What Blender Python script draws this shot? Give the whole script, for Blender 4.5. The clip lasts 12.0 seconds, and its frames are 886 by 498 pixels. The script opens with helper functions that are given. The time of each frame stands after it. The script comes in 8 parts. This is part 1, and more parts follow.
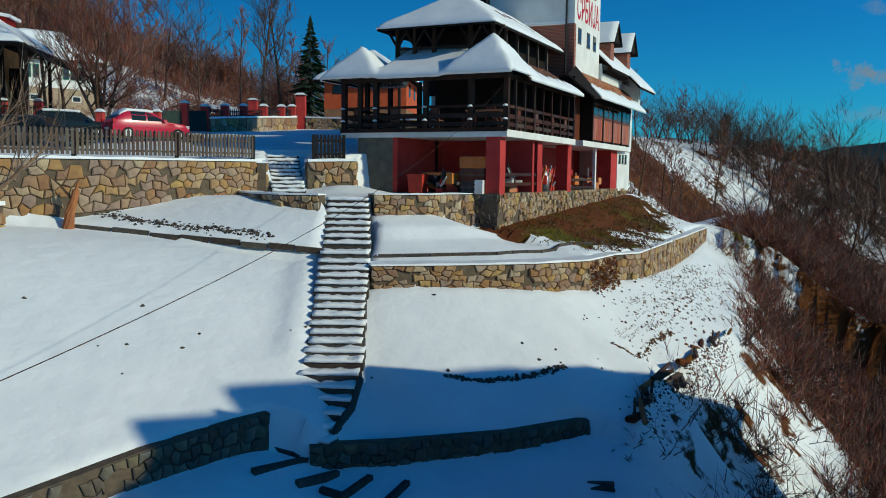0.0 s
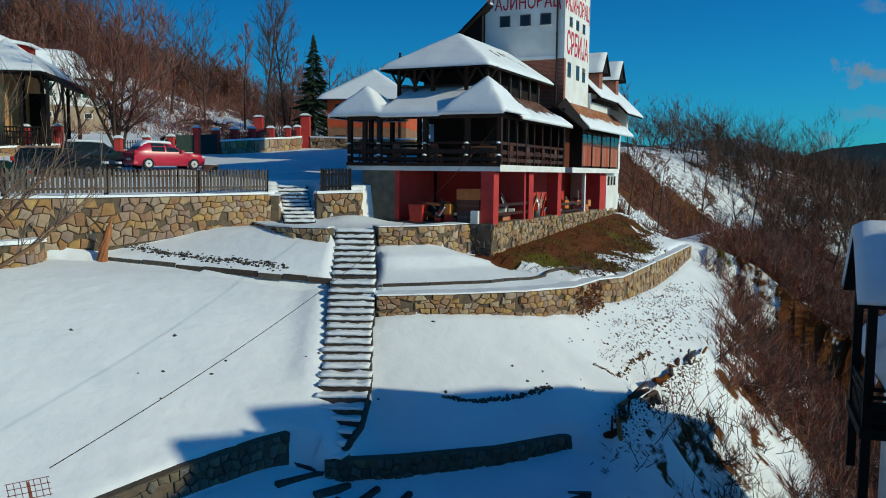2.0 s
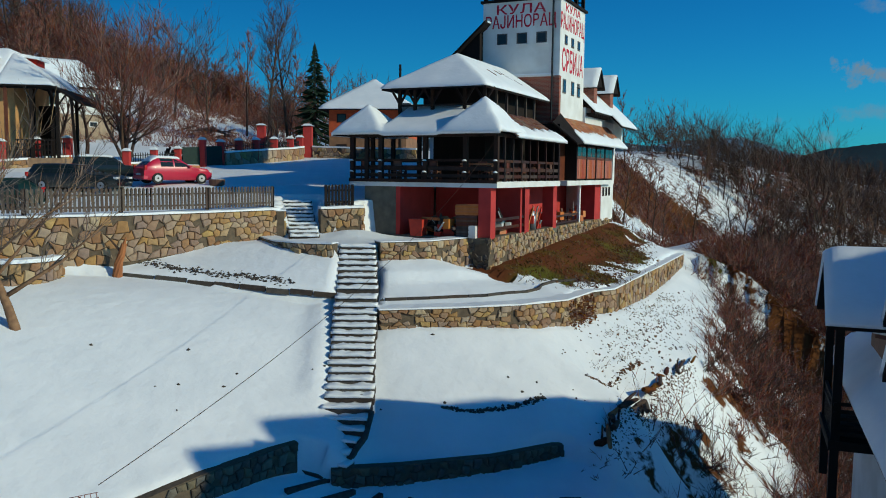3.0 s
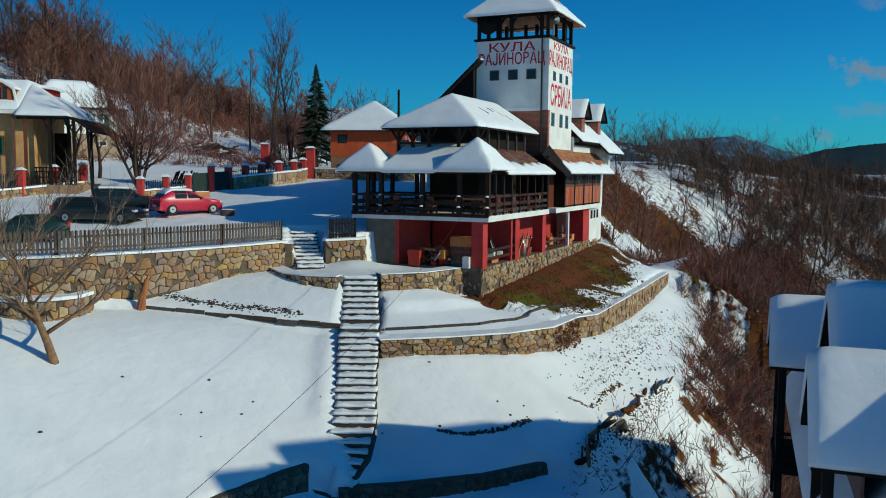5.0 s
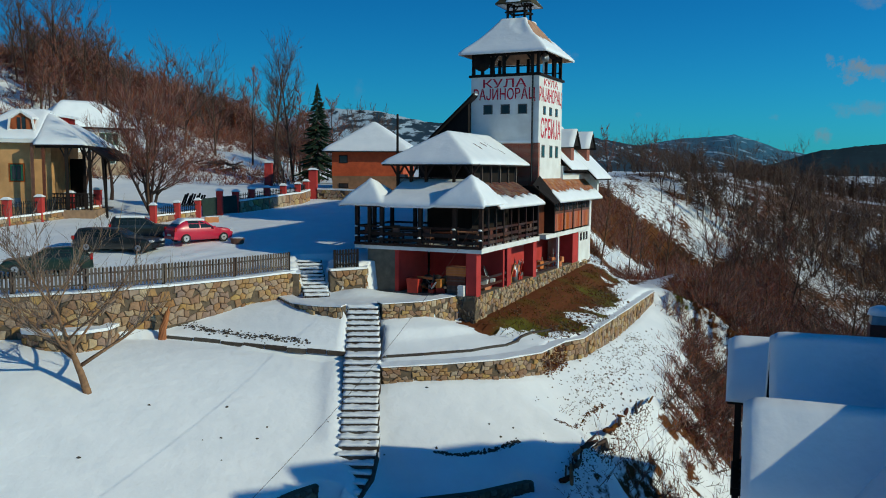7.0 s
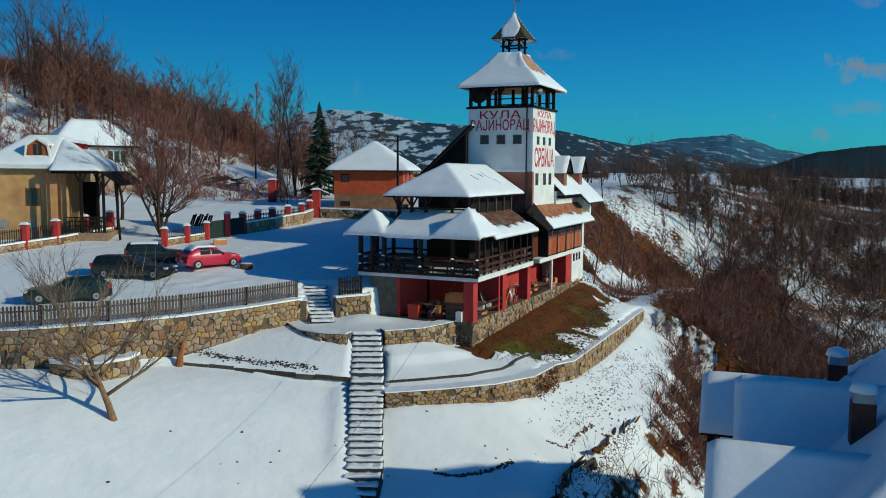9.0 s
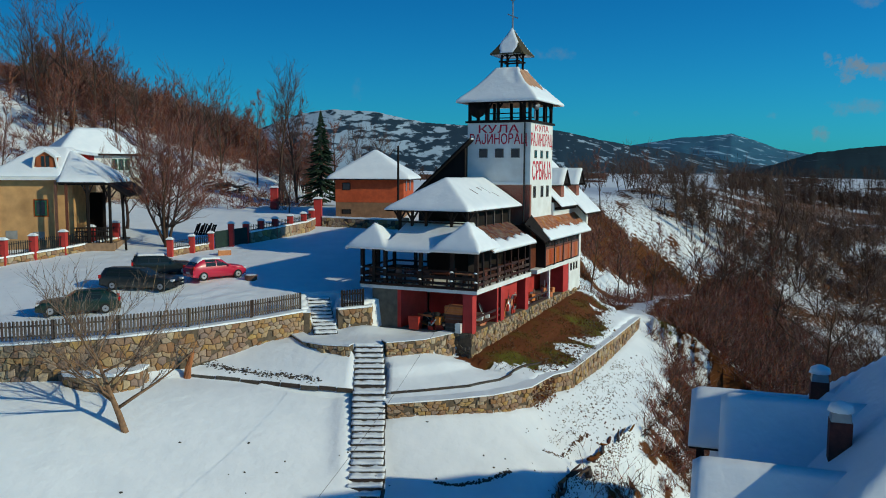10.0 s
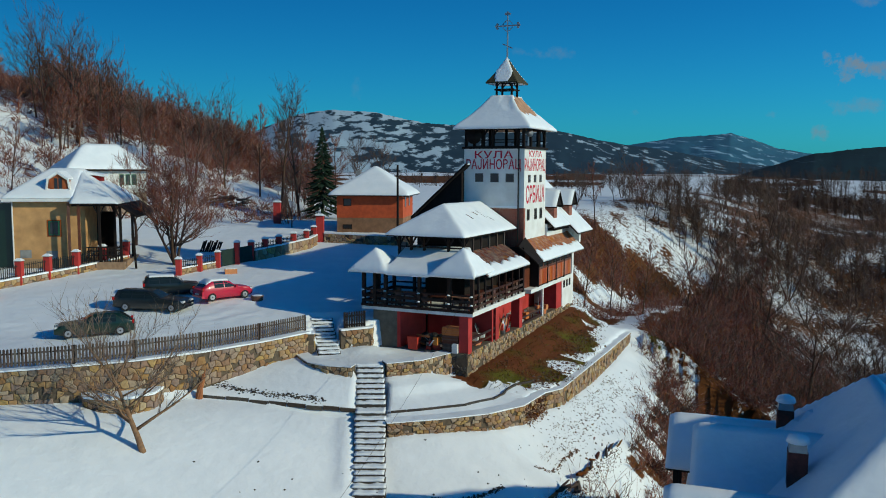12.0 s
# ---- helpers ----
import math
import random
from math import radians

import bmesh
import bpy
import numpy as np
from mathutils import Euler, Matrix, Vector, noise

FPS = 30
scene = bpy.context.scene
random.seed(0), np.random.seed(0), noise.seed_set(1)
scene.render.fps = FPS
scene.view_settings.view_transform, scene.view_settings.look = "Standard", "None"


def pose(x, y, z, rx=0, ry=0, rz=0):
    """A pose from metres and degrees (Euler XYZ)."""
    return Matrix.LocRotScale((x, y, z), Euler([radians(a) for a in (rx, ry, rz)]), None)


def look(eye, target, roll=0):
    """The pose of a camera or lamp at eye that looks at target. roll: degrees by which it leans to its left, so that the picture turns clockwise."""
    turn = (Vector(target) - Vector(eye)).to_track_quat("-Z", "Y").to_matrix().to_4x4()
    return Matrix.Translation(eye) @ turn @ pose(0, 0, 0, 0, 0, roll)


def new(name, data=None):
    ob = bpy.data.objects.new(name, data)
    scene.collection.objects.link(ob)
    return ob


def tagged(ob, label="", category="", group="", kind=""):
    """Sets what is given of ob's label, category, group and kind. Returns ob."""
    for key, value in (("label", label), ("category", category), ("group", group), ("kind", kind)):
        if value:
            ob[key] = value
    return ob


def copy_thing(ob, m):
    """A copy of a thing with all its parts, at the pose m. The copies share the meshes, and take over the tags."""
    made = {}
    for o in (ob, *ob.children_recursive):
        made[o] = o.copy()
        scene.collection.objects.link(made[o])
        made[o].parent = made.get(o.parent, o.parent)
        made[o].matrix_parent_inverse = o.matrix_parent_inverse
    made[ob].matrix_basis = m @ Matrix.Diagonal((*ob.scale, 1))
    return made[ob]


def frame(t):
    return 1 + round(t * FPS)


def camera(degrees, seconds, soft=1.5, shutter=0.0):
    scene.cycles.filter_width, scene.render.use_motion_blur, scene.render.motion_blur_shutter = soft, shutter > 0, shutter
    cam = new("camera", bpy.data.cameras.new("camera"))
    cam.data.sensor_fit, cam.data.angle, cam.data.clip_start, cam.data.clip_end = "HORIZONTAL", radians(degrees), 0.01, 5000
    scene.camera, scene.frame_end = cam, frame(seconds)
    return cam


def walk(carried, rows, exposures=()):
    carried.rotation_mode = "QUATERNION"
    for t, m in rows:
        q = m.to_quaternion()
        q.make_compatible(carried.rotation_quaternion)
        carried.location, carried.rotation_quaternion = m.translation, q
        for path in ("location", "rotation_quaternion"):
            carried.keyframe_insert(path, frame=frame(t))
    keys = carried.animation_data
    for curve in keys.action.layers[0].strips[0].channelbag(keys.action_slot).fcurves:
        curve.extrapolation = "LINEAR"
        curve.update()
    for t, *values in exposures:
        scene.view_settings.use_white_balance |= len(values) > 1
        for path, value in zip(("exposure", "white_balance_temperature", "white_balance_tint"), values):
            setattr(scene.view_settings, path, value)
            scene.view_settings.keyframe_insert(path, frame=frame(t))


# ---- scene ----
cam = camera(56.0, 12.0, soft=1.0)
# seconds, eye x y z, pitch, roll, yaw
ROWS = [
    (0.0, 0.0, 0.0, 12.0, -5.182, -0.69, 0.101),
    (0.5, 0.003, -0.772, 12.364, -5.182, -0.68, 0.086),
    (1.0, 0.008, -1.533, 12.745, -5.196, -0.67, 0.072),
    (1.5, 0.014, -2.297, 13.131, -5.196, -0.64, 0.057),
    (2.0, 0.017, -3.002, 13.488, -5.225, -0.62, 0.029),
    (2.5, 0.02, -3.767, 13.891, -5.239, -0.61, 0.014),
    (3.0, 0.022, -4.534, 14.313, -5.268, -0.6, -0.014),
    (5.0, 0.168, -7.637, 16.173, -5.311, -0.41, -0.101),
    (5.5, 0.199, -8.415, 16.657, -5.311, -0.39, -0.144),
    (6.0, 0.23, -9.19, 17.134, -5.339, -0.36, -0.172),
    (6.5, 0.249, -9.973, 17.642, -5.353, -0.35, -0.201),
    (7.0, 0.249, -10.816, 18.185, -5.368, -0.33, -0.23),
    (9.0, 0.202, -13.501, 20.175, -5.411, -0.28, -0.345),
    (9.5, 0.19, -14.147, 20.67, -5.425, -0.28, -0.359),
    (10.0, 0.179, -14.791, 21.161, -5.454, -0.27, -0.374),
    (10.5, 0.199, -15.488, 21.677, -5.468, -0.26, -0.388),
    (11.0, 0.238, -16.079, 22.1, -5.468, -0.26, -0.388),
    (11.5, 0.272, -16.714, 22.57, -5.497, -0.24, -0.402),
    (12.0, 0.288, -17.366, 23.052, -5.511, -0.23, -0.417),
]
walk(cam, [(t, pose(x, y, z, 90 + pitch, roll, yaw)) for t, x, y, z, pitch, roll, yaw in ROWS], exposures=[(0.0, -0.85, 6500, 2.0), (12.0, -0.85, 6500, 2.0)])

# ---- world, sun, exposure ----
SUN_AZ, SUN_EL = (0.908, -0.419), 23.0
sun_dir = Vector((SUN_AZ[0] * math.cos(radians(SUN_EL)), SUN_AZ[1] * math.cos(radians(SUN_EL)), math.sin(radians(SUN_EL)))).normalized()
world = bpy.data.worlds.new("winter_sky")
scene.world = world
world.use_nodes = True
wn = world.node_tree
wn.nodes.clear()
w_out = wn.nodes.new("ShaderNodeOutputWorld")
w_bg = wn.nodes.new("ShaderNodeBackground")
w_sky = wn.nodes.new("ShaderNodeTexSky")
w_sky.sky_type = "NISHITA"
w_sky.sun_disc = False
w_sky.sun_elevation = radians(SUN_EL)
w_sky.sun_rotation = math.atan2(SUN_AZ[0], SUN_AZ[1])
w_sky.altitude, w_sky.air_density, w_sky.dust_density, w_sky.ozone_density = 600, 1.0, 0.6, 2.2
w_tint = wn.nodes.new("ShaderNodeMix")
w_tint.data_type, w_tint.blend_type = "RGBA", "MULTIPLY"
w_tint.inputs[0].default_value = 1.0
wn.links.new(w_sky.outputs[0], w_tint.inputs[6])
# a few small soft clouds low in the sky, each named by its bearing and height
w_tc = wn.nodes.new("ShaderNodeTexCoord")
w_sep = wn.nodes.new("ShaderNodeSeparateXYZ")
wn.links.new(w_tc.outputs["Generated"], w_sep.inputs[0])


def w_math(op, a, b=None):
    n = wn.nodes.new("ShaderNodeMath")
    n.operation = op
    for i, v in enumerate((a, b)):
        if v is None:
            continue
        if isinstance(v, (int, float)):
            n.inputs[i].default_value = v
        else:
            wn.links.new(v, n.inputs[i])
    return n.outputs[0]


w_noise = wn.nodes.new("ShaderNodeTexNoise")
w_noise.inputs["Scale"].default_value, w_noise.inputs["Detail"].default_value, w_noise.inputs["Roughness"].default_value = 60.0, 6, 0.65
wn.links.new(w_tc.outputs["Generated"], w_noise.inputs["Vector"])
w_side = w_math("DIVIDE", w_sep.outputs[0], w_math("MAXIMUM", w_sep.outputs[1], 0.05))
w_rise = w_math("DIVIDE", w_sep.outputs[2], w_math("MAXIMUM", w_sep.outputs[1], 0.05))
w_low = wn.nodes.new("ShaderNodeMapRange")
w_low.interpolation_type = "SMOOTHSTEP"
w_low.inputs[1].default_value, w_low.inputs[2].default_value = 0.0, 0.24
wn.links.new(w_sep.outputs[2], w_low.inputs[0])
w_haze = wn.nodes.new("ShaderNodeMix")
w_haze.data_type = "RGBA"
w_haze.inputs[6].default_value, w_haze.inputs[7].default_value = (0.085, 0.70, 1.13, 1), (0.05, 0.55, 1.05, 1)
wn.links.new(w_low.outputs[0], w_haze.inputs[0])
w_east = w_math("ADD", 1.04, w_math("MULTIPLY", w_sep.outputs[0], 0.6))
w_gain = wn.nodes.new("ShaderNodeMix")
w_gain.data_type, w_gain.blend_type = "RGBA", "MULTIPLY"
w_gain.inputs[0].default_value = 1.0
wn.links.new(w_haze.outputs[2], w_gain.inputs[6])
wn.links.new(w_math("MINIMUM", w_math("MAXIMUM", w_east, 0.75), 1.4), w_gain.inputs[7])
wn.links.new(w_gain.outputs[2], w_tint.inputs[7])
w_sum = 0.0
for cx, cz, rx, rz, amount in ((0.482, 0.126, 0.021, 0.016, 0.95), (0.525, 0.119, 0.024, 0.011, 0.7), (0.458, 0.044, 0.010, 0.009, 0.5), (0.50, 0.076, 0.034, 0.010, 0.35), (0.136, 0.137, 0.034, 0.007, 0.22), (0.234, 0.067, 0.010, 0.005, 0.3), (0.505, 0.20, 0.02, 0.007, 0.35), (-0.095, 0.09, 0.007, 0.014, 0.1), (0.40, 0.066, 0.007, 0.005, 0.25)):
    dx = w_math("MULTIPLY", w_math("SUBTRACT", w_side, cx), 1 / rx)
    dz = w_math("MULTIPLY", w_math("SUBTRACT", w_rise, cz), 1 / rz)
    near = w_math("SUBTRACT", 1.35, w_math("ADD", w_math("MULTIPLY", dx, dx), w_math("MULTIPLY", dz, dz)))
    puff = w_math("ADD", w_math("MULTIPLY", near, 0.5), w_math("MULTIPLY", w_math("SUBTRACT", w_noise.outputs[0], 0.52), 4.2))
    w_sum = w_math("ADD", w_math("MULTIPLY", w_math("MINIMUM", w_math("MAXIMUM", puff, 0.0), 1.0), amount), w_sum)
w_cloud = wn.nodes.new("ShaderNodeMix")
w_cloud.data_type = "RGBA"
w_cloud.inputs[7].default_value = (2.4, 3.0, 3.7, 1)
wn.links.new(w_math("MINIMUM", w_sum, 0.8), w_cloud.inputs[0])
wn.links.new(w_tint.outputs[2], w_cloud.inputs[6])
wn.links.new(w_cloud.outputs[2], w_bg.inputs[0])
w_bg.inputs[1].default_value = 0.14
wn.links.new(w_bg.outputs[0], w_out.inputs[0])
sun = new("sun", bpy.data.lights.new("sun", "SUN"))
sun.data.energy, sun.data.angle, sun.data.color = 5.1, radians(0.6), (1.0, 0.95, 0.73)
sun.matrix_world = look(sun_dir * 100, (0, 0, 0))


# ---- materials ----
def mat(name, base, base2=None, scale=4.0, rough=0.8, metal=0.0, bump=0.3, bump_scale=30.0, rand=0.0, stain=0.0, coat=0.0, stretch=(1, 1, 1), grain=0.02, spec=0.25):
    m = bpy.data.materials.new(name)
    m.use_nodes = True
    nt = m.node_tree
    bs = nt.nodes["Principled BSDF"]
    bs.inputs["Roughness"].default_value = rough
    bs.inputs["Metallic"].default_value = metal
    bs.inputs["Coat Weight"].default_value = coat
    bs.inputs["Specular IOR Level"].default_value = 0.5 if rough < 0.45 else spec
    tc = nt.nodes.new("ShaderNodeTexCoord")
    mp = nt.nodes.new("ShaderNodeMapping")
    mp.inputs["Scale"].default_value = stretch
    nt.links.new(tc.outputs["Object"], mp.inputs[0])
    n1 = nt.nodes.new("ShaderNodeTexNoise")
    n1.inputs["Scale"].default_value, n1.inputs["Detail"].default_value = scale, 6
    nt.links.new(mp.outputs[0], n1.inputs["Vector"])
    n2 = nt.nodes.new("ShaderNodeTexNoise")
    n2.inputs["Scale"].default_value, n2.inputs["Detail"].default_value = bump_scale, 4
    nt.links.new(mp.outputs[0], n2.inputs["Vector"])
    ramp = nt.nodes.new("ShaderNodeMapRange")
    ramp.inputs[1].default_value, ramp.inputs[2].default_value = 0.32, 0.68
    nt.links.new(n1.outputs[0], ramp.inputs[0])
    mix = nt.nodes.new("ShaderNodeMix")
    mix.data_type = "RGBA"
    b2 = base2 if base2 else tuple(c * 0.75 for c in base)
    mix.inputs[6].default_value, mix.inputs[7].default_value = (*base, 1), (*b2, 1)
    nt.links.new(ramp.outputs[0], mix.inputs[0])
    last = mix.outputs[2]
    if rand:
        oi = nt.nodes.new("ShaderNodeObjectInfo")
        geo = nt.nodes.new("ShaderNodeNewGeometry")
        add = nt.nodes.new("ShaderNodeMath")
        add.operation = "ADD"
        nt.links.new(oi.outputs["Random"], add.inputs[0])
        nt.links.new(geo.outputs["Random Per Island"], add.inputs[1])
        fr = nt.nodes.new("ShaderNodeMath")
        fr.operation = "FRACT"
        nt.links.new(add.outputs[0], fr.inputs[0])
        hs = nt.nodes.new("ShaderNodeHueSaturation")
        mr = nt.nodes.new("ShaderNodeMapRange")
        mr.inputs[3].default_value, mr.inputs[4].default_value = 1 - rand, 1 + rand
        nt.links.new(fr.outputs[0], mr.inputs[0])
        nt.links.new(mr.outputs[0], hs.inputs["Value"])
        mh = nt.nodes.new("ShaderNodeMapRange")
        mh.inputs[3].default_value, mh.inputs[4].default_value = 0.5 - rand * 0.09, 0.5 + rand * 0.06
        nt.links.new(fr.outputs[0], mh.inputs[0])
        nt.links.new(mh.outputs[0], hs.inputs["Hue"])
        m7 = nt.nodes.new("ShaderNodeMath")
        m7.operation = "MULTIPLY"
        m7.inputs[1].default_value = 7.31
        nt.links.new(fr.outputs[0], m7.inputs[0])
        f7 = nt.nodes.new("ShaderNodeMath")
        f7.operation = "FRACT"
        nt.links.new(m7.outputs[0], f7.inputs[0])
        ms = nt.nodes.new("ShaderNodeMapRange")
        ms.inputs[3].default_value, ms.inputs[4].default_value = 1 - rand * 1.5, 1 + rand * 0.6
        nt.links.new(f7.outputs[0], ms.inputs[0])
        nt.links.new(ms.outputs[0], hs.inputs["Saturation"])
        nt.links.new(last, hs.inputs["Color"])
        last = hs.outputs[0]
    if stain:
        n3 = nt.nodes.new("ShaderNodeTexNoise")
        n3.inputs["Scale"].default_value, n3.inputs["Detail"].default_value = 0.7, 8
        nt.links.new(tc.outputs["Object"], n3.inputs["Vector"])
        r3 = nt.nodes.new("ShaderNodeMapRange")
        r3.inputs[1].default_value, r3.inputs[2].default_value, r3.inputs[4].default_value = 0.45, 0.75, stain
        nt.links.new(n3.outputs[0], r3.inputs[0])
        mx = nt.nodes.new("ShaderNodeMix")
        mx.data_type, mx.blend_type = "RGBA", "MULTIPLY"
        mx.inputs[7].default_value = (0.35, 0.3, 0.25, 1)
        nt.links.new(r3.outputs[0], mx.inputs[0])
        nt.links.new(last, mx.inputs[6])
        last = mx.outputs[2]
    nt.links.new(last, bs.inputs["Base Color"])
    if bump:
        bp = nt.nodes.new("ShaderNodeBump")
        bp.inputs["Strength"].default_value, bp.inputs["Distance"].default_value = bump, grain
        nt.links.new(n2.outputs[0], bp.inputs["Height"])
        nt.links.new(bp.outputs[0], bs.inputs["Normal"])
    return m


M_SNOW = mat("snow", (0.86, 0.87, 0.88), (0.80, 0.82, 0.84), 1.2, 0.65, 0, 0.35, 3.0, grain=0.06)
M_STONE = mat("field_stone", (0.40, 0.25, 0.12), (0.27, 0.168, 0.087), 3.0, 0.85, 0, 0.6, 22, rand=0.24)
# Darker copy of M_STONE: shade on the lower walls put into the colour
M_DARKSTONE = mat("shaded_field_stone", (0.15, 0.12, 0.085), (0.09, 0.075, 0.055), 3.0, 0.9, 0, 0.6, 22, rand=0.3)
# Brick darkened so the chimneys' shade sits in the colour
M_CHIMNEY = mat("shaded_red_brick", (0.15, 0.032, 0.024), (0.09, 0.024, 0.02), 5, 0.9, 0, 0.4, 25, rand=0.15)
M_MORTAR = mat("dark_mortar", (0.15, 0.11, 0.075), (0.09, 0.07, 0.05), 5, 0.95)
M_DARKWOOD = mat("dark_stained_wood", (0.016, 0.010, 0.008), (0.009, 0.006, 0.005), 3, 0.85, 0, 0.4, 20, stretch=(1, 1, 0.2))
M_BROWNWOOD = mat("brown_wood", (0.16, 0.055, 0.028), (0.10, 0.035, 0.02), 3, 0.6, 0, 0.4, 18, rand=0.2)
M_ORANGEWOOD = mat("orange_varnished_wood", (0.50, 0.12, 0.025), (0.38, 0.075, 0.02), 6, 0.4, 0, 0.3, 14, rand=0.15, stretch=(1, 1, 0.15))
M_GREYWOOD = mat("weathered_grey_wood", (0.125, 0.09, 0.07), (0.07, 0.052, 0.042), 4, 0.85, 0, 0.5, 25, rand=0.25, stretch=(1, 1, 0.2))
M_REDPAINT = mat("red_wall_paint", (0.52, 0.05, 0.045), (0.42, 0.04, 0.035), 1.5, 0.8, 0, 0.2, 40, stain=0.35)
M_WHITE = mat("white_render", (0.80, 0.79, 0.76), (0.72, 0.70, 0.66), 1.2, 0.85, 0, 0.25, 50, stain=0.25)
M_BRICK = mat("red_brick", (0.33, 0.07, 0.04), (0.22, 0.05, 0.03), 5, 0.9, 0, 0.4, 25, rand=0.3)
M_TILE = mat("brown_roof_tile", (0.20, 0.075, 0.035), (0.11, 0.045, 0.028), 3, 0.8, 0, 0.5, 12, rand=0.3)
M_ORANGETILE = mat("orange_brown_roof_tile", (0.42, 0.15, 0.05), (0.26, 0.09, 0.035), 2.5, 0.8, 0, 0.6, 10, rand=0.2)
M_REDLETTER = mat("red_letter_paint", (0.55, 0.02, 0.05), (0.45, 0.02, 0.04), 4, 0.7)
M_GLASS = mat("dark_window_glass", (0.03, 0.035, 0.04), (0.02, 0.025, 0.03), 2, 0.08, 0, 0.0)
M_CONCRETE = mat("grey_concrete", (0.34, 0.33, 0.31), (0.24, 0.23, 0.22), 2, 0.9, 0, 0.4, 30, stain=0.4)
M_BARK = mat("grey_brown_bark", (0.095, 0.052, 0.036), (0.055, 0.034, 0.024), 5, 0.9, 0, 0.6, 20, rand=0.25)
M_TWIG = mat("red_brown_twigs", (0.30, 0.094, 0.052), (0.14, 0.052, 0.032), 2, 0.9, 0, 0, 10, rand=0.35)
M_METAL = mat("grey_metal", (0.35, 0.36, 0.37), (0.28, 0.28, 0.3), 4, 0.45, 0.8, 0.1)
M_MOSSWOOD = mat("mossy_dark_shingles", (0.075, 0.06, 0.03), (0.04, 0.035, 0.02), 4, 0.9, 0, 0.5, 12)
M_BLACK = mat("black_iron", (0.02, 0.02, 0.022), (0.03, 0.03, 0.03), 6, 0.55, 0.3, 0.2)


# ---- mesh builder ----
class Build:
    def __init__(self):
        self.v, self.f = [], []

    def add(self, verts, faces):
        n = len(self.v)
        self.v.extend(verts)
        self.f.extend([tuple(i + n for i in f) for f in faces])
        return self

    def hexa(self, p):
        return self.add(p, [(0, 3, 2, 1), (4, 5, 6, 7), (0, 1, 5, 4), (1, 2, 6, 5), (2, 3, 7, 6), (3, 0, 4, 7)])

    def box(self, x0, x1, y0, y1, z0, z1):
        return self.hexa([(x0, y0, z0), (x1, y0, z0), (x1, y1, z0), (x0, y1, z0), (x0, y0, z1), (x1, y0, z1), (x1, y1, z1), (x0, y1, z1)])

    def beam(self, p, q, w, h):
        p, q = Vector(p), Vector(q)
        d = (q - p).normalized()
        s = d.cross(Vector((0, 0, 1)))
        s = s.normalized() if s.length > 1e-3 else Vector((1, 0, 0))
        up = s.cross(d)
        o = []
        for e in (p, q):
            for a, b in ((-1, -1), (1, -1), (1, 1), (-1, 1)):
                o.append(tuple(e + s * (a * w / 2) + up * (b * h / 2)))
        return self.hexa(o)

    def tube(self, pts, radii, n=6):
        base = len(self.v)
        for i, p in enumerate(pts):
            a = Vector(pts[max(0, i - 1)])
            b = Vector(pts[min(len(pts) - 1, i + 1)])
            d = (b - a).normalized()
            s = d.cross(Vector((0.13, 0.21, 1)))
            s = s.normalized() if s.length > 1e-3 else Vector((1, 0, 0))
            t = d.cross(s)
            for k in range(n):
                an = 2 * math.pi * k / n
                self.v.append(tuple(Vector(p) + (s * math.cos(an) + t * math.sin(an)) * radii[i]))
        for i in range(len(pts) - 1):
            for k in range(n):
                a, b = base + i * n + k, base + i * n + (k + 1) % n
                self.f.append((a, b, b + n, a + n))
        self.f.append(tuple(base + k for k in reversed(range(n))))
        self.f.append(tuple(base + (len(pts) - 1) * n + k for k in range(n)))
        return self

    def prism(self, outline, z0, z1):
        n = len(outline)
        return self.add([(x, y, z0) for x, y in outline] + [(x, y, z1) for x, y in outline],
                        [tuple(reversed(range(n))), tuple(range(n, 2 * n))] + [(i, (i + 1) % n, n + (i + 1) % n, n + i) for i in range(n)])

    def sheet(self, x0, x1, y0, y1, nx, ny, top, under):
        """A slab over a rectangle: top(x, y) and under(x, y) give its two faces."""
        base = len(self.v)
        xs = [x0 + (x1 - x0) * i / nx for i in range(nx + 1)]
        ys = [y0 + (y1 - y0) * j / ny for j in range(ny + 1)]
        for fn in (top, under):
            self.v.extend([(x, y, fn(x, y)) for y in ys for x in xs])
        m, k = nx + 1, (nx + 1) * (ny + 1)
        for j in range(ny):
            for i in range(nx):
                a = base + j * m + i
                self.f.append((a, a + 1, a + m + 1, a + m))
                self.f.append((a + k, a + k + m, a + k + m + 1, a + k + 1))
        for i in range(nx):
            a, b = base + i, base + ny * m + i
            self.f.append((a, a + k, a + k + 1, a + 1))
            self.f.append((b, b + 1, b + k + 1, b + k))
        for j in range(ny):
            a, b = base + j * m, base + j * m + nx
            self.f.append((a, a + m, a + k + m, a + k))
            self.f.append((b, b + k, b + k + m, b + m))
        return self

    def mesh(self, name, material, smooth=False):
        me = bpy.data.meshes.new(name)
        me.from_pydata([tuple(v) for v in self.v], [], self.f)
        me.materials.append(material)
        if smooth:
            me.shade_smooth()
        me.update()
        return me


def part(name, b, material, parent, label="", smooth=False):
    ob = new(name, b.mesh(name, material, smooth))
    ob.parent = parent
    if label:
        ob["label"] = label
    return ob


def thing(name, label, category, m=None, group="", kind=""):
    ob = new(name)
    ob.empty_display_size = 0.3
    if m is not None:
        ob.matrix_world = m
    return tagged(ob, label, category, group, kind)


def solid(name, b, material, label, category="", group="", kind="", smooth=False, m=None):
    ob = new(name, b.mesh(name, material, smooth))
    if m is not None:
        ob.matrix_world = m
    return tagged(ob, label, category, group, kind)


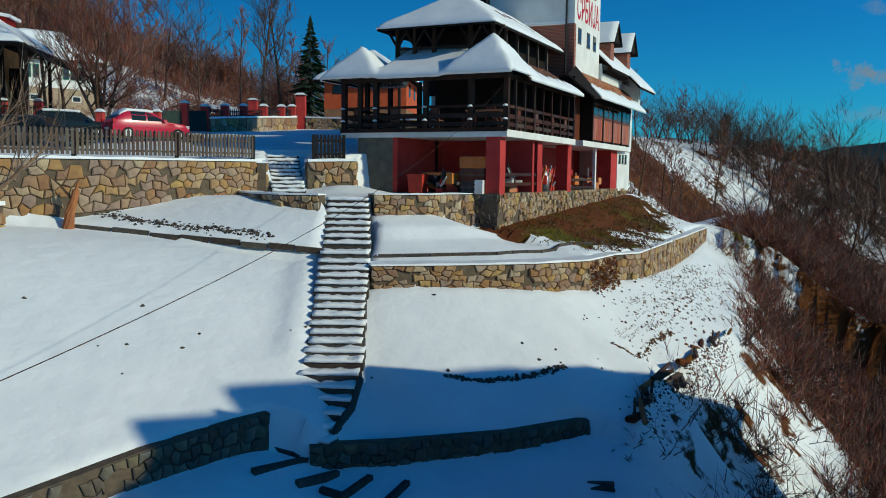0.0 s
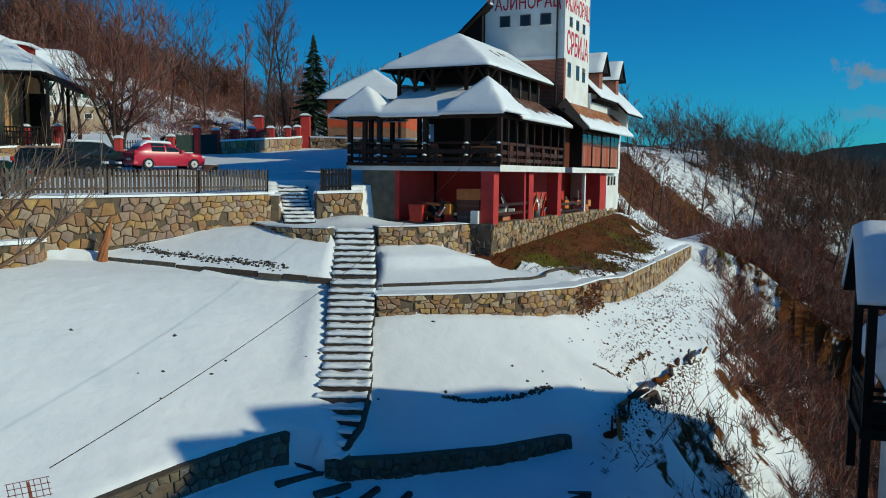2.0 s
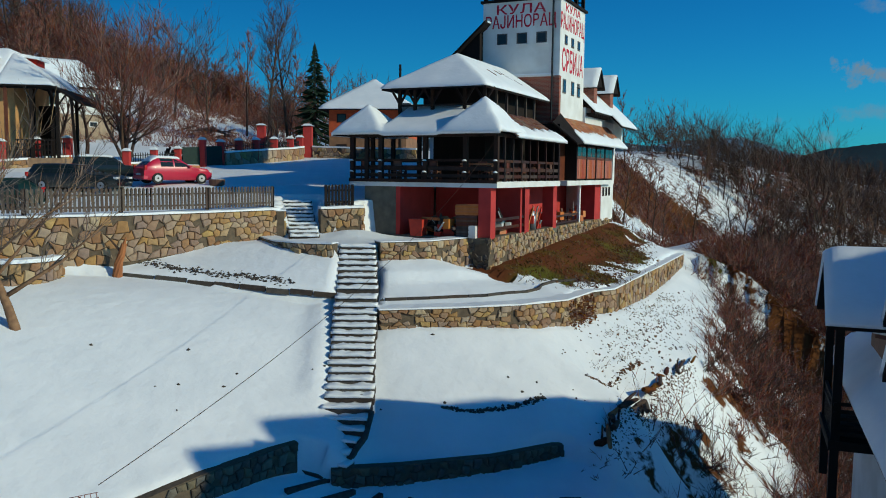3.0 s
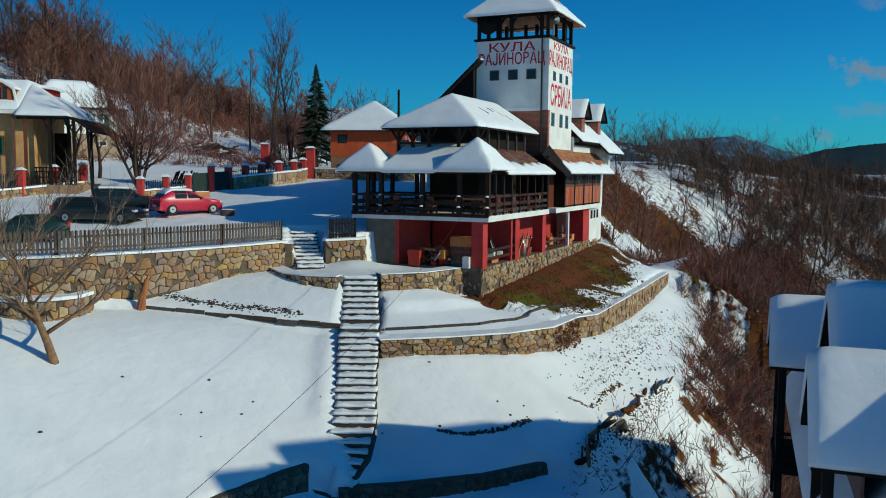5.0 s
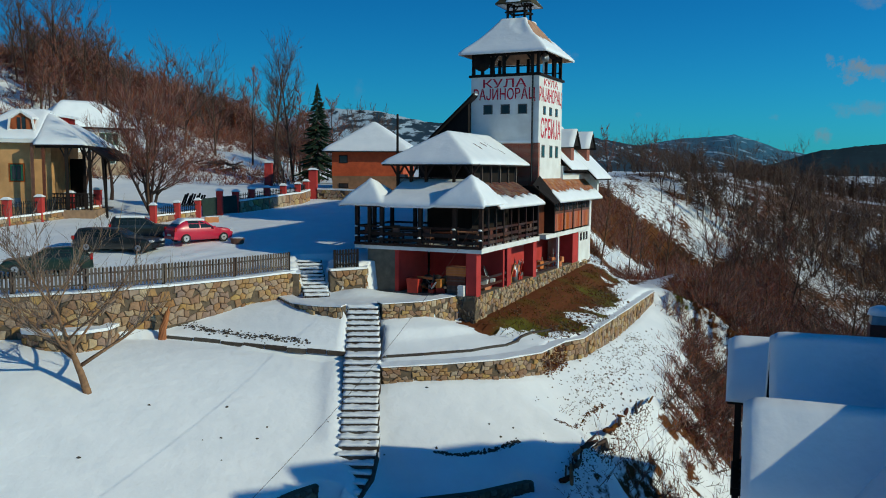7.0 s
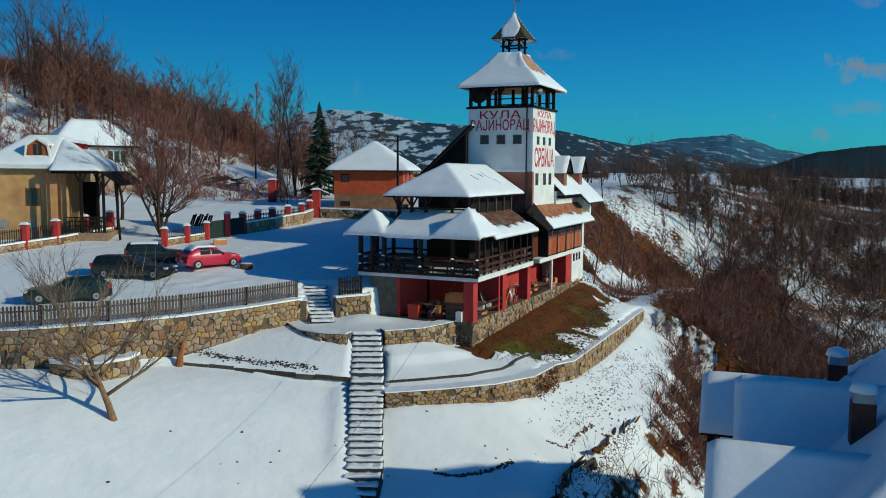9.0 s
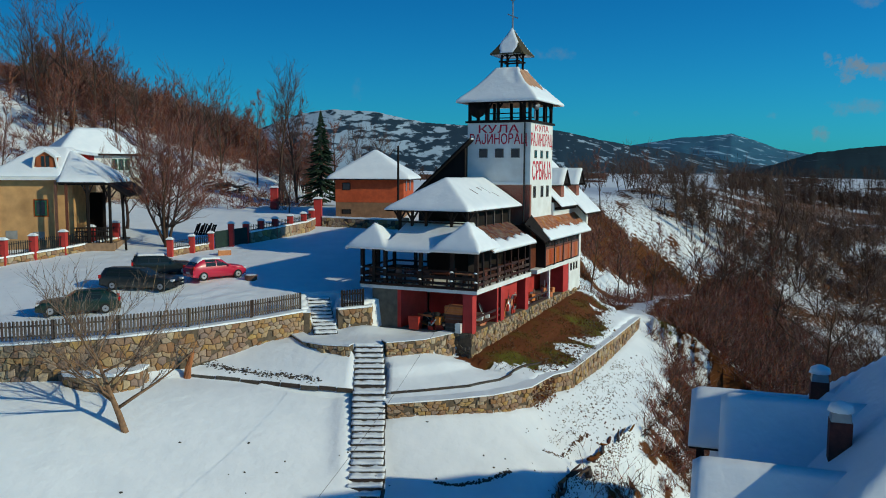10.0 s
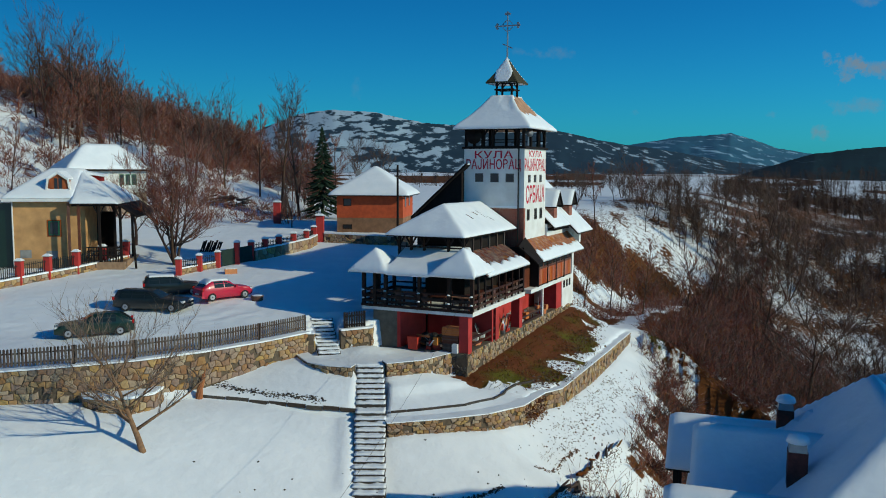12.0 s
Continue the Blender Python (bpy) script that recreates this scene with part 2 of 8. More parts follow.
def fbm(x, y, s, octaves=3, seed=0.0):
    v, a, tot = 0.0, 1.0, 0.0
    for o in range(octaves):
        v += a * noise.noise((x / s + seed, y / s - seed, seed * 1.7))
        tot += a
        a *= 0.5
        s *= 0.5
    return v / tot


def sstep(a, b, x):
    t = min(1.0, max(0.0, (x - a) / (b - a)))
    return t * t * (3 - 2 * t)


def lerp(a, b, t):
    return a + (b - a) * t


def snow_on(name, parent, x0, x1, y0, y1, roof, thick, res=0.3, mask=None, over=0.05, seed=1.0, lump=0.25):
    """Snow lying on a roof surface roof(x, y): thick in the middle, rounded at the edges, with soft lumps."""
    nx, ny = max(4, int((x1 - x0) / res)), max(4, int((y1 - y0) / res))

    def top(x, y):
        e = min(x - x0, x1 - x, y - y0, y1 - y)
        r = math.sqrt(min(1.0, max(0.0, e / 0.28)))
        t = thick * (0.35 + 0.65 * r) * (1 + lump * fbm(x, y, 1.7, 3, seed))
        if mask:
            t *= mask(x, y)
            if mask(x, y) < 0.02:
                t = -0.1
        return roof(x, y) + t
    b = Build().sheet(x0 - over, x1 + over, y0 - over, y1 + over, nx, ny, top, lambda x, y: roof(x, y) - (0.12 if mask else 0.012))
    return part(name, b, M_SNOW, parent, smooth=True)


# ---- the plan: wall lines and the ground ----
TH = radians(25.0)
CORNER = (2.61, 35.25)
HOUSE = Matrix.Translation((CORNER[0], CORNER[1], 0)) @ Matrix.Rotation(-TH, 4, "Z")
BK = 0.715


def deep(y):
    """Depth in metres of a survey line y; the site plan below is written in survey lines."""
    return 32.71 + (0.709 if y < 47 else 0.70) * (y - 47)


def survey(y):
    return 47 + (y - 32.71) / (0.709 if y < 32.71 else 0.70)


def local(x, y):
    dx, dy = x - CORNER[0], deep(y) - CORNER[1]
    return dx * math.cos(TH) - dy * math.sin(TH), (dx * math.sin(TH) + dy * math.cos(TH)) / BK


def plan(a, b):
    b *= BK
    return CORNER[0] + a * math.cos(TH) + b * math.sin(TH), survey(CORNER[1] - a * math.sin(TH) + b * math.cos(TH))


def spot(a, b):
    """Survey place of a point of the house's own plan, in metres along its front and back from it."""
    return plan(a, b / BK)


WALL_A = [(-7.9, 51.7), (-10.3, 47.6), (-13.2, 43.6), (-16.3, 40.6), (-19.2, 38.8), (-22.9, 37.0), (-34.0, 33.0)]
WALL_1 = [(-8.9, 51.4), (-7.6, 47.6), (-6.4, 46.4), (-4.8, 45.9)]
WALL_T = [(-2.75, 47.1), (-0.6, 48.4), spot(-1.45, 0.02)]
WALL_2 = [(-2.45, 40.5), (0.4, 41.7), (3.3, 43.4), (5.6, 46.2), (7.3, 50.6), plan(4.9, 5.0), plan(4.95, 22.0), plan(4.9, 46.0)]
WALL_3 = [(-4.5, 30.9), (-6.9, 27.5), (-8.6, 24.9), (-13.5, 17.5)]
WALL_4 = [(-3.4, 30.5), (-1.2, 31.2), (1.9, 32.8), (4.4, 35.2)]
KERB_L = [(-4.3, 42.3), (-7.2, 42.2), (-10.5, 42.6), (-13.2, 42.6)]
EDGE = [(4.8, 30.0), (5.9, 36.0), (7.35, 40.0), (9.6, 44.9), (12.8, 52.4), (15.1, 60.5), (19.0, 75.0), (25.0, 95.0), (30.0, 112.0)]


def offset(line, d):
    """The line moved d metres to its right."""
    out = []
    for i, p in enumerate(line):
        q0, q1 = line[max(0, i - 1)], line[min(len(line) - 1, i + 1)]
        t = Vector((q1[0] - q0[0], q1[1] - q0[1])).normalized()
        out.append((p[0] + t.y * d, p[1] - t.x * d))
    return out


A_IN, ONE_IN, T_IN, TWO_IN, THREE_IN, FOUR_IN = offset(WALL_A, 0.4), offset(WALL_1, -0.36), offset(WALL_T, -0.4), offset(WALL_2, -0.4), offset(WALL_3, 0.3), offset(WALL_4, -0.3)
P_AREA = [(-500, 30), (-60, 30)] + A_IN[::-1] + [(-5.9, 52.75), (-4.2, 53.85), plan(-6.4, 2.4), plan(-6.0, 6.0), plan(-6, 34.8), (-5, 400), (-500, 400)]
T_AREA = T_IN + [plan(-0.75, 0.3), plan(-0.75, 34.8), plan(-6, 34.8), plan(-6.0, 6.0), plan(-6.4, 2.4), (-4.2, 53.85), (-5.9, 52.75), A_IN[0]] + ONE_IN + [(-4.6, 47.2)]
LOW_AREA = [(-3.9, 31.2)] + THREE_IN + [(-40, -25), (60, -60), (10, 33)] + FOUR_IN[::-1]
R_AREA = TWO_IN + [plan(-0.75, 46), plan(-0.75, 0.3)] + T_IN[::-1]
M_AREA = A_IN[:4] + [(-14.6, 42.0), (-13.2, 42.6), (-10.5, 42.6), (-7.2, 42.2), (-4.3, 42.3), (-4.6, 47.0)] + ONE_IN[::-1]


NOTCH = [(-7.6, 51.2), (-8.55, 57.0), (-6.6, 57.2), (-5.85, 51.9)]


def inside(poly, x, y):
    r, j = False, len(poly) - 1
    for i in range(len(poly)):
        xi, yi = poly[i]
        xj, yj = poly[j]
        if (yi > y) != (yj > y) and x < (xj - xi) * (y - yi) / (yj - yi) + xi:
            r = not r
        j = i
    return r


def along(line, x, y):
    """Signed distance from a line (positive on its right) and the share of its length at the foot."""
    best, total, acc = (1e9, 0, 0), 0, 0
    lens = [math.dist(line[i], line[i + 1]) for i in range(len(line) - 1)]
    total = sum(lens)
    for i, ln in enumerate(lens):
        (x0, y0), (x1, y1) = line[i], line[i + 1]
        t = ((x - x0) * (x1 - x0) + (y - y0) * (y1 - y0)) / (ln * ln)
        tc = min(1.0, max(0.0, t))
        d = math.hypot(x - x0 - tc * (x1 - x0), y - y0 - tc * (y1 - y0))
        if d < best[0] - 1e-9:
            side = (x - x0) * (y1 - y0) - (y - y0) * (x1 - x0)
            best = (d, 1 if side > 0 else -1, (acc + tc * ln) / total)
        acc += ln
    return best[0] * best[1], best[2]


def plateau(x, y):
    z = 12.35 + 0.095 * min(12, max(0, y - 50)) + 0.055 * min(50, max(0, y - 62))
    z += 0.02 * min(70, max(0, y - 112))
    z += min(20.0, 0.30 * max(0.0, -x - 8 - 0.05 * y)) * sstep(112, 185, y - 0.25 * (x + 30))
    z += 0.035 * max(0.0, -x - 24) * sstep(60, 100, y)
    return z


def plain(x, y):
    """The valley floor with the open fields that rise beyond it."""
    return 9.5 + 8.5 * sstep(430, 950, y) + fbm(x, y, 160, 2, 3.3) * 2


def far_land(x, y):
    """The gorge beside the house, the wooded slope beyond it and the fields."""
    a, b = local(x, y)
    d = max(0.0, a - 9.3)
    z = 6.0 - 0.05 * max(0.0, min(40.0, b - 40)) - 0.5 * min(14, d) - 0.2 * min(14, max(0, d - 14)) + 0.10 * min(120, max(0, d - 36))
    z = lerp(z, 9.0 + 0.02 * d, sstep(90, 230, y))
    z = lerp(z, plain(x, y), sstep(210, 420, y))
    return z


def ground(x, y):
    a, b = local(x, y)
    near = y < 130 and -90 < x < 60
    n = fbm(x, y, 3.0, 3, 1.0) * 0.05 if near else fbm(x, y, 40.0, 3, 2.0) * 1.5 * sstep(130, 260, abs(y) + abs(x) * 0.5)
    if inside(NOTCH, x, y):
        return lerp(10.95, 12.62, min(1.0, max(0.0, (y - 51.0) / 5.8)))
    if (inside(P_AREA, x, y) or y >= 110) and not (b > 34.8 and a > -9 and y < 118):
        z = plateau(x, y)
        if near and y > 48:
            z += 0.07 * fbm(x, y, 1.1, 3, 17) + 0.03 * math.sin(3.1 * (x * 0.75 - y * 0.66) + 4 * fbm(x, y, 9, 2, 19)) * sstep(0.05, 0.2, fbm(x, y, 12, 2, 23))
        if y > 100:
            z = lerp(z, far_land(x, y), sstep(-13, lerp(-1.0, 34.0, sstep(116, 190, y)), a))
        if y > 300:
            z = lerp(z, plain(x, y), sstep(300, 560, y))
        return z + n
    if inside(T_AREA, x, y):
        return 11.03 + n * 0.6 + 0.42 * math.exp(-((x + 4.3) / 1.7) ** 2 - ((y - 52.4) / 1.4) ** 2) + 0.07 * fbm(x, y, 0.9, 3, 41)
    if b > 34.8 and a > -9:
        zz = lerp(plateau(x, y) - 0.6, 8.6 - 0.05 * (b - 40), sstep(-9, 1, a))
        return lerp(zz, far_land(x, y), sstep(4, 14, a)) + n + 1.2 * math.exp(-((a - 6.5) / 2.5) ** 2 - ((b - 46) / 4.0) ** 2)
    if inside(R_AREA, x, y):
        d, s = along(WALL_2, x, y)
        d = abs(d)
        dt = abs(along(WALL_T, x, y)[0]) if b < 0 else max(0.0, a)
        foot = lerp(10.35, 9.75, sstep(-4, 0, b)) + 0.03 * max(0, b)
        return lerp(8.62, foot, sstep(0.9, 1.0, d / (d + dt + 1e-6) + 0.25) * 0.15 + 0.85 * (d / (d + dt + 1e-6)) ** 1.2) + n
    if inside(M_AREA, x, y):
        d = abs(along(KERB_L, x, y)[0])
        return lerp(9.25 + 0.085 * (-4.3 - x), 11.0, min(1, d / 5.5) ** 0.8) + n
    if inside(LOW_AREA, x, y):
        d4 = abs(along(WALL_4, x, y)[0])
        z = 4.3 - 0.17 * min(6.0, d4) + 0.42 * min(6.0, max(0.0, -3 - x)) * (1 - 0.4 * sstep(0, 6, -3 - x)) + n * 0.5
        de = along(EDGE, x, y)[0]
        return z - 0.55 * min(14.0, max(0.0, de)) * sstep(12, 26, y)
    # the two lawns below the walls
    zl = 6.6 + 0.29 * (max(y, 21 - 0.15 * (y - 21)) - 34.3) - 0.25 * (x + 4.2)
    cap = 9.35 + 0.07 * (-4.2 - x)
    w = max(-30.0, min(30.0, (zl - cap) / 0.6))
    zl = cap - 0.6 * math.log(1 + math.exp(-w)) if w > -30 else zl
    d, s = along(WALL_2, x, y)
    k = lerp(0.40, 0.54, sstep(0, 0.25, s)) + 0.2 * math.exp(-((s - 0.155) / 0.03) ** 2)
    zb = lerp(8.15, 7.55, sstep(0, 0.22, s)) - 0.3 * sstep(0.25, 0.5, s) + 0.8 * sstep(0.5, 1, s)
    zr = zb - k * min(abs(d), 9.5)
    zl += 0.22 * math.exp(-((x + 5.0 - 0.052 * (47 - y)) / 0.42) ** 2) * sstep(33, 35, y)
    z = lerp(zl, zr, sstep(-3.6, -1.8, x))
    de, se = along(EDGE, x, y)
    if de > 0 and x > -2:
        zf = far_land(x, y)
        z = z - 0.5 * de * sstep(-0.5, 2.5, de) - 0.25 * sstep(0, 0.8, de)
        z = lerp(max(z, -9), zf, sstep(4, 26, de)) + 0.35 * fbm(x, y, 4, 3, 51) * sstep(1, 5, de)
    return z + n


def axis(lo0, lo, hi, hi0, step, grow):
    v = [lo + step * i for i in range(int((hi - lo) / step) + 1)]
    s, x = step, v[-1]
    while x < hi0:
        s *= grow
        x += s
        v.append(min(x, hi0))
    s, x = step, lo
    pre = []
    while x > lo0:
        s *= grow
        x -= s
        pre.append(max(x, lo0))
    return pre[::-1] + v


def open_field(x, y):
    """The two long white fields beyond the valley."""
    return 0.14 * y + 4 < x < 0.192 * y + 4 or 0.205 * y + 4 < x < 0.25 * y + 4


def make_ground():
    xs = axis(-4500, -26, 22, 4500, 0.33, 1.09)
    ys = axis(-900, 22, 72, 4600, 0.33, 1.075)
    b = Build()
    bare, olive = [], []
    for y in ys:
        for x in xs:
            b.v.append((x, deep(y), ground(x, y)))
            a, bb = local(x, y)
            v = 0.0
            olive.append(sstep(-0.15, 0.25, fbm(x, y, 3.5, 3, 61) + 0.12 * (a - 2.2)) if -1.2 < a < 8 and -1 < bb < 36 else 0.12)
            if -1.2 < a < 8 and -1 < bb < 36:
                w = (3.4 - 1.2 * sstep(18, 34, bb)) * sstep(-1, 5, bb) + fbm(x, y, 2.2, 4, 5) * 3.0
                v = sstep(0.8, -0.5, a - w) * sstep(35, 31, bb)
            de = along(EDGE, x, y)[0]
            if de > -0.5 and x > 0 and y > 20:
                v = max(v, lerp(0.54, 0.75, sstep(44, 58, y)) * sstep(130, 70, y) * sstep(-0.3, 1.2, de) * sstep(24, 9, de) * sstep(-0.16, 0.16, fbm(x, y, 2.6, 4, 8) + 0.10 * sstep(1, 5, de + 0.2 * (y - 44))))
            if bb > 32 and -12 < a < 14 and y < 140:
                v = max(v, sstep(-0.15, 0.15, fbm(x, y, 5, 4, 18) + 0.15) * sstep(32, 38, bb) * (1 - 0.8 * math.exp(-((a - 4.0) / 1.6) ** 2)))
            if x < -14 and y > 112:
                v = max(v, 0.3 * sstep(-0.1, 0.4, fbm(x, y, 16, 4, 9)), 0.72 * sstep(-0.3, 0.1, fbm(x, y, 9, 4, 9)) * sstep(145, 185, y))
            if y > 118 and local(x, y)[0] > -14:
                thick = sstep(0.2, 0.33, x / (y + 1)) * 0.28
                # 0.4 term: brown flecks added to dim the field snow in place of shade
                v = max(v, 0.62 * sstep(-0.06, 0.22, fbm(x, y, 7, 4, 11) + thick) * sstep(118, 135, y), 0.4 * sstep(-0.35, 0.05, fbm(x, y, 12, 3, 27)) * sstep(118, 130, y))
            if y > 300:
                field = open_field(x, y)
                v = max(v if y < 420 else 0.0, 0.0 if field and 340 < y < 900 else 0.95 * sstep(300, 400, y) * sstep(-0.12, 0.1, fbm(x, y, 60, 3, 12)))
            bare.append(v)
    m = len(xs)
    b.f = [(j * m + i, j * m + i + 1, (j + 1) * m + i + 1, (j + 1) * m + i) for j in range(len(ys) - 1) for i in range(m - 1)]
    ob = solid("ground", b, M_GROUND, "snow-covered sloping lawns and hills with bare brown grass patches", "ground", kind="structure", smooth=True)
    at = ob.data.attributes.new("bare", "FLOAT", "POINT")
    at.data.foreach_set("value", bare)
    ao = ob.data.attributes.new("olive", "FLOAT", "POINT")
    ao.data.foreach_set("value", olive)
    return ob


def ground_material():
    m = mat("snowy_ground", (0.86, 0.87, 0.88), (0.79, 0.81, 0.83), 0.6, 0.7, 0, 0.5, 1.7, grain=0.1)
    nt = m.node_tree
    bs = nt.nodes["Principled BSDF"]
    src = bs.inputs["Base Color"].links[0].from_socket
    at = nt.nodes.new("ShaderNodeAttribute")
    at.attribute_name = "bare"
    tc = nt.nodes.new("ShaderNodeTexCoord")
    n1 = nt.nodes.new("ShaderNodeTexNoise")
    n1.inputs["Scale"].default_value, n1.inputs["Detail"].default_value = 2.2, 8
    nt.links.new(tc.outputs["Object"], n1.inputs["Vector"])
    n2 = nt.nodes.new("ShaderNodeTexNoise")
    n2.inputs["Scale"].default_value, n2.inputs["Detail"].default_value = 0.5, 6
    nt.links.new(tc.outputs["Object"], n2.inputs["Vector"])
    soil = nt.nodes.new("ShaderNodeMix")
    soil.data_type = "RGBA"
    soil.inputs[6].default_value, soil.inputs[7].default_value = (0.125, 0.042, 0.018, 1), (0.10, 0.09, 0.016, 1)
    al = nt.nodes.new("ShaderNodeAttribute")
    al.attribute_name = "olive"
    nt.links.new(al.outputs["Fac"], soil.inputs[0])
    sub = nt.nodes.new("ShaderNodeMath")
    sub.operation = "ADD"
    nt.links.new(at.outputs["Fac"], sub.inputs[0])
    nt.links.new(n1.outputs[0], sub.inputs[1])
    mr = nt.nodes.new("ShaderNodeMapRange")
    mr.inputs[1].default_value, mr.inputs[2].default_value = 0.90, 1.04
    nt.links.new(sub.outputs[0], mr.inputs[0])
    mx = nt.nodes.new("ShaderNodeMix")
    mx.data_type = "RGBA"
    nt.links.new(mr.outputs[0], mx.inputs[0])
    nt.links.new(src, mx.inputs[6])
    nt.links.new(soil.outputs[2], mx.inputs[7])
    nt.links.new(mx.outputs[2], bs.inputs["Base Color"])
    sp = nt.nodes.new("ShaderNodeMapRange")
    sp.inputs[3].default_value, sp.inputs[4].default_value = 0.25, 0.02
    nt.links.new(mr.outputs[0], sp.inputs[0])
    nt.links.new(sp.outputs[0], bs.inputs["Specular IOR Level"])
    return m


M_GROUND = ground_material()
make_ground()


# ---- walls of field stone ----
def resample(line, step):
    out = [line[0]]
    for i in range(len(line) - 1):
        n = max(1, int(math.dist(line[i][:2], line[i + 1][:2]) / step))
        for k in range(1, n + 1):
            out.append(tuple(lerp(line[i][c], line[i + 1][c], k / n) for c in range(len(line[i]))))
    return out


def stone_wall(name, line, side, thick, label, stone=0.42, snow=0.12, dig=0.5, seed=1, group="", cap=True, keep=300, stone_mat=None):
    """line: (x, y, top, foot) along the face; side: +1 when the face looks to the right of the line."""
    rng = random.Random(seed)
    stone_mat = stone_mat or M_STONE
    top = thing(name, label, "wall", group=group, kind="structure")
    line = [(p[0], deep(p[1]), p[2], p[3]) for p in line]
    pts = resample(line, 0.5)
    fr = []
    for i, p in enumerate(pts):
        q0, q1 = pts[max(0, i - 1)], pts[min(len(pts) - 1, i + 1)]
        d = Vector((q1[0] - q0[0], q1[1] - q0[1], 0)).normalized()
        fr.append(Vector((d.y, -d.x, 0)) * side)
    body, caps = Build(), Build()
    for k in range(len(pts) - 1):
        o = []
        c = []
        for zi in (0, 1):
            for j, off in ((k, -0.03), (k + 1, -0.03), (k + 1, -thick), (k, -thick)):
                p, n = pts[j], fr[j]
                o.append((p[0] + n.x * off, p[1] + n.y * off, p[2] - 0.02 if zi else p[3] - dig))
            for j, off in ((k, 0.06), (k + 1, 0.06), (k + 1, -thick - 0.1), (k, -thick - 0.1)):
                p, n = pts[j], fr[j]
                wob = 0.04 * noise.noise((p[0] * 1.3, p[1] * 1.3, off * 3))
                c.append((p[0] + n.x * (off + wob), p[1] + n.y * (off + wob), p[2] + ((snow + wob) if zi else -0.01)))
        body.hexa(o if side > 0 else o)
        caps.hexa(c)
    part("core", body, M_MORTAR, top)
    if cap and snow:
        part("snow_cap", caps, M_SNOW, top, "layer of white snow along the wall top", smooth=False)
    # stones: courses with shared, shaken corners
    cum = [0]
    for i in range(len(pts) - 1):
        cum.append(cum[-1] + math.dist(pts[i][:2], pts[i + 1][:2]))
    length = cum[-1]

    def at(s, h):
        s = min(max(s, 0), length - 1e-4)
        i = max(k for k in range(len(cum)) if cum[k] <= s)
        i = min(i, len(pts) - 2)
        t = (s - cum[i]) / max(1e-6, cum[i + 1] - cum[i])
        p = [lerp(pts[i][c], pts[i + 1][c], t) for c in range(4)]
        n = fr[i].lerp(fr[i + 1], t).normalized()
        return Vector((p[0], p[1], p[3] - 0.15 + h * (p[2] - p[3] + 0.12))), n
    hmax = max(p[2] - p[3] for p in line) + 0.12
    rows = max(2, round(hmax / (stone * 0.8)))
    cols = max(2, round(length / stone))
    cs = length / cols

    def corner(j, k):
        r = random.Random(seed * 7919 + k * 131 + j * 17)
        js, jh = r.uniform(-0.24, 0.24) * cs, r.uniform(-0.42, 0.42) / rows
        return k * cs / 2 + js, j / rows + (jh if 0 < j < rows else 0)
    count, rest = 0, Build()
    for j in range(rows):
        for i in range(-1, cols + 1):
            k0 = 2 * i + j % 2
            if (k0 + 2) * cs / 2 < 0.1 or k0 * cs / 2 > length - 0.1:
                continue
            poly = [corner(j, k0), corner(j, k0 + 1), corner(j, k0 + 2), corner(j + 1, k0 + 2), corner(j + 1, k0 + 1), corner(j + 1, k0)]
            cx = sum(p[0] for p in poly) / len(poly)
            cy = sum(p[1] for p in poly) / len(poly)
            out = rng.uniform(0.03, 0.09)
            ring0, ring1, ring2 = [], [], []
            org, _ = at(cx, cy)
            gap = 0.022
            ok = True
            for s, h in poly:
                ds, dh = cx - s, (cy - h) * hmax
                ln = math.hypot(ds, dh) or 1
                f0, f1 = gap / ln, (gap + 0.05) / ln
                if f1 > 0.8:
                    ok = False
                    break
                p, n = at(s + ds * f0, h + (cy - h) * f0)
                q, m2 = at(s + ds * f1, h + (cy - h) * f1)
                ring0.append(p - n * 0.06 - org)
                ring1.append(p + n * (out * 0.55) - org)
                ring2.append(q + n * (out + rng.uniform(-0.012, 0.012)) - org)
            if not ok:
                continue
            n = len(poly)
            verts = [tuple(v) for v in ring0 + ring1 + ring2]
            faces = [(k, (k + 1) % n, n + (k + 1) % n, n + k) for k in range(n)] + [(n + k, n + (k + 1) % n, 2 * n + (k + 1) % n, 2 * n + k) for k in range(n)] + [tuple(range(2 * n, 3 * n))]
            if count < keep:
                ob = part("stone", Build().add(verts, faces), stone_mat, top)
                ob.location = org
                count += 1
            else:
                rest.add([tuple(Vector(v) + org) for v in verts], faces)
    if rest.v:
        r = part("stones", rest, stone_mat, top)
        r["kind"] = "stuff"
    return top


stone_wall("retaining_wall", [(x, y, 12.42 - 0.02 * k, g) for k, ((x, y), g) in enumerate(zip(WALL_A, (11.0, 10.9, 10.55, 10.4, 10.5, 10.6, 10.6)))], -1, 0.8,
           "tan field-stone retaining wall below the car park", stone=0.43, seed=3, snow=0.08)
stone_wall("garden_wall", [(x, y, 11.12, z) for (x, y), z in zip(WALL_1, (11.0, 10.75, 10.5, 10.35))], 1, 0.7, "low dark stone edge wall under snow beside the steps", seed=4, stone=0.32, snow=0.05)
stone_wall("terrace_wall", [(x, y, 11.15, z) for (x, y), z in zip(WALL_T, (10.45, 10.1, 9.75))], 1, 0.8, "tan field-stone wall holding up the snowy terrace", seed=5, stone=0.38, snow=0.03)
